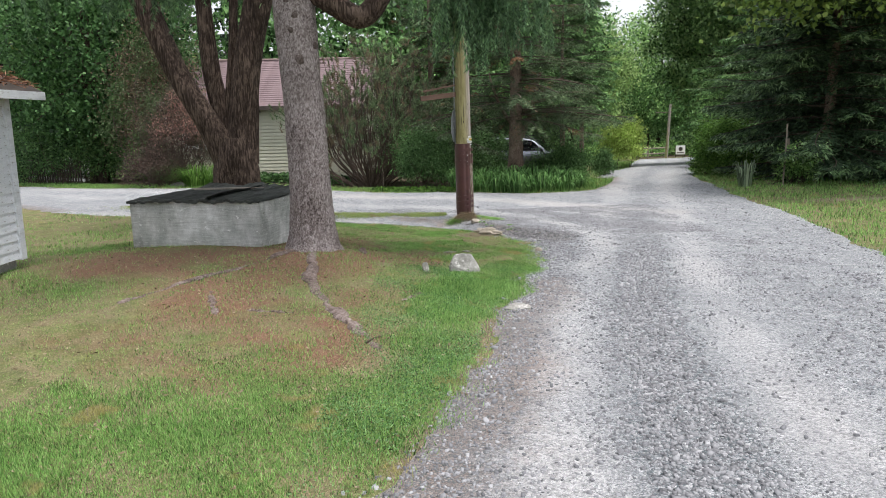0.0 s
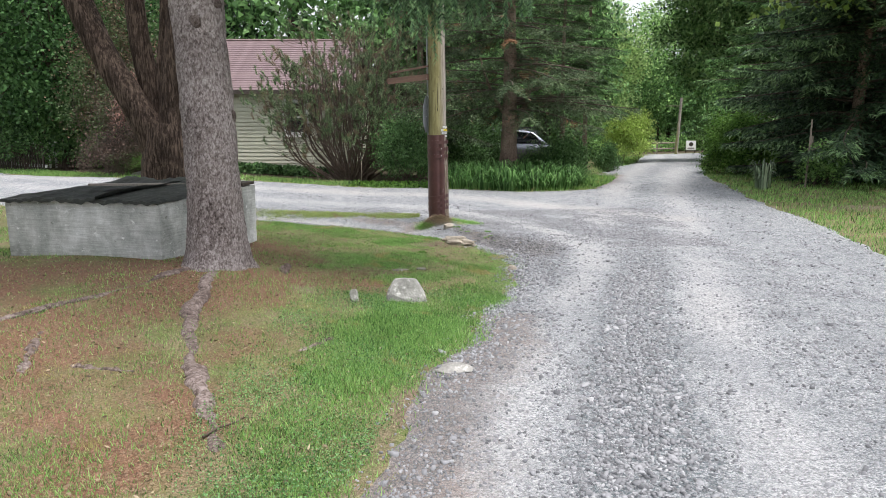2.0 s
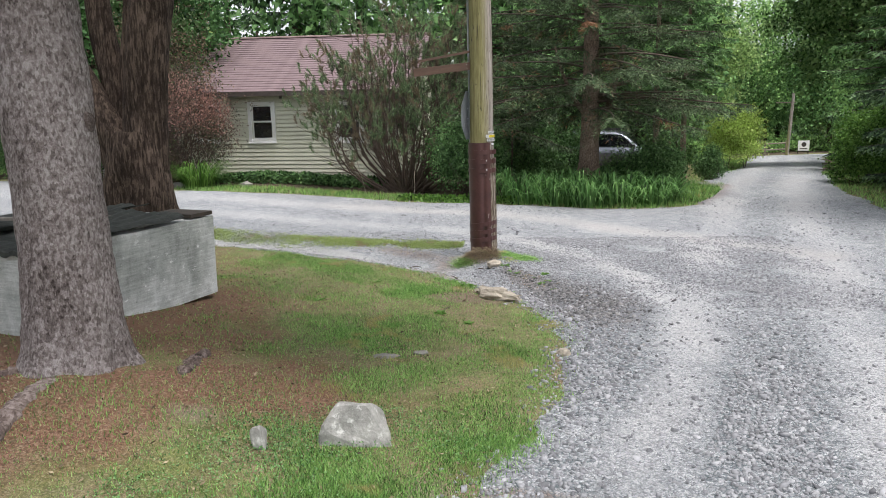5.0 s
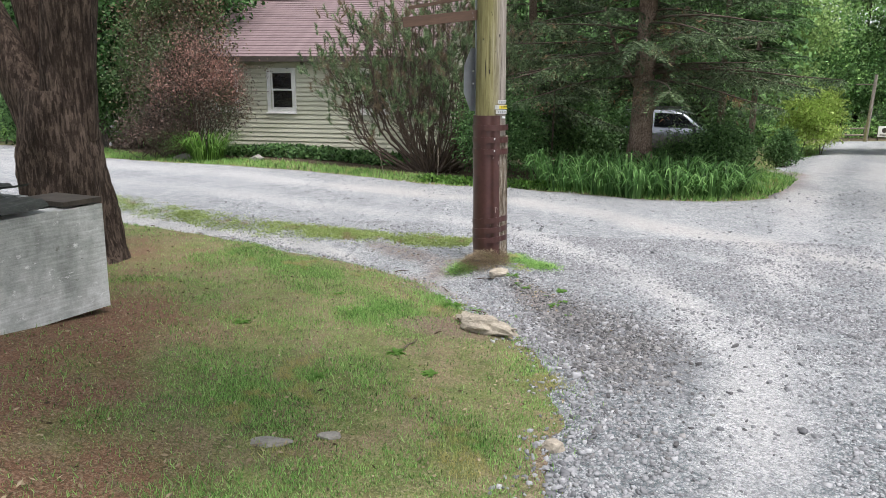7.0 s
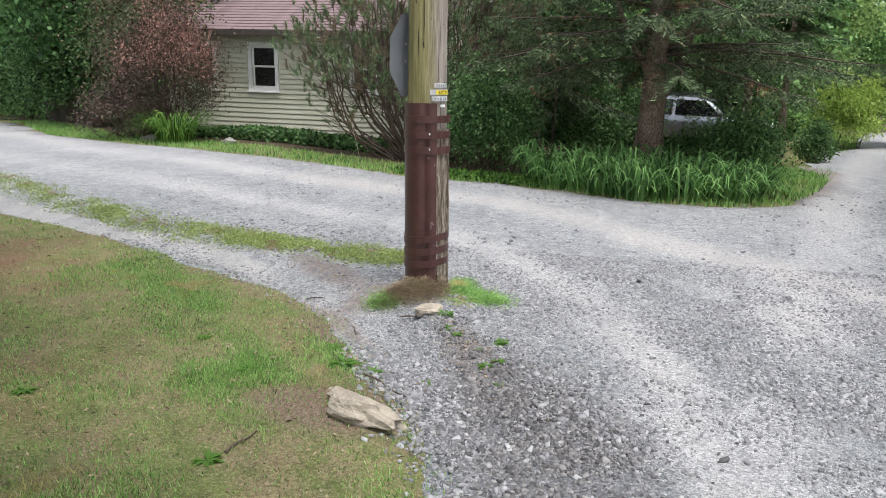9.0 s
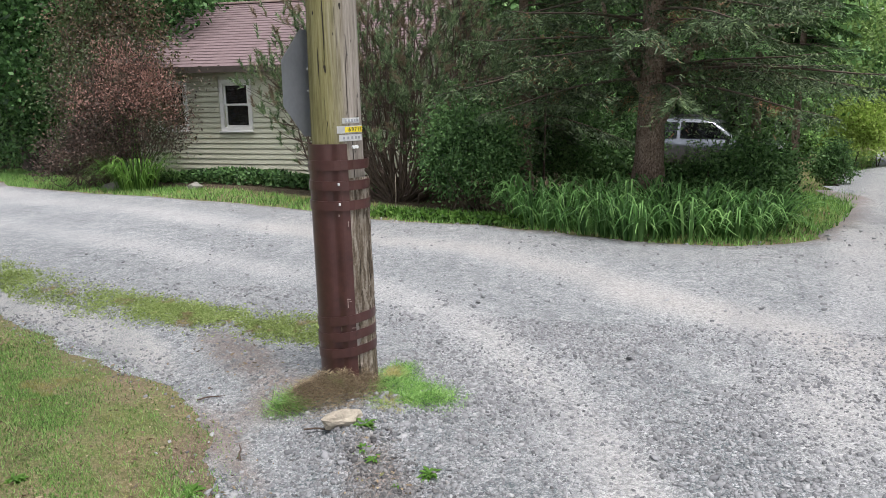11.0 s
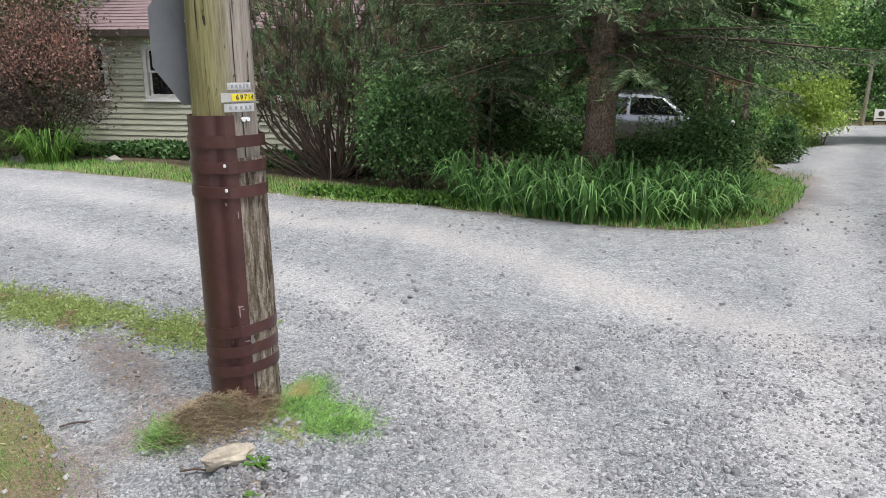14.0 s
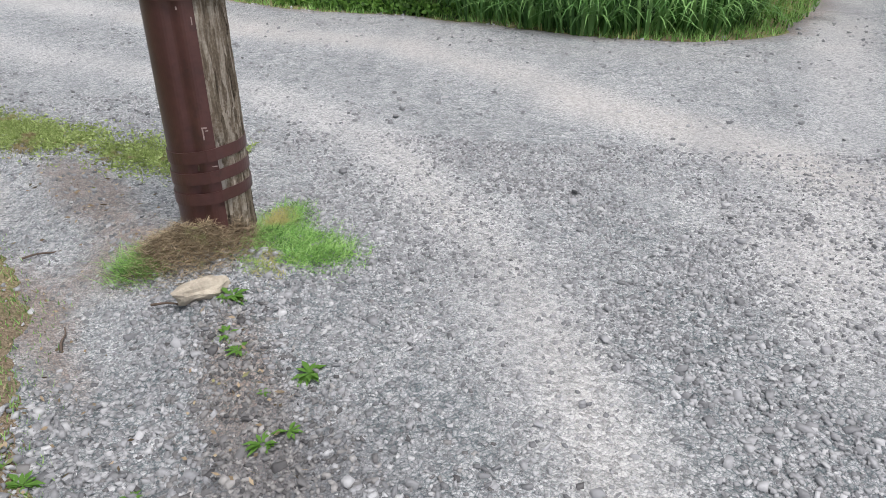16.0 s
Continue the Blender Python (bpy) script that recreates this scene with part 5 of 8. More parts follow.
# ---- the house across the lane ----
def house():
    Y, XL, XR, D = 25.0, -9.0, -2.5, 6.6
    z0 = -0.38
    t = thing("house", ((XL + XR) / 2, Y + D / 2, z0), "cream clapboard cottage with a red-brown shingle roof", "house")
    t.matrix_basis = Matrix.Translation((0, 0, z0))
    eave, ridge = 2.28, 4.02
    L_ = XR - XL
    cx = (XL + XR) / 2
    wins = [(-6.55, 1.53), (-8.15, 1.53), (-4.05, 1.53)]
    ww, wh = 0.60, 0.94
    # front wall cut for its windows: strips between the openings
    q = bmesh.new()
    edges = [XL] + sorted(sum([[w[0] - ww / 2, w[0] + ww / 2] for w in wins], [])) + [XR]
    for k in range(0, len(edges), 2):
        box_bm((edges[k] + edges[k + 1]) / 2, Y + 0.08, eave / 2, edges[k + 1] - edges[k], 0.16, eave, bm=q)
    for x, zc in wins:
        box_bm(x, Y + 0.08, (zc - wh / 2) / 2, ww, 0.16, zc - wh / 2, bm=q)
        box_bm(x, Y + 0.08, (zc + wh / 2 + eave) / 2, ww, 0.16, eave - zc - wh / 2, bm=q)
    front = part("front_wall", q, MAT["siding"], t)
    nb, hh = 20, eave / 20
    shared = {}
    for k in range(nb):
        zz = k * hh
        cuts = [XL - 0.01]
        for x, zc in sorted(wins):
            if zc - wh / 2 - 0.09 < zz + hh and zz < zc + wh / 2 + 0.09:
                cuts += [x - ww / 2 - 0.10, x + ww / 2 + 0.10]
        cuts.append(XR + 0.01)
        for i in range(0, len(cuts), 2):
            a, b_ = cuts[i], cuts[i + 1]
            key = (round(a, 3), round(b_, 3))
            if key not in shared:
                b = bmesh.new()
                prof = [(-0.004, 0.024), (-0.048, 0.024), (-0.034, hh), (-0.004, hh)]
                e = [[b.verts.new((s, p_[0], p_[1])) for p_ in prof] for s in (a, b_)]
                for j in range(4):
                    b.faces.new((e[0][j], e[0][(j + 1) % 4], e[1][(j + 1) % 4], e[1][j]))
                b.faces.new(e[0])
                b.faces.new(e[1][::-1])
                bmesh.ops.recalc_face_normals(b, faces=b.faces[:])
                ob = part("clapboard", b, MAT["siding"], front)
                shared[key] = ob.data
            else:
                ob = part("clapboard", shared[key], None, front)
            ob.location = (0, Y, zz)
    for x in (XL, XR):
        q = bmesh.new()
        pts = [(Y + 0.17, 0), (Y + D, 0), (Y + D, eave), (Y + D / 2, ridge - 0.1), (Y + 0.17, eave)]
        s = -0.16 if x == XR else 0.16
        e = [[q.verts.new((xx, p_[0], p_[1])) for p_ in pts] for xx in (x, x + s)]
        q.faces.new(e[0])
        q.faces.new(e[1][::-1])
        for j in range(5):
            q.faces.new((e[0][j], e[0][(j + 1) % 5], e[1][(j + 1) % 5], e[1][j]))
        bmesh.ops.recalc_face_normals(q, faces=q.faces[:])
        part("gable_wall", q, MAT["siding"], t)
        part("corner_board", box_bm(x + (0.03 if x == XR else -0.03), Y - 0.002, eave / 2, 0.09, 0.07, eave, 0.005), MAT["siding"], t)
    part("rear_wall", box_bm(cx, Y + D - 0.05, eave / 2, L_ - 0.34, 0.16, eave), MAT["siding"], t)
    for s in (1, -1):
        slope = bmesh.new()
        ye, yr = (Y - 0.38, Y + D / 2) if s == 1 else (Y + D + 0.38, Y + D / 2)
        ze = eave - 0.02
        v = [slope.verts.new(p_) for p_ in ((XL - 0.25, ye, ze), (XR + 0.25, ye, ze), (XR + 0.25, yr, ridge), (XL - 0.25, yr, ridge))]
        f = slope.faces.new(v)
        r = bmesh.ops.extrude_face_region(slope, geom=[f])
        for o in r["geom"]:
            if isinstance(o, bmesh.types.BMVert):
                o.co.z += 0.09
        bmesh.ops.recalc_face_normals(slope, faces=slope.faces[:])
        roof = part("roof", slope, MAT["dark_trim"], t)
        n = 24
        me = None
        if s == 1:
            dy, dz = (yr - ye) / n, (ridge - ze) / n
            for k in range(n):
                if me is None:
                    b = bmesh.new()
                    prof = [(-0.010, 0.0), (-0.010, 0.012), (dy + 0.01, dz + 0.004), (dy + 0.01, dz - 0.002)]
                    e = [[b.verts.new((xx, p_[0], p_[1])) for p_ in prof] for xx in (XL - 0.27, XR + 0.27)]
                    for j in range(4):
                        b.faces.new((e[0][j], e[0][(j + 1) % 4], e[1][(j + 1) % 4], e[1][j]))
                    b.faces.new(e[0])
                    b.faces.new(e[1][::-1])
                    bmesh.ops.recalc_face_normals(b, faces=b.faces[:])
                    ob = part("shingle_course", b, MAT["shingle"], roof)
                    me = ob.data
                else:
                    ob = part("shingle_course", me, None, roof)
                ob.location = (0, ye + dy * k, ze + 0.094 + dz * k)
        part("fascia", box_bm(cx, ye - s * 0.012, ze + 0.035, L_ + 0.5, 0.024, 0.13, 0.003), MAT["dark_trim"], t)
    part("ridge_cap", box_bm(cx, Y + D / 2, ridge + 0.11, L_ + 0.52, 0.22, 0.05, 0.015), MAT["ridge"], t, "pale worn ridge cap")
    for x, zc in wins:
        fr = bmesh.new()
        for sx in (-1, 1):
            box_bm(x + sx * (ww / 2 + 0.045), Y - 0.02, zc, 0.09, 0.05, wh + 0.18, 0.004, bm=fr)
        for sz in (-1, 1):
            box_bm(x, Y - 0.02, zc + sz * (wh / 2 + 0.045), ww - 0.004, 0.05, 0.09, 0.004, bm=fr)
        w = part("window", fr, MAT["white_paint"], t, "white double-hung sash window")
        part("sill", box_bm(x, Y - 0.045, zc - wh / 2 - 0.1, ww + 0.24, 0.09, 0.03, 0.004), MAT["white_paint"], w)
        for k, (za, zb, dy) in enumerate(((zc, zc + wh / 2, 0.02), (zc - wh / 2, zc + 0.03, 0.05))):
            sash = bmesh.new()
            hgt = zb - za
            for sx in (-1, 1):
                box_bm(x + sx * (ww / 2 - 0.022), Y + dy, (za + zb) / 2, 0.04, 0.028, hgt, bm=sash)
            for zz in (za + 0.02, zb - 0.02):
                box_bm(x, Y + dy + 0.001, zz, ww - 0.084, 0.026, 0.04, bm=sash)
            part("sash", sash, MAT["white_paint"], w)
            part("pane", box_bm(x, Y + dy + 0.004, (za + zb) / 2, ww - 0.08, 0.006, hgt - 0.07), MAT["glass"], w)
        part("curtain", box_bm(x, Y + 0.10, zc + wh * 0.33, ww - 0.02, 0.01, wh * 0.22), MAT["white_paint"], w, "short pale curtain behind the glass")
    part("lamp_mount", cyl_bm((-5.9, Y - 0.2, eave - 0.12), (-5.9, Y - 0.2, eave + 0.0), 0.05, 0.03), MAT["dark_trim"], t)
    return t


MAT["ridge"] = plain("pale_ridge_shingle", (0.34, 0.25, 0.23), (0.47, 0.37, 0.34), 6, 0.9)
house()


# ---- the great spruce on the lawn ----
def great_spruce(x, y):
    z0 = gz(x, y) - 0.12
    t = thing("spruce_tree", (x, y, z0), "large old spruce with grey flaky bark and drooping boughs", "tree")
    z = np.concatenate([np.linspace(0, 1.2, 22), np.linspace(1.26, 4.4, 40), np.linspace(4.7, 15, 16)])
    path = np.stack([-0.03 * z + 0.02 * np.sin(z * 1.3), 0.01 * z, z], -1)
    r = np.where(z < 4.4, 0.243 - 0.005 * z, 0.221 - 0.018 * (z - 4.4))
    lobes = np.array([[-100, 1.0], [-35, 0.55], [20, 0.8], [75, 0.4], [135, 0.6], [190, 0.9], [235, 0.8]])

    def flare(a, i):
        d = math.degrees(a)
        near = max(w * math.exp(-(((d - c + 180) % 360 - 180) / 22) ** 2) for c, w in lobes)
        return 1 + (0.08 + 0.8 * near) * math.exp(-z[i] / 0.13) + 0.06 * math.exp(-z[i] / 0.8)

    r = r * (1 + 0.03 * np.sin(z * 2.3 + 0.6) + 0.02 * np.sin(z * 5.1))
    V, F = tube(path, r, 56, 0.016, 4, flare)
    rs = np.random.RandomState(1)
    # flaky plates and old branch scars
    for k in range(len(V)):
        v = Vector(V[k])
        d = 0.007 * noise.noise(Vector((v.x * 14, v.y * 14, v.z * 6))) + 0.006 * noise.noise(Vector((v.x * 38, v.y * 38, v.z * 22)))
        c = path[k // 56]
        o = V[k] - c
        V[k] = c + o * (1 + d / max(np.linalg.norm(o), 0.05) * 1.6)
    part("trunk", smooth(mesh_np("trunk", V, F)), MAT["bark_spruce"], t, "grey flaky bark with old branch scars")
    for zz, deg, rr in ((2.28, -78, 0.05), (2.62, -95, 0.03), (2.8, -80, 0.035), (2.95, -100, 0.03), (2.5, -20, 0.045), (3.1, -70, 0.035), (1.5, 5, 0.05), (3.35, -88, 0.03)):
        i = int(np.argmin(abs(z - zz)))
        a = radians(deg)
        c = path[i] + np.array([math.cos(a), math.sin(a), 0]) * (r[i] - 0.01)
        d = np.array([math.cos(a), math.sin(a), 0.1])
        p = np.array([c - 0.02 * d, c + 0.012 * d, c + 0.022 * d, c + 0.016 * d, c - 0.01 * d])
        part("branch_scar", smooth(mesh_np("branch_scar", *tube(p, [rr * 1.2, rr * 1.05, rr * 0.75, rr * 0.5, rr * 0.3], 12, 0.12, int(zz * 9)))), MAT["scar"], t, "dark healed branch scar")
    # the big bough that dips and turns up
    B = curve_pts([(0.05, 0.0, 3.15), (0.34, -0.02, 2.95), (0.62, -0.03, 2.78), (0.80, -0.03, 2.86), (0.98, -0.04, 3.15), (1.12, -0.04, 3.6), (1.25, 0, 4.6), (1.4, 0, 6.5)], 40)
    part("bough", smooth(mesh_np("bough", *tube(B, np.concatenate([np.linspace(0.15, 0.115, 20), np.linspace(0.115, 0.06, 20)]), 18, 0.05, 9))), MAT["bark_dark"], t, "thick upturned bough")
    wood, nd, outlying = spruce_np(21, 14.0, 4.9, 3.8, 90, 26000, droop=0.24, rise=0.05, hang=0.6, L=0.16, W=0.022, spread=0.4)
    tagged(part("branchwork", smooth(mesh_np("branchwork", *wood)), MAT["bark_brown"], t), kind="stuff")
    part("needles", mesh_np("needles", *nd), MAT["spruce"], t)
    part("outer_sprays", mesh_np("outer_sprays", *outlying), MAT["spruce"], t)
    # weeping sprays low on the side toward the lane
    rs = np.random.RandomState(5)
    W_, N_ = [], []
    tips = [((1.2, 0.3, 4.1), (1.9, 0.4, 3.75), (2.5, 0.4, 2.95)), ((1.2, 0.4, 4.2), (2.2, 0.6, 3.8), (2.95, 0.7, 2.95)), ((1.2, 0.5, 4.0), (1.6, 0.7, 3.7), (2.0, 0.8, 3.1)),
            ((1.2, 0.3, 4.3), (1.9, 0.3, 3.9), (2.3, 0.3, 2.85)), ((1.3, 0.3, 4.4), (2.4, 0.3, 4.1), (3.3, 0.4, 3.3)), ((1.2, 0.5, 4.2), (1.7, 0.8, 4.0), (2.7, 1.1, 3.0)), ((1.2, 0.4, 4.2), (1.9, 0.2, 4.0), (2.65, 0.0, 3.2)),
            ((-0.5, 0.4, 3.9), (-1.8, 0.9, 3.9), (-3.0, 1.4, 3.3)), ((-0.5, 0.5, 4.2), (-1.5, 1.8, 4.2), (-2.4, 2.8, 3.5)), ((-0.6, 0.2, 4.3), (-2.6, 0.2, 4.0), (-4.2, 0.0, 3.2)), ((-0.5, 0.3, 4.1), (-2.2, 0.6, 3.9), (-3.6, 0.8, 3.2)),
            ((0.2, 0.6, 3.9), (0.8, 1.9, 3.9), (1.3, 3.0, 3.5)), ((1.1, -0.1, 4.2), (2.1, -0.4, 4.4), (3.2, -0.5, 4.0)), ((-0.5, 0.3, 4.3), (-3.0, 1.0, 4.3), (-4.8, 1.6, 3.5)), ((-0.4, 0.4, 4.3), (-1.6, 1.0, 4.2), (-2.2, 1.6, 3.6))]
    tips += [((1.2, 0.3, 4.0), (1.7, 0.3, 3.5), (1.95, 0.25, 2.72)), ((1.2, 0.4, 4.1), (1.8, 0.4, 3.6), (2.15, 0.35, 2.80)), ((1.2, 0.2, 4.0), (1.6, 0.1, 3.5), (1.75, 0.05, 2.90)), ((1.3, 0.3, 4.2), (2.1, 0.2, 3.7), (2.45, 0.1, 2.95)), ((1.2, 0.5, 4.0), (2.0, 0.6, 3.5), (2.3, 0.6, 2.80))]
    for k, keys in enumerate(tips):
        C = curve_pts(keys, 16)
        W_.append(tube(C, np.linspace(0.035, 0.008, 16), 6, seed=k))
        n_str, n_per = 46, 150
        n = n_str * n_per
        strand = np.repeat(np.arange(n_str), n_per)
        s0 = (0.12 + 0.88 * rs.rand(n_str))
        s = s0[strand]
        i = np.minimum((s * 15).astype(int), 14)
        base = C[i] + (C[i + 1] - C[i]) * ((s * 15) - i)[:, None]
        ph = (rs.rand(n_str) * 6.28)[strand]
        drop = rs.rand(n)
        ln = (0.28 + 0.5 * rs.rand(n_str))[strand]
        out_ = (0.10 + 0.22 * rs.rand(n_str))[strand]
        P = base + np.stack([np.cos(ph), np.sin(ph), np.zeros(n)], -1) * (out_ * drop ** 0.6)[:, None]
        P[:, 2] -= ln * drop ** 1.3
        spin = rs.rand(n) * 6.28
        Dd = np.stack([np.cos(spin), np.sin(spin), -1.1 * np.ones(n)], -1) + 0.25 * rs.normal(size=(n, 3))
        N_.append(needles_np(P, Dd, 0.055 * (0.6 + 0.8 * rs.rand(n)), 0.011, rs))
    tagged(part("weeping_branchwork", smooth(mesh_np("weeping_branchwork", *join_np(W_))), MAT["bark_brown"], t), kind="stuff")
    part("weeping_sprays", mesh_np("weeping_sprays", *join_np(N_)), MAT["spruce"], t, "dark green hanging spruce sprays")


great_spruce(-1.53, 8.78)


def surface_root(keys, r0, seed):
    """A root that surfaces and dives along the lawn, flattened and broken-barked."""
    n = 90
    P = curve_pts([(x, y, 0) for x, y in keys], n)
    rs = np.random.RandomState(seed)
    k = np.arange(n)
    P[:, 0] += 0.012 * np.sin(k * 0.5 + seed) + 0.006 * np.sin(k * 1.3)
    r = np.linspace(r0, r0 * 0.6, n) * (1 + 0.2 * np.sin(k * 0.37 + seed) + 0.12 * rs.normal(size=n))
    P[:, 2] = ground_at(P[:, 0], P[:, 1]) - r * (0.28 + 0.42 * np.clip(np.sin(k * 0.16 + seed * 1.7), -0.3, 1)) - 0.6 * r * (k > n - 4)
    V, F = tube(P, r, 12, 0.10, seed)
    c = np.repeat(P, 12, 0)
    V[:, 2] = c[:, 2] + (V[:, 2] - c[:, 2]) * 0.75
    t = smooth(mesh_np("surface_root", V, F))
    t.materials.append(MAT["root"])
    tagged(new("surface_root", t), "bare worn spruce root lying along the lawn", "tree root", "roots in the lawn")


surface_root([(-1.50, 8.5), (-1.42, 8.0), (-1.36, 7.48), (-1.21, 7.05), (-1.02, 6.48), (-0.86, 6.15), (-0.71, 5.82), (-0.58, 5.5), (-0.42, 5.2)], 0.078, 1)
surface_root([(-1.72, 6.36), (-1.5, 6.32), (-1.28, 6.28)], 0.028, 5)
surface_root([(-0.22, 7.08), (-0.29, 6.93), (-0.36, 6.76)], 0.026, 6)
surface_root([(-1.02, 9.3), (-0.97, 9.05), (-0.92, 8.85)], 0.05, 7)
surface_root([(-1.72, 8.55), (-1.95, 8.2), (-2.4, 7.5), (-2.75, 6.9), (-2.95, 6.5)], 0.05, 2)
surface_root([(-2.2, 6.9), (-2.05, 6.45), (-1.95, 6.2)], 0.035, 4)


# ---- many-stemmed old tree behind the box ----
def split_tree(x, y):
    z0 = gz(x, y) - 0.1
    t = thing("arborvitae_tree", (x, y, z0), "old dark tree forked into several heavy stems", "tree")
    g = lambda *k: [(a, b, c - z0) for a, b, c in k]
    stems = [
        ([(-0.03, 0, 0), (-0.03, 0, 0.6), (-0.08, 0, 1.2), (-0.05, 0, 1.75)], [0.45, 0.385, 0.385, 0.33]),
        ([(-0.1, 0, 1.1), (-0.42, 0, 1.85), (-0.95, 0.05, 2.75), (-1.45, 0.1, 3.9), (-1.85, 0.1, 5.2), (-2.3, 0.2, 8)], [0.26, 0.225, 0.20, 0.20, 0.19, 0.1]),
        ([(-0.12, 0.1, 1.5), (-0.30, 0.15, 2.2), (-0.45, 0.15, 3.1), (-0.55, 0.2, 4.8), (-0.7, 0.3, 8)], [0.16, 0.15, 0.145, 0.14, 0.08]),
        ([(0.06, 0, 1.3), (0.12, 0, 2.2), (0.28, 0, 3.2), (0.62, 0, 4.5), (0.95, 0, 6), (1.2, 0, 9)], [0.25, 0.255, 0.25, 0.235, 0.2, 0.1]),
        ([(-0.2, 0.12, 2.0), (-0.1, 0.12, 2.75), (0.0, 0.12, 3.6), (0.1, 0.15, 5.2)], [0.09, 0.085, 0.08, 0.05]),
        ([(0.25, -0.05, 0), (0.26, -0.12, 0.6), (0.22, -0.16, 1.2), (0.10, -0.14, 1.9), (0.12, -0.08, 2.4)], [0.17, 0.13, 0.13, 0.12, 0.05]),
    ]
    for k, (keys, rad) in enumerate(stems):
        n = 34
        P = curve_pts(keys, n)
        R = np.interp(np.linspace(0, len(rad) - 1, n), np.arange(len(rad)), rad)
        if k == 0:
            R = R * (1 + 0.35 * np.exp(-P[:, 2] / 0.18))
        part("stem", smooth(mesh_np("stem", *tube(P, R, 36, 0.075, 30 + k))), MAT["bark_dark"], t)
    tips = dome(31, 260, (-0.6, 0.3, 6.4), (3.4, 2.8, 2.6), -0.75, 0.3)
    part("crown", mesh_np("crown", *clumps_np(31, tips, 110, (0.26, 0.26, 0.34), 0.075, 0.013, 1.2)), MAT["spruce"], t)
    part("limb", smooth(mesh_np("limb", *limbs_np(4, (-0.5, 0.1, 4.2), tips[:16], 0.06))), MAT["bark_dark"], t)


split_tree(-3.53, 13.2)


# ---- stones ----
def stone(name, x, y, size, label, seed, mat="boulder", sink=0.3, turn=0.0, detail=3, category="rock", rough=0.22):
    b = rock_np(np.random.RandomState(seed), size, detail, rough)
    me = bpy.data.meshes.new(name)
    b.to_mesh(me)
    b.free()
    me.materials.append(MAT[mat])
    ob = new(name, me)
    ob.matrix_basis = pose(x, y, gz(x, y) + size[2] * (1 - sink) * 0.8, 0, 0, turn)
    return tagged(ob, label, category)


def angular_boulder(x, y):
    """A block with a few broad broken faces and softened arrises."""
    b = bmesh.new()
    for c in ((-0.19, -0.12, -0.1), (0.21, -0.10, -0.1), (0.2, 0.14, -0.1), (-0.17, 0.15, -0.1), (-0.18, -0.10, 0.06), (0.20, -0.07, 0.03),
              (-0.10, -0.04, 0.19), (0.07, -0.03, 0.19), (0.15, 0.08, 0.12), (-0.11, 0.10, 0.165)):
        b.verts.new(c)
    bmesh.ops.convex_hull(b, input=b.verts[:])
    bmesh.ops.bevel(b, geom=b.edges[:], offset=0.012, segments=1, affect="EDGES")
    bmesh.ops.triangulate(b, faces=b.faces[:])
    bmesh.ops.subdivide_edges(b, edges=[e for e in b.edges if e.calc_length() > 0.07], cuts=2, use_grid_fill=True)
    for v in b.verts:
        v.co += v.co.normalized() * (0.016 * noise.noise(v.co * 9) + 0.007 * noise.noise(v.co * 30))
        v.co *= 0.93
    me = bpy.data.meshes.new("boulder")
    b.to_mesh(me)
    b.free()
    me.materials.append(MAT["boulder"])
    ob = new("boulder", me)
    ob.matrix_basis = pose(x, y, gz(x, y) + 0.03, 0, 0, 8)
    tagged(ob, "pale grey angular boulder on the grass", "rock")


angular_boulder(0.255, 8.36)
stone("cobble", -0.17, 8.14, (0.05, 0.05, 0.075), "small upright grey stone in the grass", 12, sink=0.35)
stone("flat_stone", 0.68, 6.40, (0.14, 0.085, 0.03), "flat pale stone at the lane's edge", 13, sink=0.55)
stone("buried_slab", 0.80, 11.75, (0.31, 0.095, 0.075), "long weathered pale slab half buried in the lawn's tip", 14, "tan_stone", 0.7, -22, rough=0.6, detail=4)
stone("flat_stone", 0.11, 9.77, (0.10, 0.05, 0.02), "flat pale stone flush with the lawn", 26, "field_stone", sink=0.8, turn=20)
stone("flat_stone", 0.33, 9.92, (0.07, 0.04, 0.018), "flat pale stone flush with the lawn", 27, "field_stone", sink=0.8, turn=10)
stone("tan_rock", 0.645, 13.475, (0.13, 0.062, 0.055), "long tan rock at the foot of the utility pole", 24, "tan_stone", 0.3, 53, rough=0.35)
stone("edge_stone", -7.9, 22.5, (0.28, 0.16, 0.10), "long grey stone on the grass verge", 17, "field_stone", 0.5)
stone("edge_stone", -6.1, 22.5, (0.2, 0.13, 0.11), "rounded grey stone on the grass verge", 18, "field_stone", 0.4)
stone("cobble", 1.36, 10.1, (0.05, 0.04, 0.035), "reddish stone beside the gravel", 19, "tan_stone", 0.3)

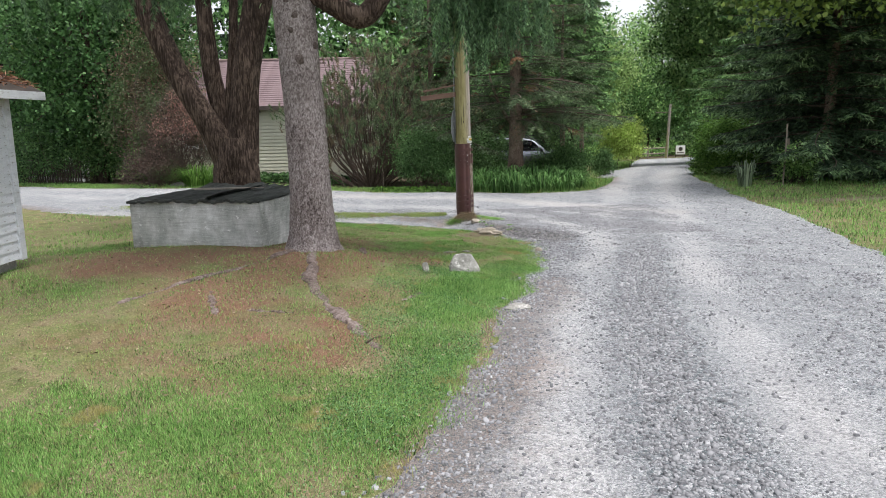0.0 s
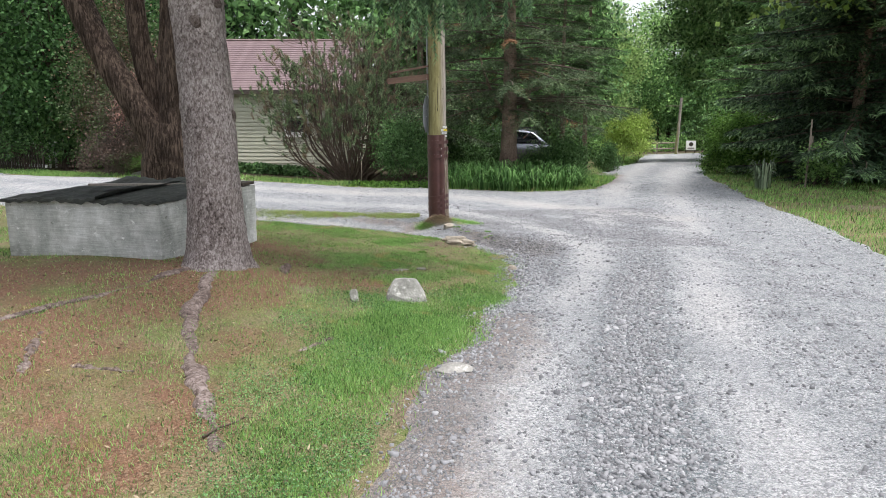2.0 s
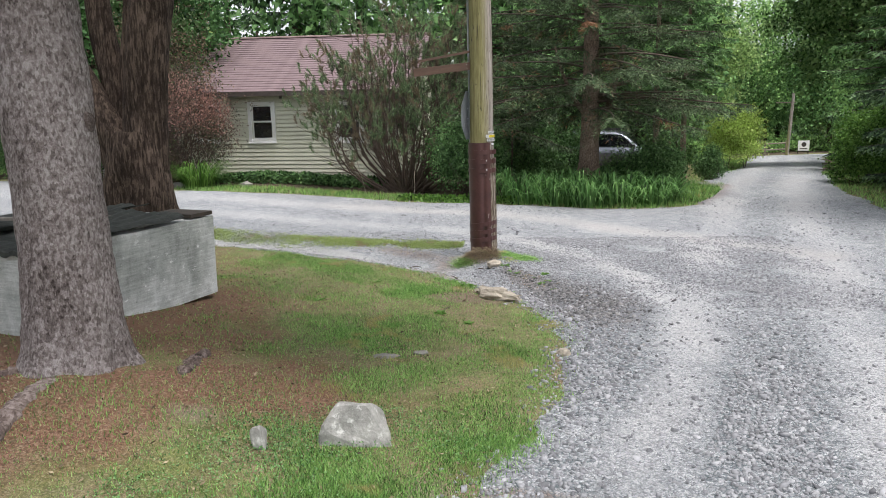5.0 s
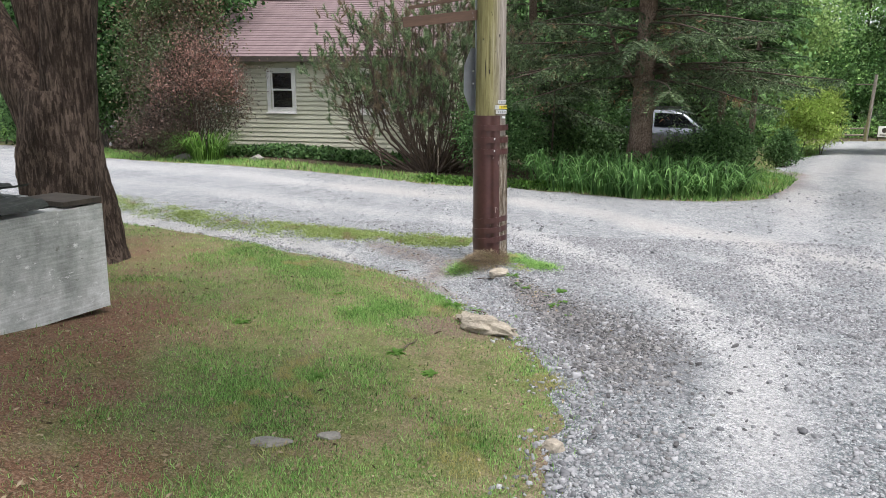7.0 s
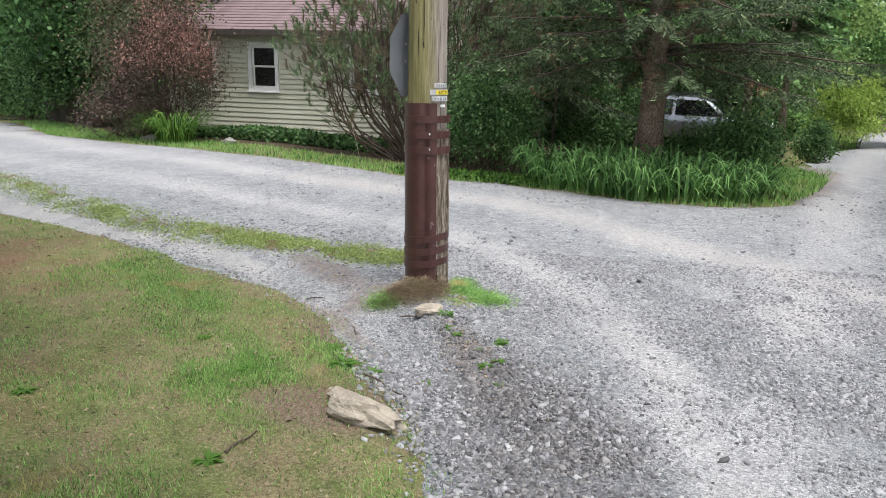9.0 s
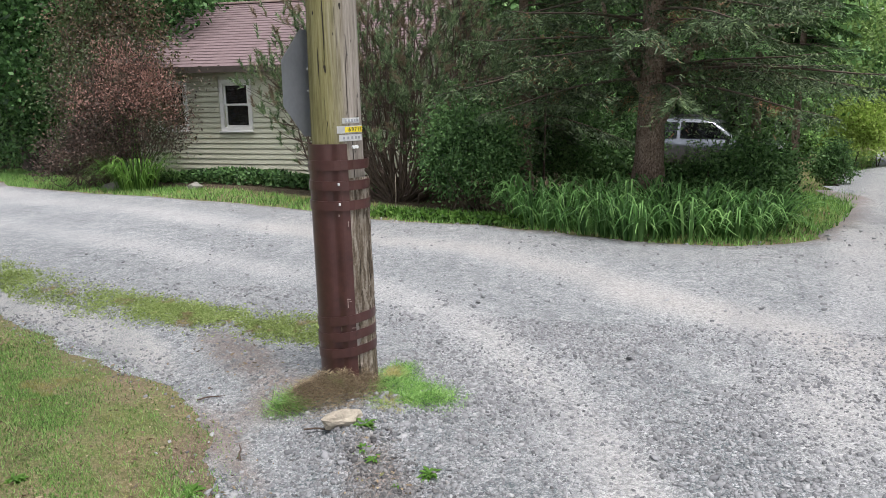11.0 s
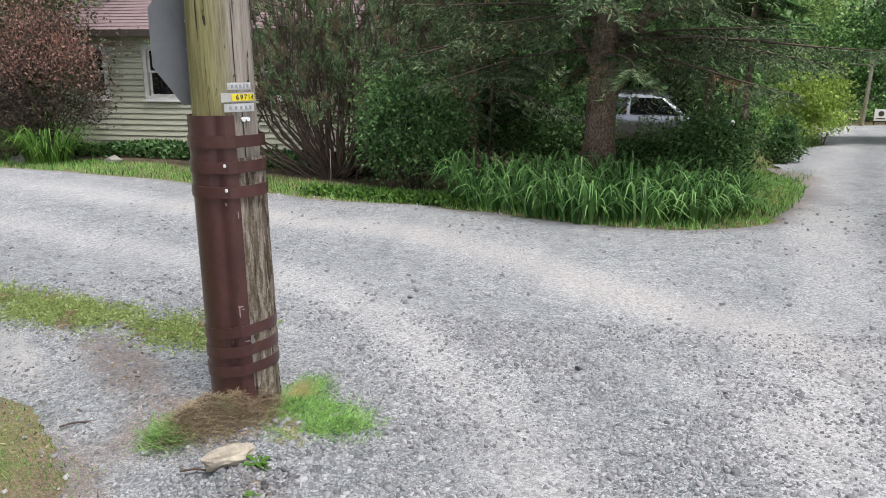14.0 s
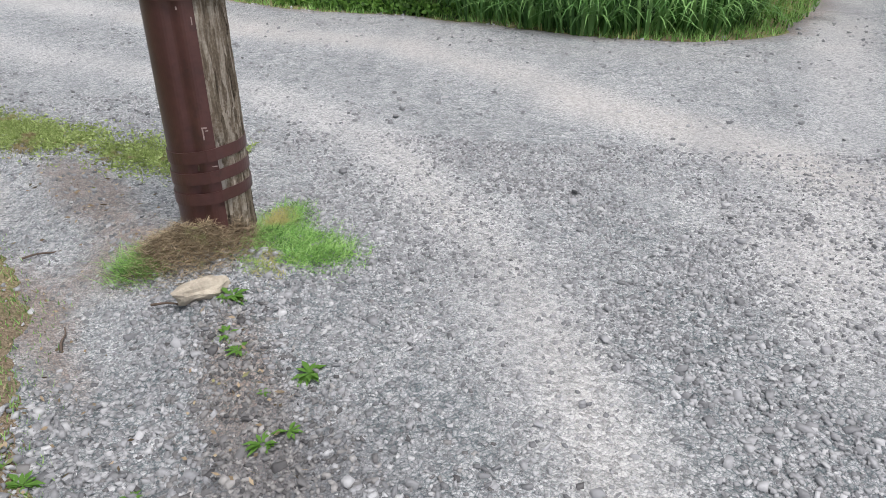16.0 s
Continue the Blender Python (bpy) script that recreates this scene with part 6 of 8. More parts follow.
# ---- planting before the house and along the lane ----
def twiggy_pine(x, y):
    """A broad mugo pine: bare leaning stems that fork, each shoot ending in an upright brush of needles."""
    rs = np.random.RandomState(41)
    stems, base, way, reach = [], [], [], []
    for k in range(100):
        a, q = rs.rand() * 2 * np.pi, rs.rand() ** 0.55
        high = 4.25 * (1 - 0.40 * q ** 2) * (0.62 + 0.42 * rs.rand()) * (1 + 0.12 * math.sin(3 * a + 1.0))
        e = np.array([math.cos(a) * 2.35 * q, math.sin(a) * 1.2 * q, high])
        f = np.array([0.8 * q * math.cos(a) * rs.rand(), 0.45 * q * math.sin(a), 0])
        m = f + (e - f) * 0.5 + np.array([math.cos(a) * 0.35, math.sin(a) * 0.18, -0.30])
        P = curve_pts([f, m, e], 10)
        P[1:] += rs.normal(size=(9, 3)) * 0.035
        stems.append(tube(P, np.linspace(0.024, 0.007, 10), 5, seed=k))
        for j in range(13):
            i = 4 + rs.randint(6)
            out = np.array([math.cos(a), math.sin(a), 0]) * 0.25 + rs.normal(size=3) * np.array([0.28, 0.28, 0.08])
            tw = P[i] + out + [0, 0, 0.16 + 0.22 * rs.rand()]
            C = curve_pts([P[i], (P[i] + tw) / 2 + [0, 0, -0.06], tw], 4)
            stems.append(tube(C, np.linspace(0.009, 0.004, 4), 3, seed=j))
            if i > 5 or rs.rand() < 0.45:
                for _ in range(1 + rs.randint(2)):
                    base.append(tw + rs.normal(size=3) * 0.04)
                    way.append(np.array([0.35 * out[0], 0.35 * out[1], 0.55]) + rs.normal(size=3) * 0.16)
                    reach.append(0.13 + 0.17 * rs.rand())
        base.append(P[-1])
        way.append(np.array([0.1 * math.cos(a), 0.1 * math.sin(a), 0.6]) + rs.normal(size=3) * 0.1)
        reach.append(0.2 + 0.15 * rs.rand())
    B, W_, R_ = np.array(base), unit(np.array(way)), np.array(reach)
    per = 54
    n = len(B) * per
    i = np.repeat(np.arange(len(B)), per)
    P = B[i] + W_[i] * (R_[i] * rs.rand(n))[:, None]
    spin = rs.normal(size=(n, 3))
    nd = needles_np(P, W_[i] * 0.75 + unit(spin) * 0.7, 0.08 * (0.7 + 0.6 * rs.rand(n)), 0.013, rs)
    plant("mugo_pine", (x, y, gz(x, y) - 0.05), "broad old mugo pine with many bare leaning stems", "shrub", join_np(stems), nd, MAT["pine"], MAT["twig"], stem_name="branchwork", leaf_name="needles")


twiggy_pine(-2.1, 22.85)


def shrub(name, x, y, label, seed, radii, n_clump, per, sigma, L, W, mat, low=-0.35, n_stem=22, lift=0.55, down=0.2, category="shrub", group=""):
    C = dome(seed, n_clump, (0, 0, radii[2] * lift), (radii[0], radii[1], radii[2] * 0.62), low, 0.35)
    rs = np.random.RandomState(seed)
    up = C[C[:, 2] > radii[2] * 0.55]
    if len(up):
        sh = up[rs.choice(len(up), max(4, n_clump // 5))]
        C = np.concatenate([C, sh + np.stack([0.12 * rs.normal(size=len(sh)) * radii[0], 0.12 * rs.normal(size=len(sh)) * radii[1], 0.28 * radii[2] * rs.rand(len(sh))], -1)])
    C[:, 2] = np.maximum(C[:, 2], 0.08)
    st = join_np([limbs_np(seed + k, (0.25 * radii[0] * rs.normal(), 0.25 * radii[1] * rs.normal(), 0), C[rs.choice(len(C), 2)], 0.016, 6, 4, -0.05) for k in range(n_stem // 2)])
    return plant(name, (x, y, gz(x, y) - 0.03), label, category, st, clumps_np(seed, C, per, sigma, L, W, down), mat, MAT["twig"], group, stem_name="branchwork", leaf_name="leaves")


red_bush = shrub("barberry_shrub", -7.95, 23.1, "red and purple barberry with browning twig tips", 51, (1.35, 0.9, 2.7), 300, 42, (0.16, 0.15, 0.15), 0.055, 0.03, MAT["barberry_dark"], n_stem=40, lift=0.45)
tips = dome(151, 120, (0.45, -0.40, 1.6), (1.0, 0.75, 1.05), -0.1, 0.6, 0.7)
part("red_foliage", mesh_np("red_foliage", *clumps_np(151, tips, 46, (0.10, 0.10, 0.20), 0.06, 0.024, -0.6)), MAT["barberry"], red_bush, "rusty red upright leaf tips")
shrub("browning_shrub", -9.0, 24.0, "tall browning shrub behind the barberry", 52, (1.5, 0.7, 4.3), 330, 40, (0.2, 0.15, 0.24), 0.075, 0.04, MAT["browning"], n_stem=40, lift=0.5)
shrub("yew_shrub", -8.6, 22.6, "low dark purple-green shrub before the barberry", 53, (1.0, 0.55, 1.0), 150, 60, (0.12, 0.12, 0.1), 0.05, 0.025, MAT["barberry_dark"])
shrub("green_shrub", -0.45, 21.5, "upright dark green leafy shrub at the road's edge", 54, (0.75, 0.65, 1.55), 330, 50, (0.15, 0.15, 0.17), 0.06, 0.03, MAT["bush_dark"], lift=0.5)
shrub("green_shrub", 3.75, 21.6, "spreading bluish green shrub behind the daylilies", 55, (0.48, 0.48, 0.95), 240, 50, (0.12, 0.12, 0.10), 0.06, 0.03, MAT["bush_dark"], lift=0.5)
shrub("green_shrub", 3.1, 22.6, "loose dark shrub under the spruce", 56, (0.6, 0.5, 0.75), 90, 46, (0.12, 0.12, 0.1), 0.06, 0.03, MAT["bush_dark"])
shrub("hedge_shrub", 0.3, 26.2, "dark hedge standing in the spruce's shade", 57, (1.9, 0.6, 1.3), 260, 46, (0.18, 0.15, 0.14), 0.08, 0.045, MAT["bush_dark"], low=-0.6)
shrub("hedge_shrub", 1.75, 27.0, "dark hedge standing in the spruce's shade", 66, (0.85, 0.5, 1.5), 150, 46, (0.16, 0.15, 0.14), 0.08, 0.045, MAT["bush_dark"], low=-0.6)
shrub("round_shrub", 6.35, 28.6, "small dark clipped round shrub by the lane", 58, (0.40, 0.40, 0.72), 110, 46, (0.08, 0.08, 0.08), 0.06, 0.035, MAT["bush_dark"], low=-0.6)
shrub("golden_shrub", 8.75, 35.8, "bright yellow-green shrub beside the far lane", 59, (1.0, 1.4, 2.0), 300, 40, (0.12, 0.12, 0.10), 0.09, 0.06, MAT["bush_yellow"], low=-0.6, n_stem=8, down=-0.5)
shrub("burning_bush", 9.3, 24.4, "dense bright green rounded bush by the lane", 60, (0.85, 1.0, 1.5), 420, 52, (0.12, 0.12, 0.12), 0.07, 0.038, MAT["bush_bright"], low=-0.6, lift=0.5)
shrub("green_shrub", 10.8, 27.5, "leafy green bush along the lane", 61, (0.9, 1.1, 1.2), 160, 48, (0.2, 0.2, 0.18), 0.10, 0.055, MAT["bush_bright"], low=-0.6)
shrub("lane_shrub", 15.6, 38.0, "loose green bush where the lane turns", 62, (1.5, 1.8, 1.9), 160, 46, (0.2, 0.2, 0.2), 0.12, 0.06, MAT["wood_edge"], low=-0.6)
shrub("dark_hedge", -13.2, 26.9, "dark leafy thicket behind the lane's verge", 63, (2.2, 0.9, 2.3), 260, 48, (0.22, 0.2, 0.2), 0.11, 0.06, MAT["bush_dark"], low=-0.6)
shrub("dark_hedge", -16.8, 29.2, "dark leafy thicket behind the lane's verge", 64, (2.2, 0.9, 2.1), 240, 48, (0.22, 0.2, 0.2), 0.11, 0.06, MAT["bush_dark"], low=-0.6)


def strap_clump(name, x, y, label, seed, n, rx_, ry_, H, W, reach, mat, category="plant", group=""):
    rs = np.random.RandomState(seed)
    a, q = rs.rand(n) * 2 * np.pi, rs.rand(n) ** 0.5
    z0 = gz(x, y)
    rts = np.stack([np.cos(a) * q * rx_, np.sin(a) * q * ry_, np.zeros(n)], -1)
    rts[:, 2] = ground_at(x + rts[:, 0], y + rts[:, 1]) - z0 - 0.01
    t = thing(name, (x, y, z0), label, category, group)
    part("leaves", mesh_np("leaves", *arching_np(seed, rts, H, W, reach)), mat, t)
    return t


for k, (x, y, n, rr, hh) in enumerate([(0.95, 20.15, 170, 0.45, 0.72), (1.55, 19.85, 200, 0.5, 0.68), (2.15, 19.55, 210, 0.5, 0.66), (2.75, 19.5, 210, 0.5, 0.66), (3.3, 19.65, 200, 0.48, 0.6), (3.6, 20.1, 170, 0.38, 0.6),
                                       (1.35, 20.6, 160, 0.5, 0.8), (2.0, 20.35, 190, 0.5, 0.8), (2.65, 20.3, 190, 0.5, 0.78), (3.3, 20.4, 170, 0.5, 0.7), (0.6, 20.55, 110, 0.35, 0.85)]):
    strap_clump("daylily_clump", x, y, "clump of long arching green daylily leaves", 70 + k, int(n * 0.75), rr, rr * 0.8, hh * 1.0, 0.032, 0.62, MAT["lily"], group="daylily bed by the lane")
strap_clump("daylily_clump", -7.3, 22.4, "bright green daylily clump below the barberry", 90, 280, 0.42, 0.35, 0.80, 0.026, 0.75, MAT["bush_bright"])
strap_clump("yucca", 7.75, 18.7, "spiky grey-green yucca on the verge", 91, 70, 0.16, 0.16, 0.78, 0.035, 0.22, MAT["yucca"])
shrub("verge_bush", 9.3, 19.2, "low leafy bush at the foot of the stakes", 65, (0.5, 0.4, 0.75), 60, 40, (0.12, 0.12, 0.1), 0.08, 0.045, MAT["wood_edge"])


def stake(x, y, h, r, label, mat, tilt=2.0):
    t = new("garden_stake", smooth(mesh_np("garden_stake", *tube([(0, 0, -0.1), (0.01, 0, h * 0.5), (0, 0, h), (0, 0, h + 0.004)], [r, r, r * 0.9, 0.001], 8, 0.03, 3))))
    t.data.materials.append(MAT[mat])
    t.matrix_basis = pose(x, y, gz(x, y), 0, tilt, 0)
    tagged(t, label, "stake")


stake(8.85, 19.0, 1.55, 0.022, "thin weathered wooden stake in the verge", "rail_wood", 1)
stake(9.25, 19.6, 1.15, 0.03, "short wooden stake in the verge", "rail_wood", -2)
stake(-1.62, 21.15, 0.62, 0.007, "thin pale stake at the shrub's edge", "rail_wood", 1)
stake(-2.72, 21.2, 0.85, 0.006, "leaning pale stick among the pine stems", "rail_wood", -14)
stake(0.45, 23.2, 1.9, 0.02, "bare upright stem in the shade", "twig", 1)

road_spruce = conifer("spruce_tree", 2.2, 21.6, "tall spruce with a bare brown trunk and rusty inner boughs", 101, 11.5, 1.9, 3.1, 150, 105000, 0.225, MAT["spruce_rust"], MAT["bark_brown"], droop=0.22, rise=0.14, hang=0.45, L=0.075, W=0.017, spread=0.85)
conifer("spruce_tree", -0.2, 25.2, "dark spruce crowding behind the road-side shrubs", 102, 10.5, 1.3, 2.4, 80, 34000, 0.14, MAT["spruce_rust"], MAT["bark_brown"], droop=0.25, L=0.13, W=0.028)
conifer("spruce_tree", 4.2, 25.3, "feathery spruce beside the parked car", 103, 8.5, 2.2, 1.9, 75, 32000, 0.1, MAT["hemlock"], MAT["bark_brown"], droop=0.2, L=0.13, W=0.028)
conifer("hemlock_tree", 5.9, 30.6, "slender hemlock beside the lane", 104, 10.5, 2.6, 1.9, 70, 24000, 0.1, MAT["hemlock"], MAT["bark_brown"], L=0.15, W=0.034)
conifer("spruce_tree", 10.9, 20.8, "broad dark spruce with boughs to the ground", 105, 13.0, 0.2, 3.4, 260, 150000, 0.16, MAT["spruce"], MAT["bark_brown"], droop=0.26, rise=0.16, hang=0.3, L=0.13, W=0.038)
conifer("spruce_tree", 13.2, 24.3, "tall dark spruce behind the verge", 106, 15.0, 0.6, 3.8, 180, 75000, 0.18, MAT["spruce"], MAT["bark_brown"], droop=0.25, L=0.17, W=0.045)
conifer("spruce_tree", 13.4, 29.6, "tall spruce beside the wooded lane", 107, 12.0, 1.6, 3.5, 120, 46000, 0.2, MAT["hemlock"], MAT["bark_brown"], droop=0.22, L=0.17, W=0.038)
conifer("spruce_tree", 17.0, 21.5, "tall dark spruce with a bare lower trunk", 108, 14.0, 1.9, 3.6, 100, 36000, 0.26, MAT["spruce"], MAT["bark_brown"], droop=0.25, L=0.16, W=0.036)


def side_limb(tree, keys, r0, seed):
    P = curve_pts(keys, 18)
    part("limb", smooth(mesh_np("limb", *tube(P, np.linspace(r0, r0 * 0.4, 18), 10, 0.06, seed))), MAT["bark_brown"], tree)


side_limb(road_spruce, [(0.08, 0, 1.35), (0.3, -0.05, 1.75), (0.5, -0.05, 2.35), (0.72, -0.05, 3.3)], 0.11, 1)
side_limb(road_spruce, [(-0.1, 0, 1.9), (-0.35, -0.1, 2.25), (-0.6, -0.15, 2.8), (-0.75, -0.2, 3.3)], 0.06, 2)
side_limb(road_spruce, [(0.1, 0, 2.45), (0.7, -0.1, 2.5), (1.3, -0.15, 2.7), (1.9, -0.2, 2.75)], 0.055, 3)

broadleaf("maple_tree", -12.4, 27.2, "full green maple beyond the side lane", 120, 9.0, (0.4, 0, 4.6), (3.6, 2.6, 3.7), 420, 80, (0.38, 0.38, 0.26), 0.14, 0.10, 0.2, MAT["maple"], MAT["bark_dark"])
broadleaf("maple_tree", -17.5, 31.5, "spreading green maple over the side lane", 121, 9.5, (0, 0, 4.9), (4.2, 3.0, 4.0), 280, 56, (0.45, 0.45, 0.35), 0.22, 0.15, 0.22, MAT["maple"], MAT["bark_dark"])
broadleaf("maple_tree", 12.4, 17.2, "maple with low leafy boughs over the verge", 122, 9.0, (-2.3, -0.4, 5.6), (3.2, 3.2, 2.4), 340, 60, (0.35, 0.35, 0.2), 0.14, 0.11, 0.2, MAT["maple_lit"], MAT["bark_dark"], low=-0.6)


# ---- parked car ----
def parked_car(x, y, turn):
    t = thing("parked_car", (x, y, gz(x, y)), "silver grey sport utility car parked among the shrubs", "car", turn=turn)
    W_, L_ = 1.82, 4.5
    side = [(-2.25, 0.42), (-2.28, 0.75), (-2.1, 0.98), (-1.2, 1.06), (-0.62, 1.52), (-0.2, 1.64), (1.2, 1.66), (1.85, 1.56), (2.2, 1.05), (2.27, 0.7), (2.22, 0.38)]
    b = bmesh.new()
    rows = []
    for w, inset in ((-1, 0.10), (-0.88, 0.0), (0.88, 0.0), (1, 0.10)):
        r = []
        for px, pz in side:
            tuck = 0.20 * max(0, (pz - 1.0)) if abs(w) > 0.5 else 0
            k = 1 - (inset / 2.3)
            r.append(b.verts.new((px * k, w * (W_ / 2) * (1 - tuck), 0.38 + (pz - 0.38) * (1 - inset * 0.4))))
        rows.append(r)
    for r0, r1 in zip(rows, rows[1:]):
        for k in range(len(side) - 1):
            b.faces.new((r0[k], r0[k + 1], r1[k + 1], r1[k]))
        b.faces.new((r0[-1], r0[0], r1[0], r1[-1]))
    b.faces.new(rows[0])
    b.faces.new(rows[-1][::-1])
    bmesh.ops.recalc_face_normals(b, faces=b.faces[:])
    bmesh.ops.bevel(b, geom=b.edges[:], offset=0.03, segments=2, affect="EDGES")
    body = part("body", b, MAT["car_paint"], t)
    smooth(body.data)

    def pane(name, pts, mat=MAT["glass"]):
        q = bmesh.new()
        f = q.faces.new([q.verts.new(p_) for p_ in pts])
        bmesh.ops.solidify(q, geom=[f], thickness=0.008)
        part(name, q, mat, t)

    pane("windscreen", [(-1.19, -0.72, 1.085), (-1.19, 0.72, 1.085), (-0.66, 0.64, 1.51), (-0.66, -0.64, 1.51)])
    pane("rear_window", [(2.17, 0.66, 1.12), (2.17, -0.66, 1.12), (1.91, -0.6, 1.52), (1.91, 0.6, 1.52)])
    for s in (-1, 1):
        pane("side_window", [(-1.0, s * 0.915, 1.10), (0.35, s * 0.915, 1.10), (0.35, s * 0.825, 1.54), (-0.5, s * 0.825, 1.52)])
        pane("side_window", [(0.45, s * 0.915, 1.10), (1.9, s * 0.905, 1.12), (1.65, s * 0.825, 1.52), (0.45, s * 0.825, 1.54)])
        part("mirror", box_bm(-0.95, s * 1.0, 1.12, 0.12, 0.16, 0.12, 0.03), MAT["car_trim"], t)
        part("headlight", box_bm(-2.2, s * 0.7, 0.82, 0.14, 0.34, 0.13, 0.03), MAT["tag_alu"], t, "clear headlight")
        part("tail_light", box_bm(2.22, s * 0.78, 0.95, 0.08, 0.2, 0.26, 0.02), MAT["red_lens"], t, "red tail light")
        for px in (-1.4, 1.4):
            wh = part("wheel", cyl_bm((px, s * 0.70, 0.34), (px, s * 0.90, 0.34), 0.34, seg=24), MAT["rubber"], t, "black tyre")
            part("rim", cyl_bm((px, s * 0.86, 0.34), (px, s * 0.912, 0.34), 0.22, seg=20), MAT["alloy"], wh, "alloy rim")
    part("bumper", box_bm(-2.27, 0, 0.52, 0.12, 1.6, 0.22, 0.04), MAT["car_trim"], t)
    part("bumper", box_bm(2.26, 0, 0.52, 0.12, 1.6, 0.22, 0.04), MAT["car_trim"], t)
    for s in (-1, 1):
        part("roof_rail", box_bm(0.5, s * 0.66, 1.70, 1.9, 0.04, 0.04, 0.01), MAT["car_trim"], t)


parked_car(3.75, 33.2, 165)


# ---- rail fence, sign and pole where the lane ends ----
def rail_fence(x0, y0, x1, y1, n):
    t = thing("rail_fence", (x0, y0, gz(x0, y0)), "grey split-rail fence closing the lane's end", "fence")
    z0 = gz(x0, y0)
    for k in range(n + 1):
        x, y = x0 + (x1 - x0) * k / n, y0 + (y1 - y0) * k / n
        z = gz(x, y) - z0
        part("post", box_bm(x - x0, y - y0, z + 0.55, 0.13, 0.13, 1.3, 0.02), MAT["rail_wood"], t)
        if k < n:
            xx, yy = x0 + (x1 - x0) * (k + 1) / n, y0 + (y1 - y0) * (k + 1) / n
            zz = gz(xx, yy) - z0
            for h in (0.45, 0.95):
                part("rail", cyl_bm((x - x0, y - y0, z + h), (xx - x0, yy - y0, zz + h + 0.04), 0.065, 0.055, 8), MAT["rail_wood"], t)


rail_fence(13.6, 66.0, 21.2, 69.5, 4)


def far_pole(x, y):
    t = thing("utility_pole", (x, y, gz(x, y) - 0.2), "distant plain wooden utility pole", "utility pole")
    part("shaft", smooth(mesh_np("shaft", *tube([(0, 0, 0), (0.12, 0, 2.6), (0.22, 0, 5.0)], [0.14, 0.125, 0.10], 14, 0.01, 1))), MAT["pole_wood"], t)
    part("crossarm", box_bm(-0.3, 0, 4.3, 1.5, 0.06, 0.07, 0.01), MAT["rail_wood"], t)


far_pole(20.5, 67.0)


def lane_sign(x, y):
    t = thing("lane_sign", (x, y, gz(x, y)), "white panel sign with a dark emblem on two posts", "sign")
    z0 = gz(x, y)
    part("panel", box_bm(0, 0, 0.72, 0.92, 0.05, 0.86, 0.01), MAT["white_paint"], t)
    part("emblem", cyl_bm((0, -0.024, 0.82), (0, -0.036, 0.82), 0.2, seg=20), MAT["dark_trim"], t)
    part("lettering_bar", box_bm(0, -0.03, 0.46, 0.62, 0.012, 0.08, 0.003), MAT["dark_trim"], t)
    for s in (-0.42, 0.42):
        part("post", box_bm(s, 0.066, 0.5, 0.08, 0.08, 1.2, 0.01), MAT["dark_wood"], t)


lane_sign(23.4, 72.0)


def picket_fence(x0, y0, x1, y1):
    z0 = gz(x0, y0)
    t = thing("picket_fence", (x0, y0, z0), "low dark picket fence with a pale rail behind the verge", "fence")
    n = 22
    for k in range(n):
        x, y = (x1 - x0) * k / n, (y1 - y0) * k / n
        part("picket", box_bm(x, y, 0.45, 0.06, 0.03, 1.0, 0.004), MAT["dark_wood"], t)
    d = Vector((x1 - x0, y1 - y0, 0))
    for h, m in ((0.25, "white_paint"), (0.7, "dark_wood")):
        b = box_bm(0, 0, 0, d.length, 0.05, 0.10, 0.004)
        b.transform(Matrix.Translation(d / 2 + Vector((0, 0.06, h))) @ Matrix.Rotation(math.atan2(d.y, d.x), 4, "Z"))
        part("rail", b, MAT[m], t)


picket_fence(-15.6, 28.2, -12.6, 26.3)


def bench(x, y):
    t = thing("garden_bench", (x, y, gz(x, y)), "pale weathered bench showing through the thicket", "bench")
    for k in range(3):
        part("seat_slat", box_bm(0, k * 0.14, 0.45, 1.6, 0.11, 0.03, 0.005), MAT["white_paint"], t)
        part("back_slat", box_bm(0, 0.42 + k * 0.02, 0.6 + k * 0.14, 1.6, 0.03, 0.10, 0.005), MAT["white_paint"], t)
    for s in (-0.7, 0.7):
        part("leg", box_bm(s, 0.0, 0.22, 0.06, 0.06, 0.44, 0.004), MAT["white_paint"], t)
        part("leg", box_bm(s, 0.4, 0.45, 0.06, 0.06, 0.9, 0.004), MAT["white_paint"], t)


bench(-14.4, 28.6)



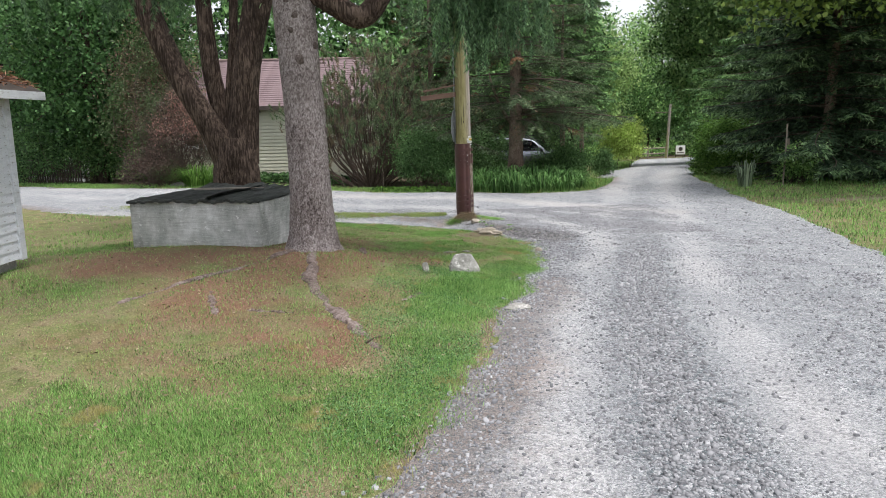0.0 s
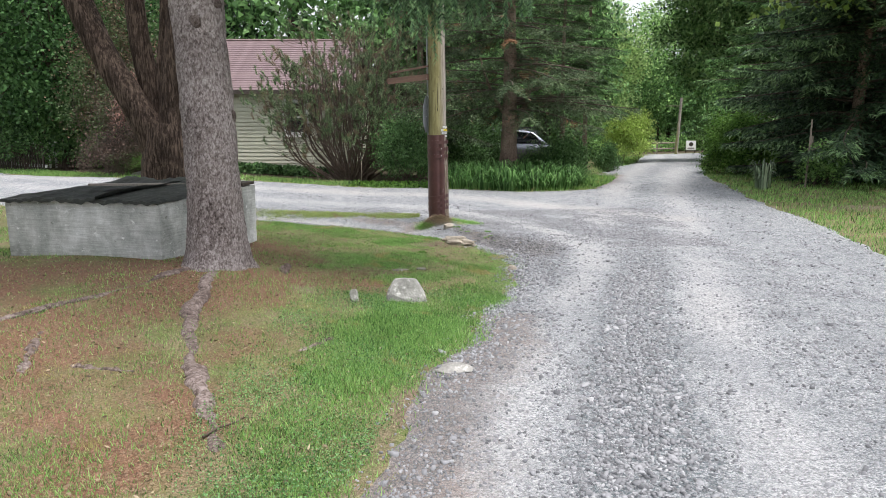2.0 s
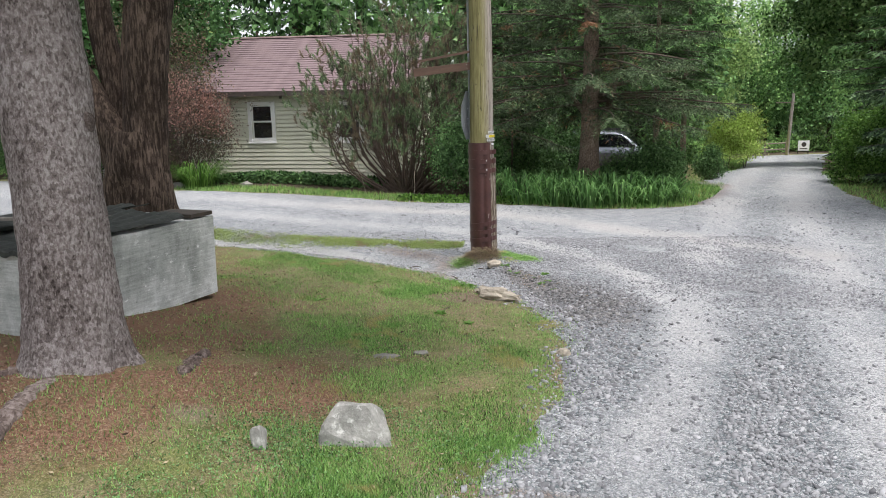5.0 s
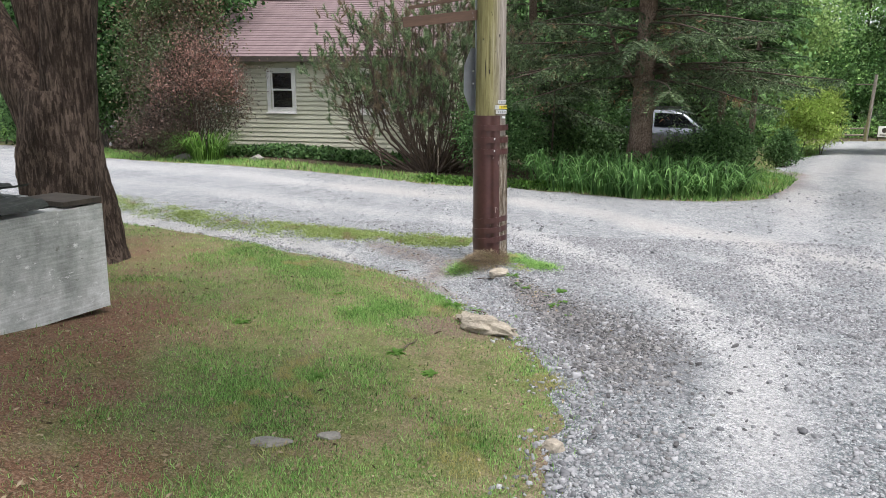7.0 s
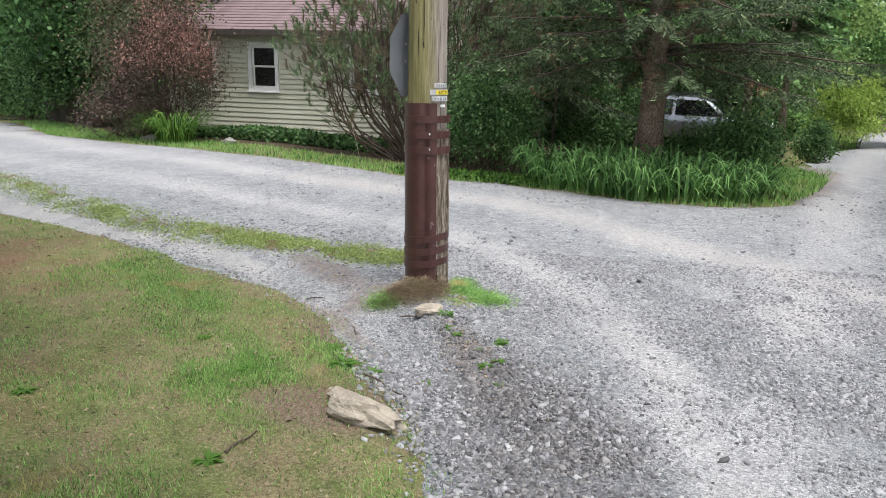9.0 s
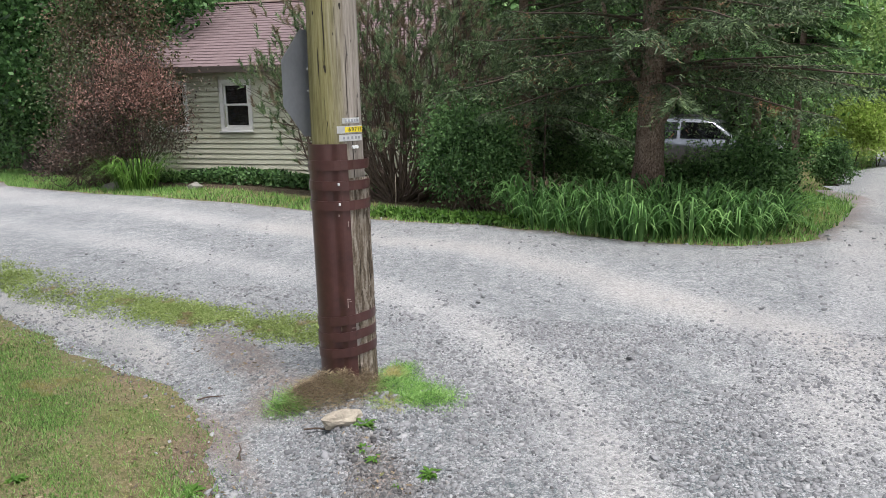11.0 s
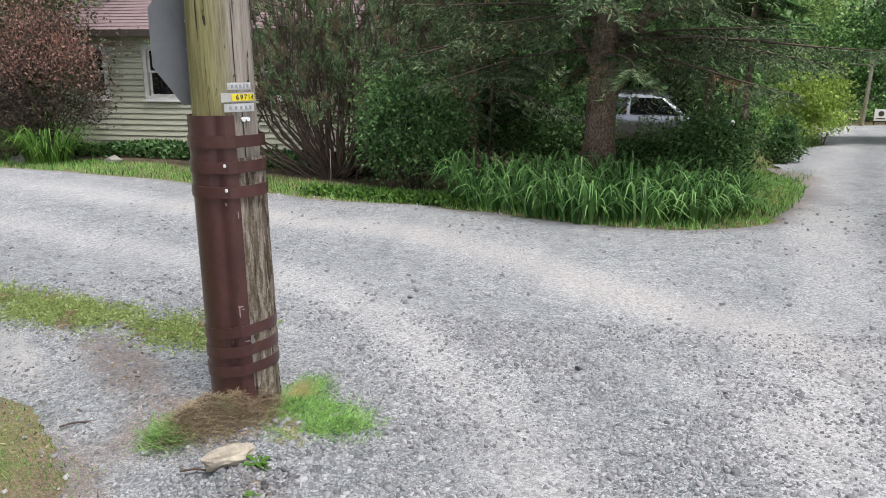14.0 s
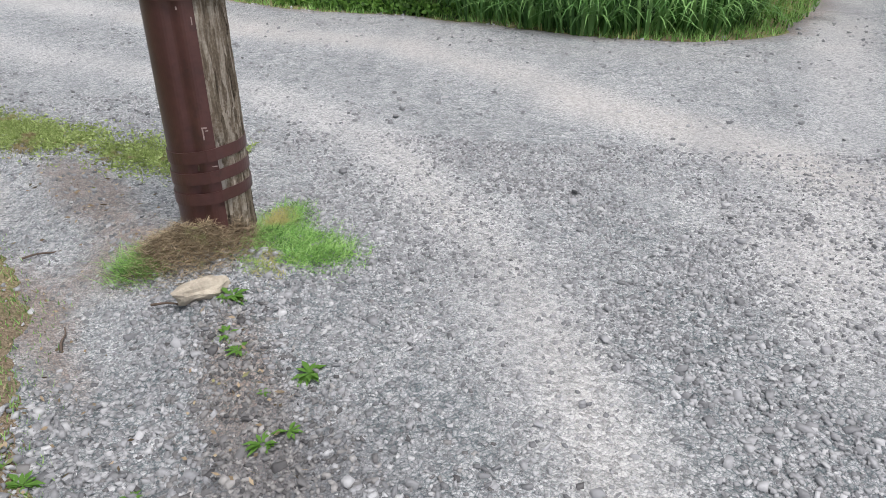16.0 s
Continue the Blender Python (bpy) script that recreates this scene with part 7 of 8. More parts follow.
# ---- woods all round ----
def woods():
    rs = np.random.RandomState(77)
    broadleaf("maple_tree", 14.9, 36.5, "tall leafy tree arching over the lane", 140, 13, (0, 0, 7.9), (4.2, 4.2, 5.4), 1100, 80, (0.30, 0.30, 0.22), 0.13, 0.10, 0.24, MAT["lane_leaves"], MAT["bark_dark"], three=True)
    broadleaf("maple_tree", 8.0, 44.5, "light green leafy tree beside the far lane", 141, 10, (0, 0, 5.2), (3.3, 3.3, 4.0), 460, 90, (0.34, 0.34, 0.28), 0.14, 0.10, 0.2, MAT["light_leaves"], MAT["bark_dark"])
    A = broadleaf("woodland_tree", -30, 60, "green broad-leaved tree in the woods", 130, 13, (0, 0, 7.2), (4.2, 4.2, 6.0), 260, 66, (0.55, 0.55, 0.42), 0.18, 0.15, 0.22, MAT["wood_edge"], MAT["bark_dark"], "woodland trees", three=True)
    B = broadleaf("woodland_tree", -24, 66, "green broad-leaved tree in the woods", 131, 11, (0, 0, 5.6), (3.6, 3.6, 4.9), 240, 66, (0.5, 0.5, 0.4), 0.165, 0.14, 0.18, MAT["hemlock"], MAT["bark_dark"], "woodland trees", three=True)
    C = conifer("woodland_conifer", -20, 60, "dark green conifer standing in the woods", 132, 15, 0.8, 3.3, 46, 5200, 0.2, MAT["hemlock"], MAT["bark_brown"], "woodland trees", L=0.36, W=0.11, sides=3)
    D = conifer("woodland_conifer", -16, 66, "dark green spruce standing in the woods", 133, 14, 0.5, 3.0, 46, 5200, 0.2, MAT["spruce"], MAT["bark_brown"], "woodland trees", L=0.34, W=0.105, sides=3)
    kinds = [A, B, C, D]
    spots = []
    # behind the house and the side lane
    for x in np.arange(-34, 6, 3.6):
        spots.append((x + rs.normal() * 0.8, 36 + rs.rand() * 4 + max(0, -x - 14) * 0.35, None))
    for x in np.arange(-40, 2, 9.5):
        spots.append((x + rs.normal(), 45 + rs.rand() * 5, None))
    # left of the lane
    for y in np.arange(37, 66, 4.2):
        spots.append((y * 0.285 - 7.2 + rs.normal() * 0.6, y, 2 if rs.rand() < 0.5 else 1))
    for y in np.arange(38, 70, 7):
        spots.append((y * 0.285 - 11.5 + rs.normal(), y, None))
    # right of the lane
    for y in np.arange(34, 70, 4.0):
        spots.append((y * 0.36 + 5.2 + rs.normal() * 0.5, y, 3 if rs.rand() < 0.6 else 0))
    for y in np.arange(28, 74, 6.5):
        spots.append((y * 0.36 + 10.5 + rs.normal(), y, 3 if rs.rand() < 0.5 else None))
    for y in np.arange(20, 40, 4.6):
        spots.append((24 + rs.normal(), y, 3))
    # tall trees that arch over the lane
    for x, y, k, s in ((20.0, 47, 3, 1.2), (7.6, 50, 2, 1.0), (18.0, 84, 0, 0.95), (21.0, 87, 1, 1.05), (24.5, 83, 0, 1.25), (28.0, 79, 1, 1.2), (15.0, 80, 1, 0.9)):
        copy_thing(kinds[k], Matrix.Translation((x, y, gz(x, y) - 0.1)) @ Matrix.Rotation(x * 2.0, 4, "Z") @ Matrix.Diagonal((s, s, s, 1)))
    # beyond the lane's end
    for x in np.arange(2, 40, 4.2):
        spots.append((x + rs.normal(), 80 + rs.rand() * 6, None))
    for x in np.arange(-4, 46, 7):
        spots.append((x + rs.normal(), 92 + rs.rand() * 6, None))
    for x, y, k in spots:
        k = rs.randint(4) if k is None else k
        s = 0.75 + 0.45 * rs.rand() + (0.3 if x < 4 and y < 55 else 0)
        if y > 75:
            s *= 0.85
        if y > 75 and 17 < x < 22.5:
            s = 0.72
        m = Matrix.Translation((x, y, gz(x, y) - 0.1)) @ Matrix.Rotation(rs.rand() * 6.28, 4, "Z") @ Matrix.Diagonal((s, s, s * (0.9 + 0.25 * rs.rand()), 1))
        copy_thing(kinds[k], m)


woods()


def undergrowth(name, label, seed, line, n, width, height, L, W, mat):
    """Low leafy scrub in a band along a line, too much to count."""
    rs = np.random.RandomState(seed)
    P = np.array(line, float)
    d = np.linalg.norm(np.diff(P, axis=0), axis=1)
    s = rs.rand(n) * d.sum()
    c = np.concatenate([[0], np.cumsum(d)])
    X, Y = np.interp(s, c, P[:, 0]) + width * (rs.rand(n) - 0.5), np.interp(s, c, P[:, 1]) + width * (rs.rand(n) - 0.5)
    hmax = height * (0.55 + 0.45 * wobble(X, Y, 0.9, seed))
    Z = soil(X, Y) + hmax * rs.rand(n) ** 0.7
    V, F = leaves_np(np.stack([X, Y, Z], -1), rs.normal(size=(n, 3)) + [0, 0, 0.2], L * (0.6 + 0.8 * rs.rand(n)), W, rs, 0.01)
    me = mesh_np(name, V, F, [mat])
    tagged(new(name, me), label, "undergrowth", kind="stuff")


undergrowth("undergrowth", "leafy woodland undergrowth behind the side lane", 1, [(-40, 42), (-22, 33.5), (-11, 30.5), (-9.6, 27)], 16000, 3.0, 2.0, 0.2, 0.12, MAT["wood_edge"])
undergrowth("undergrowth", "shaded scrub between the house and the lane", 2, [(-3, 35), (4, 39.5), (7, 44), (11, 54), (15, 66)], 15000, 2.6, 1.7, 0.18, 0.11, MAT["wood_edge"])
undergrowth("undergrowth", "leafy scrub along the lane's wooded side", 3, [(14, 27.5), (15.5, 36), (20, 46), (26, 62)], 15000, 2.6, 1.6, 0.18, 0.11, MAT["wood_edge"])
undergrowth("undergrowth", "scrub beyond the fence at the lane's end", 4, [(4, 74), (16, 75), (30, 80), (44, 84)], 12000, 3.5, 2.2, 0.28, 0.17, MAT["wood_edge"])
undergrowth("undergrowth", "shaded scrub behind the verge conifers", 5, [(12, 23.5), (16, 23.8), (21, 22.5), (26, 20)], 8000, 2.0, 1.0, 0.15, 0.09, MAT["bush_dark"])
undergrowth("ground_ivy", "low green ground cover along the house wall", 6, [(-8.6, 24.2), (-6, 24.0), (-3.2, 23.6)], 6500, 0.9, 0.42, 0.09, 0.065, MAT["bush_dark"])
undergrowth("broad_weeds", "broad-leaved weeds at the daylily bed's edge", 7, [(-1.8, 20.75), (-0.4, 20.45), (0.7, 20.1)], 1400, 0.35, 0.18, 0.075, 0.055, MAT["bush_bright"])


def far_woods():
    rs = np.random.RandomState(9)
    n = 60000
    a = radians(20) + rs.rand(n) * radians(140)
    r = 112 + rs.rand(n) * 18
    X, Y = np.cos(a) * r, np.sin(a) * r
    top = 10 + 3.0 * wobble(a * 60, r * 0.0, 1.0, 3) + 2 * wobble(a * 210, a * 3, 1.0, 1)
    Z = land(X, Y) + top * rs.rand(n) ** 0.8
    V, F = leaves_np(np.stack([X, Y, Z], -1), rs.normal(size=(n, 3)), 0.9 * (0.6 + 0.8 * rs.rand(n)), 0.65, rs, 0.1)
    tagged(new("far_woods", mesh_np("far_woods", V, F, [MAT["wood_edge"]])), "distant belt of green woods", "woods", kind="stuff")


far_woods()


# ---- lawn grass ----
def lawn_grass():
    rs = np.random.RandomState(15)
    out = []
    for n, x0, x1, y0, y1, h, w in ((420000, -5.0, 1.8, 2.0, 16.0, 0.028, 0.006), (330000, -2.6, 1.2, 2.4, 8.5, 0.03, 0.0055), (280000, -1.6, 1.6, 7.5, 13.5, 0.026, 0.0055), (120000, -2.6, 0.7, 11.5, 15.3, 0.026, 0.0055), (30000, -9, -4, 6, 18, 0.05, 0.012)):
        X, Y = x0 + rs.rand(n) * (x1 - x0), y0 + rs.rand(n) * (y1 - y0)
        v = verge(X, Y)
        bare = 1.0 * hump(X, Y, -1.9, 8.6, 1.3, 1.7) + 0.7 * hump(X, Y, -3.6, 8.4, 1.7, 1.0) + 0.8 * hump(X, Y, -2.2, 6.4, 0.7, 1.5, -25) + 1.1 * hump(X, Y, -1.55, 10.6, 0.45, 1.6, 20) + 0.65 * hump(X, Y, -2.4, 5.3, 1.2, 1.2) + 0.4 * hump(X, Y, -1.2, 5.6, 0.5, 0.9, -20) + 0.9 * hump(X, Y, 0.5, 11.8, 0.4, 0.16, -18) + 0.8 * hump(X, Y, -3.2, 13.4, 1.2, 1.0) + 0.7 * hump(X, Y, -0.6, 5.6, 0.35, 1.2) + 0.55 * hump(X, Y, -0.55, 7.6, 0.5, 0.8) 
        thick = 0.75 + 0.4 * wobble(X, Y, 1.7, 5) + 0.3 * wobble(X, Y, 5.3, 1) - bare - 0.7 * np.clip(wobble(X, Y, 1.5, 2.0) + 0.5 * wobble(X, Y, 4.7, 5.0), 0, 1)
        thick = thick - (0.30 - 0.25 * wobble(X, Y, 2.3, 8)) * np.clip((Y - 9.0) / 1.5, 0, 1) + 0.5 * np.exp(-(to_line(X, Y, [(-1.0, 4.6), (-0.42, 5.69), (0.17, 6.97), (0.65, 7.66), (1.05, 9.2)], False) / 0.4) ** 2)
        thick = thick + 0.5 * hump(X, Y, -1.4, 3.2, 1.7, 1.2)
        thick = thick - 0.75 * np.exp(-np.clip(-v, 0, 9) / 0.09)
        ok = (X < 2) & (to_line(X, Y, LAWN) < 9) & (inside(X, Y, LAWN) | (v < 0.3)) & (v < 0.16 * rs.rand(n) ** 2) & (rs.rand(n) < np.clip(thick, 0.08, 1))
        X, Y = X[ok], Y[ok]
        m = len(X)
        H = h * (0.5 + rs.rand(m)) * (0.85 + 0.3 * hump(X, Y, 0.35, 6.8, 0.5, 1.2) + 0.35 * wobble(X, Y, 3.1, 2))
        out.append(blades_np(np.stack([X, Y, ground_at(X, Y) - 0.004], -1), H, np.full(m, w) * (0.7 + 0.6 * rs.rand(m)), rs, 0.9))
    me = mesh_np("lawn_grass", *join_np(out), [MAT["grass"]])
    tagged(new("lawn_grass", me), "short patchy green lawn grass with moss and thatch", "grass", kind="stuff")


lawn_grass()


def verge_grass(name, label, seed, poly, n, x0, x1, y0, y1, depth, h, w, mat):
    rs = np.random.RandomState(seed)
    X, Y = x0 + rs.rand(n) * (x1 - x0), y0 + rs.rand(n) * (y1 - y0)
    v = verge(X, Y)
    ok = inside(X, Y, poly) & (v < 0.06) & (v > -depth) & (rs.rand(n) > 0.8 * hump(X, Y, 8.8, 15.4, 2.2, 0.6, -2)) & (rs.rand(n) < 0.75 + 0.5 * wobble(X, Y, 2.4, 3))
    X, Y = X[ok], Y[ok]
    m = len(X)
    V, F = blades_np(np.stack([X, Y, soil(X, Y) - 0.005], -1), h * (0.5 + rs.rand(m)), np.full(m, w), rs, 0.8)
    tagged(new(name, mesh_np(name, V, F, [mat])), label, "grass", kind="stuff")


verge_grass("verge_grass", "green grass verge before the house", 21, BANK, 190000, -16, 5.5, 18.8, 30, 1.3, 0.075, 0.017, MAT["grass"])
verge_grass("verge_grass", "sunlit grass verge along the far lane", 22, BANK, 40000, 3.5, 14, 19.5, 55, 1.8, 0.10, 0.025, MAT["grass"])
verge_grass("verge_grass", "grass verge on the wooded side of the lane", 23, RIGHT, 90000, 4.5, 15, 8, 30, 6.0, 0.07, 0.016, MAT["grass"])


def scatter_tufts(name, label, seed, spots, mat, category="grass", flop=1.3, heap=0.0):
    """Tufts of blades round given spots: (x, y, spread x, spread y, count, height, width)."""
    rs = np.random.RandomState(seed)
    out = []
    for x, y, sx, sy, n, h, w in spots:
        X, Y = x + sx * rs.normal(size=n), y + sy * rs.normal(size=n)
        lift = heap * rs.rand(n) * np.exp(-0.7 * (((X - x) / sx) ** 2 + ((Y - y) / sy) ** 2))
        out.append(blades_np(np.stack([X, Y, ground_at(X, Y) - 0.005 + lift], -1), h * (0.4 + rs.rand(n)), np.full(n, w), rs, flop, up=min(1.0, 1.5 / flop)))
    tagged(new(name, mesh_np(name, *join_np(out), [mat])), label, category, kind="stuff")


scatter_tufts("dry_tuft", "brown dead grass heaped round the pole's foot", 31, [(0.42, 13.74, 0.10, 0.08, 6000, 0.030, 0.004), (0.54, 13.80, 0.09, 0.07, 4600, 0.030, 0.004), (0.32, 13.68, 0.06, 0.06, 1500, 0.035, 0.004), (0.64, 13.90, 0.05, 0.05, 1500, 0.035, 0.004), (0.45, 13.62, 0.10, 0.04, 500, 0.02, 0.004)], MAT["dry_grass"], flop=3.2, heap=0.11)
scatter_tufts("green_tuft", "fresh green grass beside the pole", 32, [(0.74, 14.08, 0.06, 0.12, 1400, 0.045, 0.006), (0.90, 13.98, 0.10, 0.09, 1700, 0.035, 0.006), (0.93, 13.82, 0.10, 0.06, 1200, 0.03, 0.006), (0.70, 14.28, 0.06, 0.10, 500, 0.045, 0.006), (0.24, 13.66, 0.06, 0.05, 700, 0.07, 0.005), (0.33, 13.62, 0.06, 0.04, 500, 0.05, 0.005), (0.8, 13.7, 0.06, 0.04, 300, 0.025, 0.006), (1.02, 13.9, 0.09, 0.07, 1300, 0.035, 0.006), (0.68, 13.95, 0.07, 0.08, 900, 0.05, 0.006)], MAT["grass"], flop=2.2, heap=0.03)


def weed_strip():
    """Low weeds and grass in a ragged ribbon between the washed ditch and the lane."""
    rs = np.random.RandomState(33)
    line = np.array([(0.0, 14.92), (-0.45, 15.10), (-1.0, 15.2), (-1.5, 15.32), (-2.3, 15.42), (-3.4, 15.75), (-5.0, 16.5), (-7.5, 17.6)])
    n = 64000
    s = rs.rand(n) ** 1.15 * (len(line) - 1)
    X = np.interp(s, np.arange(len(line)), line[:, 0]) + 0.30 * rs.normal(size=n)
    Y = np.interp(s, np.arange(len(line)), line[:, 1]) + 0.12 * rs.normal(size=n)
    keep = (wobble(X, Y, 3.7, 3) + 0.6 * wobble(X, Y, 9.1, 6) + 0.7 * rs.normal(size=n) > 0.08) & (verge(X, Y) > 0.35) & (X < 0.12)
    X, Y = X[keep], Y[keep]
    n = len(X)
    G = np.stack([X, Y, ground_at(X, Y) - 0.004], -1)
    h = rs.rand(n) < 0.45
    V1 = blades_np(G[h], 0.035 * (0.4 + rs.rand(h.sum())), np.full(h.sum(), 0.007), rs, 1.3)
    a = rs.rand(n) * 6.28
    D = np.stack([np.cos(a), np.sin(a), 0.3 * rs.normal(size=n)], -1)
    V2 = leaves_np(G[~h] + [0, 0, 0.014], D[~h], 0.026 * (0.6 + 0.8 * rs.rand((~h).sum())), 0.016, rs, 0.0)
    t = new("weed_strip", mesh_np("weed_strip", *V1, [MAT["weed_grass"]]))
    tagged(t, "thin yellow-green grass growing between ditch and lane", "grass", kind="stuff")
    t = new("low_weeds", mesh_np("low_weeds", *V2, [MAT["weed_grass"]]))
    tagged(t, "low leafy weeds growing between ditch and lane", "weeds", kind="stuff")


weed_strip()


def weed(x, y, n, r, seed):
    """A low rosette of narrow leaves that share one crown."""
    rs = np.random.RandomState(seed)
    n = n * 2
    a = rs.rand(n) * 6.28
    D = unit(np.stack([np.cos(a), np.sin(a), 0.1 + 0.55 * rs.rand(n)], -1))
    L_ = r * (0.35 + 0.75 * rs.rand(n))
    S = unit(np.cross(D, [0, 0, 1.0])) * (L_ * 0.13)[:, None]
    up = np.array([0, 0, 0.25]) * L_[:, None]
    V = np.stack([D * (L_ * 0.55)[:, None] + S, D * L_[:, None] - up, D * (L_ * 0.55)[:, None] - S], 1).reshape(-1, 3)
    V = np.concatenate([[[0, 0, 0.004]], V])
    k = 1 + 3 * np.arange(n)
    t = new("weed", mesh_np("weed", V, np.stack([0 * k, k, k + 1, k + 2], -1), [MAT["bush_bright"]]))
    t.location = (x, y, gz(x, y))
    tagged(t, "small green rosette weed rooted in the gravel", "weed", "weeds at the lane's edge")


for k, (x, y, n, r) in enumerate([(0.77, 13.48, 16, 0.085), (1.24, 13.06, 14, 0.085), (1.27, 12.79, 10, 0.06), (0.94, 13.16, 10, 0.055), (1.20, 12.74, 12, 0.06), (1.32, 12.5, 10, 0.05), (1.12, 12.95, 8, 0.035), (0.6, 12.46, 12, 0.07), (0.42, 12.45, 20, 0.12), (0.85, 13.25, 10, 0.06), (0.9, 12.5, 12, 0.06), (-0.05, 12.2, 18, 0.09), (0.3, 11.2, 16, 0.08),
                                  (-0.6, 12.6, 16, 0.08), (0.0, 10.6, 16, 0.08), (0.25, 12.7, 14, 0.09), (-0.9, 11.5, 16, 0.08), (0.6, 10.9, 14, 0.08)]):
    weed(x, y, n, r, 200 + k)


def clover_patches():
    rs = np.random.RandomState(44)
    n = 80000
    X, Y = -0.7 + rs.rand(n) * 1.7, 2.8 + rs.rand(n) * 6.0
    keep = (wobble(X, Y, 2.6, 9) + 0.9 * hump(X, Y, 0.15, 5.0, 0.5, 2.0, -10) + 0.45 * rs.normal(size=n) > 0.55) & inside(X, Y, LAWN) & (verge(X, Y) < -0.1) & (soil(X, Y) > gravel_height(X, Y) + 0.004)
    X, Y = X[keep], Y[keep]
    m = len(X)
    a = rs.rand(m) * 6.28
    P = np.stack([X, Y, soil(X, Y) + 0.015 + 0.02 * rs.rand(m)], -1)
    D = np.stack([np.cos(a), np.sin(a), 0.25 * rs.normal(size=m)], -1)
    V, F = leaves_np(P, D, 0.011, 0.010, rs, 0.0)
    tagged(new("clover", mesh_np("clover", V, F, [MAT["clover"]])), "patches of low clover in the lawn", "clover", kind="stuff")


clover_patches()


# ---- loose stone on the lane ----
def chips_np(X, Y, S, rs, z):
    """Angular chips: a knocked-about block of six faces each."""
    n = len(X)
    cube = np.array([[x, y, q] for x in (-1, 1) for y in (-1, 1) for q in (-1, 1)], float)
    C = cube[None] * (0.62 + 0.5 * rs.rand(n, 8, 1)) + 0.17 * rs.normal(size=(n, 8, 3))
    C *= np.stack([0.7 + 0.5 * rs.rand(n), 0.42 + 0.38 * rs.rand(n), 0.34 + 0.32 * rs.rand(n)], -1)[:, None]
    a, tlt = rs.rand(n) * 6.28, rs.normal(size=n) * 0.25
    ca, sa = np.cos(a)[:, None], np.sin(a)[:, None]
    Zt = C[..., 2] + C[..., 0] * np.sin(tlt)[:, None]
    V = np.stack([C[..., 0] * ca - C[..., 1] * sa, C[..., 0] * sa + C[..., 1] * ca, Zt], -1) * (S * 0.5)[:, None, None]
    V += np.stack([X, Y, z + S * 0.15], -1)[:, None]
    quads = np.array([[0, 1, 3, 2], [4, 6, 7, 5], [0, 4, 5, 1], [2, 3, 7, 6], [1, 5, 7, 3]])
    F = (np.arange(n)[:, None, None] * 8 + quads).reshape(-1, 4)
    return V.reshape(-1, 3), F


def loose_gravel():
    rs = np.random.RandomState(61)
    out, dark = [], []
    # count, stretch of the plan, sizes, how strongly the heaps draw the stones, how many lie elsewhere
    for n, x0, x1, y0, y1, lo, hi, draw, rest in ((60000, -0.8, 4.6, 2.2, 12.5, 0.011, 0.028, 0.7, 0.42), (30000, 0.2, 3.4, 2.6, 12.8, 0.016, 0.038, 1.0, 0.04), (78000, 0.3, 4.4, 11.6, 15.6, 0.008, 0.024, 0.4, 0.62),
                                                   (11000, 0.4, 4.2, 11.8, 15.0, 0.018, 0.042, 0.8, 0.11), (1500, 0.2, 4.8, 2.5, 17.0, 0.03, 0.055, 0.5, 0.25), (16000, -0.7, 1.5, 2.4, 9.2, 0.009, 0.026, 0.6, 0.75), (17000, -3.5, 0.6, 12.8, 16.2, 0.008, 0.030, 0.3, 0.6),
                                                   (5000, -4, 6, 15.5, 20.5, 0.015, 0.040, 0.3, 0.35), (6000, 4.2, 7.5, 7, 20, 0.016, 0.042, 0.4, 0.5)):
        X, Y = x0 + rs.rand(n) * (x1 - x0), y0 + rs.rand(n) * (y1 - y0)
        v = verge(X, Y)
        p_ = np.clip(rest * (1 + 0.9 * wobble(X, Y, 3.1, 4) + 0.6 * wobble(X, Y, 9.0, 1)) * (1 - 0.75 * tracks(X, Y)) + draw * heaped(X, Y) ** 1.5, 0.02, 1)
        keep = (v > 0.02 - 0.26 * rs.rand(n) ** 3) & (rs.rand(n) < p_)
        keep &= rs.rand(n) > 0.4 * hump(X, Y, 0.1, 13.15, 0.9, 0.25, -42) + 0.45 * hump(X, Y, -0.6, 14.5, 0.9, 0.25, -40)
        X, Y = X[keep], Y[keep]
        S = lo + (hi - lo) * rs.rand(len(X)) ** 2.6
        wet = rs.rand(len(X)) < 0.95 * np.maximum(hump(X, Y, 1.75, 11.6, 0.48, 0.9, 10), hump(X, Y, 1.35, 12.35, 0.32, 0.55, 25)) + 0.85 * hump(X, Y, 1.05, 12.95, 0.17, 0.6, 32)
        z = ground_at(X, Y)
        for pick_, heap_ in ((~wet, out), (wet, dark)):
            heap_.append(chips_np(X[pick_], Y[pick_], S[pick_], rs, z[pick_]))
    tagged(new("damp_gravel", mesh_np("damp_gravel", *join_np(dark), [MAT["damp_chips"]])), "dark damp limestone chips washed together at the fork", "gravel", kind="stuff")
    tagged(new("loose_gravel", mesh_np("loose_gravel", *join_np(out), [MAT["stone_chips"]])), "loose angular grey limestone chips on the lane", "gravel", kind="stuff")


loose_gravel()


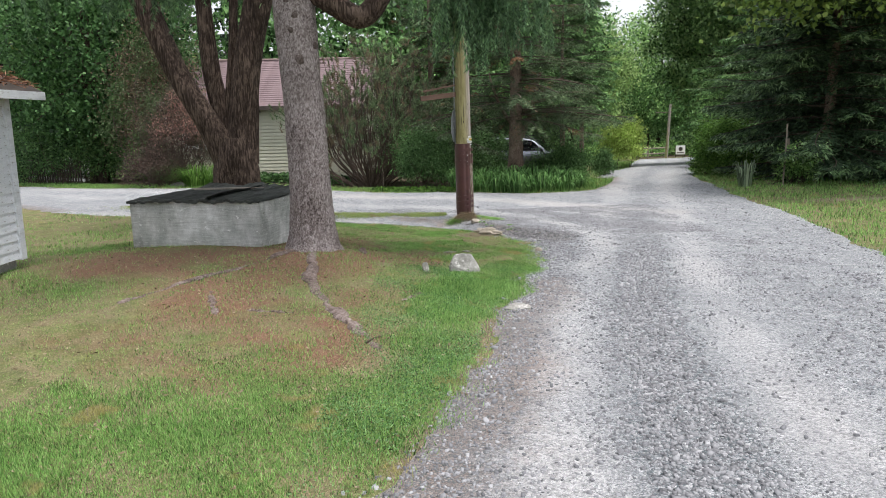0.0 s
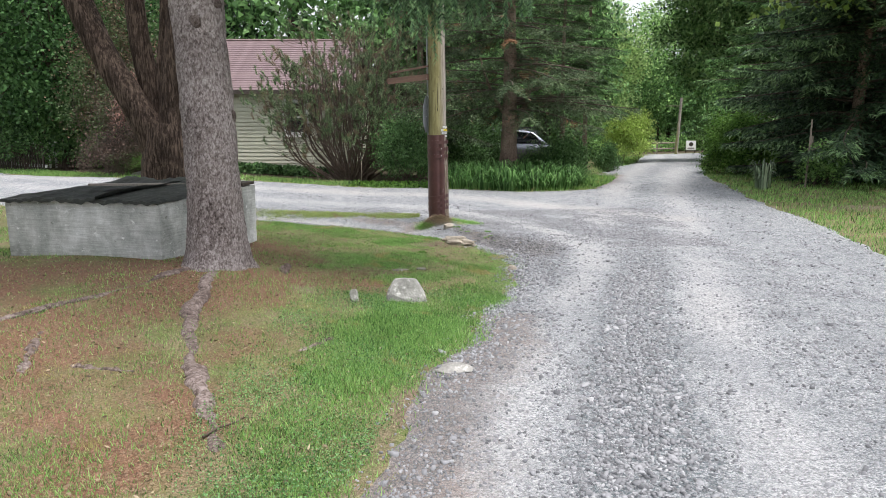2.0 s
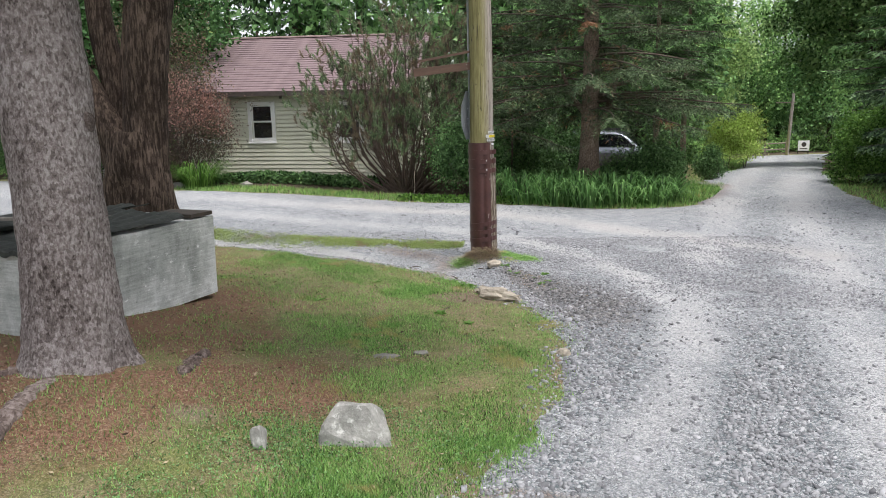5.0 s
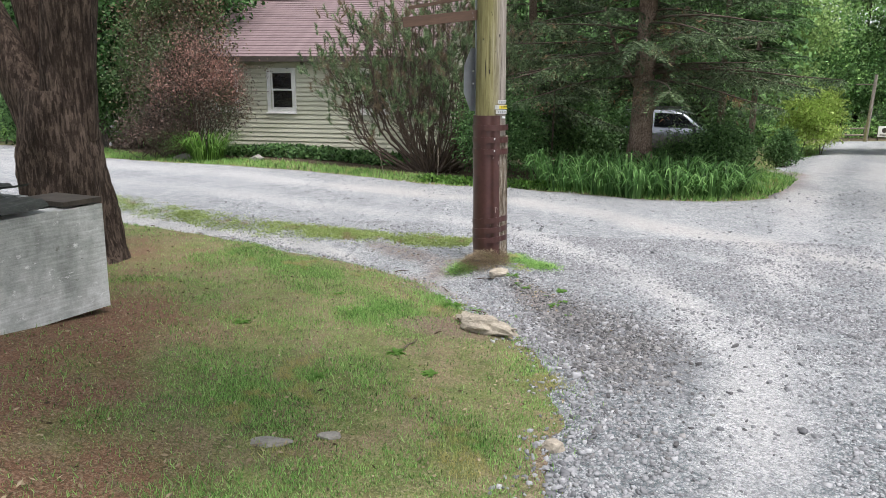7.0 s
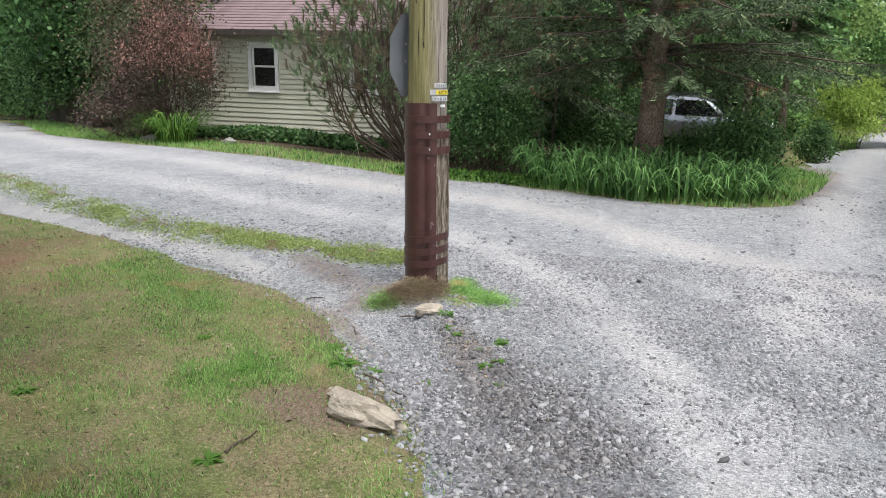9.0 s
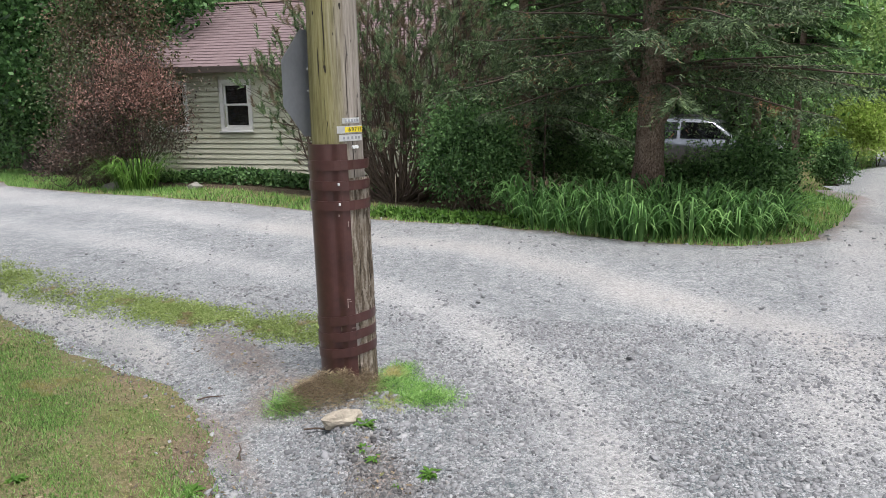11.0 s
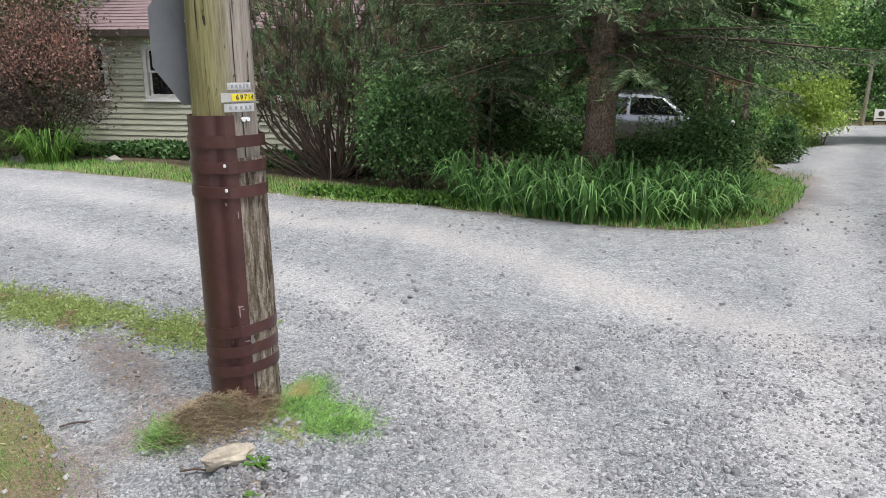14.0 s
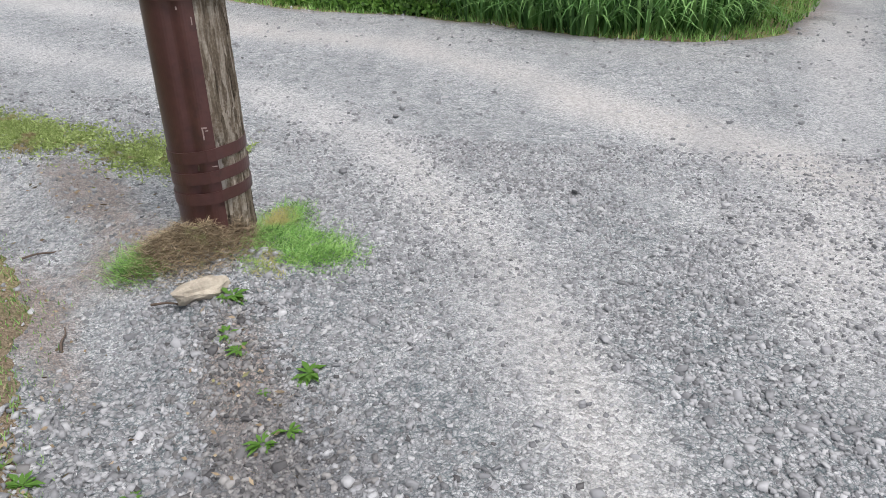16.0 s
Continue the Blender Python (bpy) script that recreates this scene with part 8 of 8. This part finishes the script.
def fallen_twig(x, y, l, turn, seed):
    rs = np.random.RandomState(seed)
    P = curve_pts([(-l / 2, 0, 0.008), (-l / 6, 0.02 * l, 0.014), (l / 6, -0.03 * l, 0.01), (l / 2, 0.02 * l, 0.006)], 10)
    t = new("fallen_twig", smooth(mesh_np("fallen_twig", *tube(P, np.linspace(0.006, 0.003, 10), 6, 0.1, seed), [MAT["twig"]])))
    t.matrix_basis = pose(x, y, gz(x, y), 0, 0, turn)
    tagged(t, "thin brown fallen twig", "twig", "twigs on the ground")


for k, (x, y, l, a) in enumerate([(0.56, 13.42, 0.2, 12), (0.2, 13.2, 0.18, 120), (0.75, 12.2, 0.35, -35), (-0.5, 5.5, 0.3, 60), (-0.35, 13.85, 0.2, 40), (0.35, 11.4, 0.22, 80)]):
    fallen_twig(x, y, l, a, 300 + k)


def leaf_flecks():
    """Fallen leaf scraps and needle bits strewn over lawn and verge."""
    rs = np.random.RandomState(72)
    n = 16000
    X, Y = -4.5 + rs.rand(n) * 6.2, 3 + rs.rand(n) * 12.5
    trail = 1.4 * hump(X, Y, 1.05, 12.95, 0.14, 0.6, 32) + hump(X, Y, 0.1, 13.2, 0.8, 0.15, -42) + 0.7 * hump(X, Y, -0.6, 14.5, 0.9, 0.25, -40)
    keep = (inside(X, Y, LAWN) | (rs.rand(n) < 0.9 * trail)) & (rs.rand(n) < 0.35 + trail + 0.5 * np.clip(wobble(X, Y, 1.9, 4), 0, 1) + 0.6 * hump(X, Y, 0.4, 12.6, 0.8, 0.5, -55))
    X, Y = X[keep], Y[keep]
    m = len(X)
    a = rs.rand(m) * 6.28
    V, F = leaves_np(np.stack([X, Y, ground_at(X, Y) + 0.008 + 0.012 * rs.rand(m)], -1), np.stack([np.cos(a), np.sin(a), 0.3 * rs.normal(size=m)], -1), 0.03 * (0.4 + rs.rand(m)), 0.012, rs, 0.0)
    tagged(new("leaf_litter", mesh_np("leaf_litter", V, F, [MAT["dry_grass"]])), "brown fallen leaf scraps strewn on the lawn", "leaf litter", kind="stuff")


leaf_flecks()
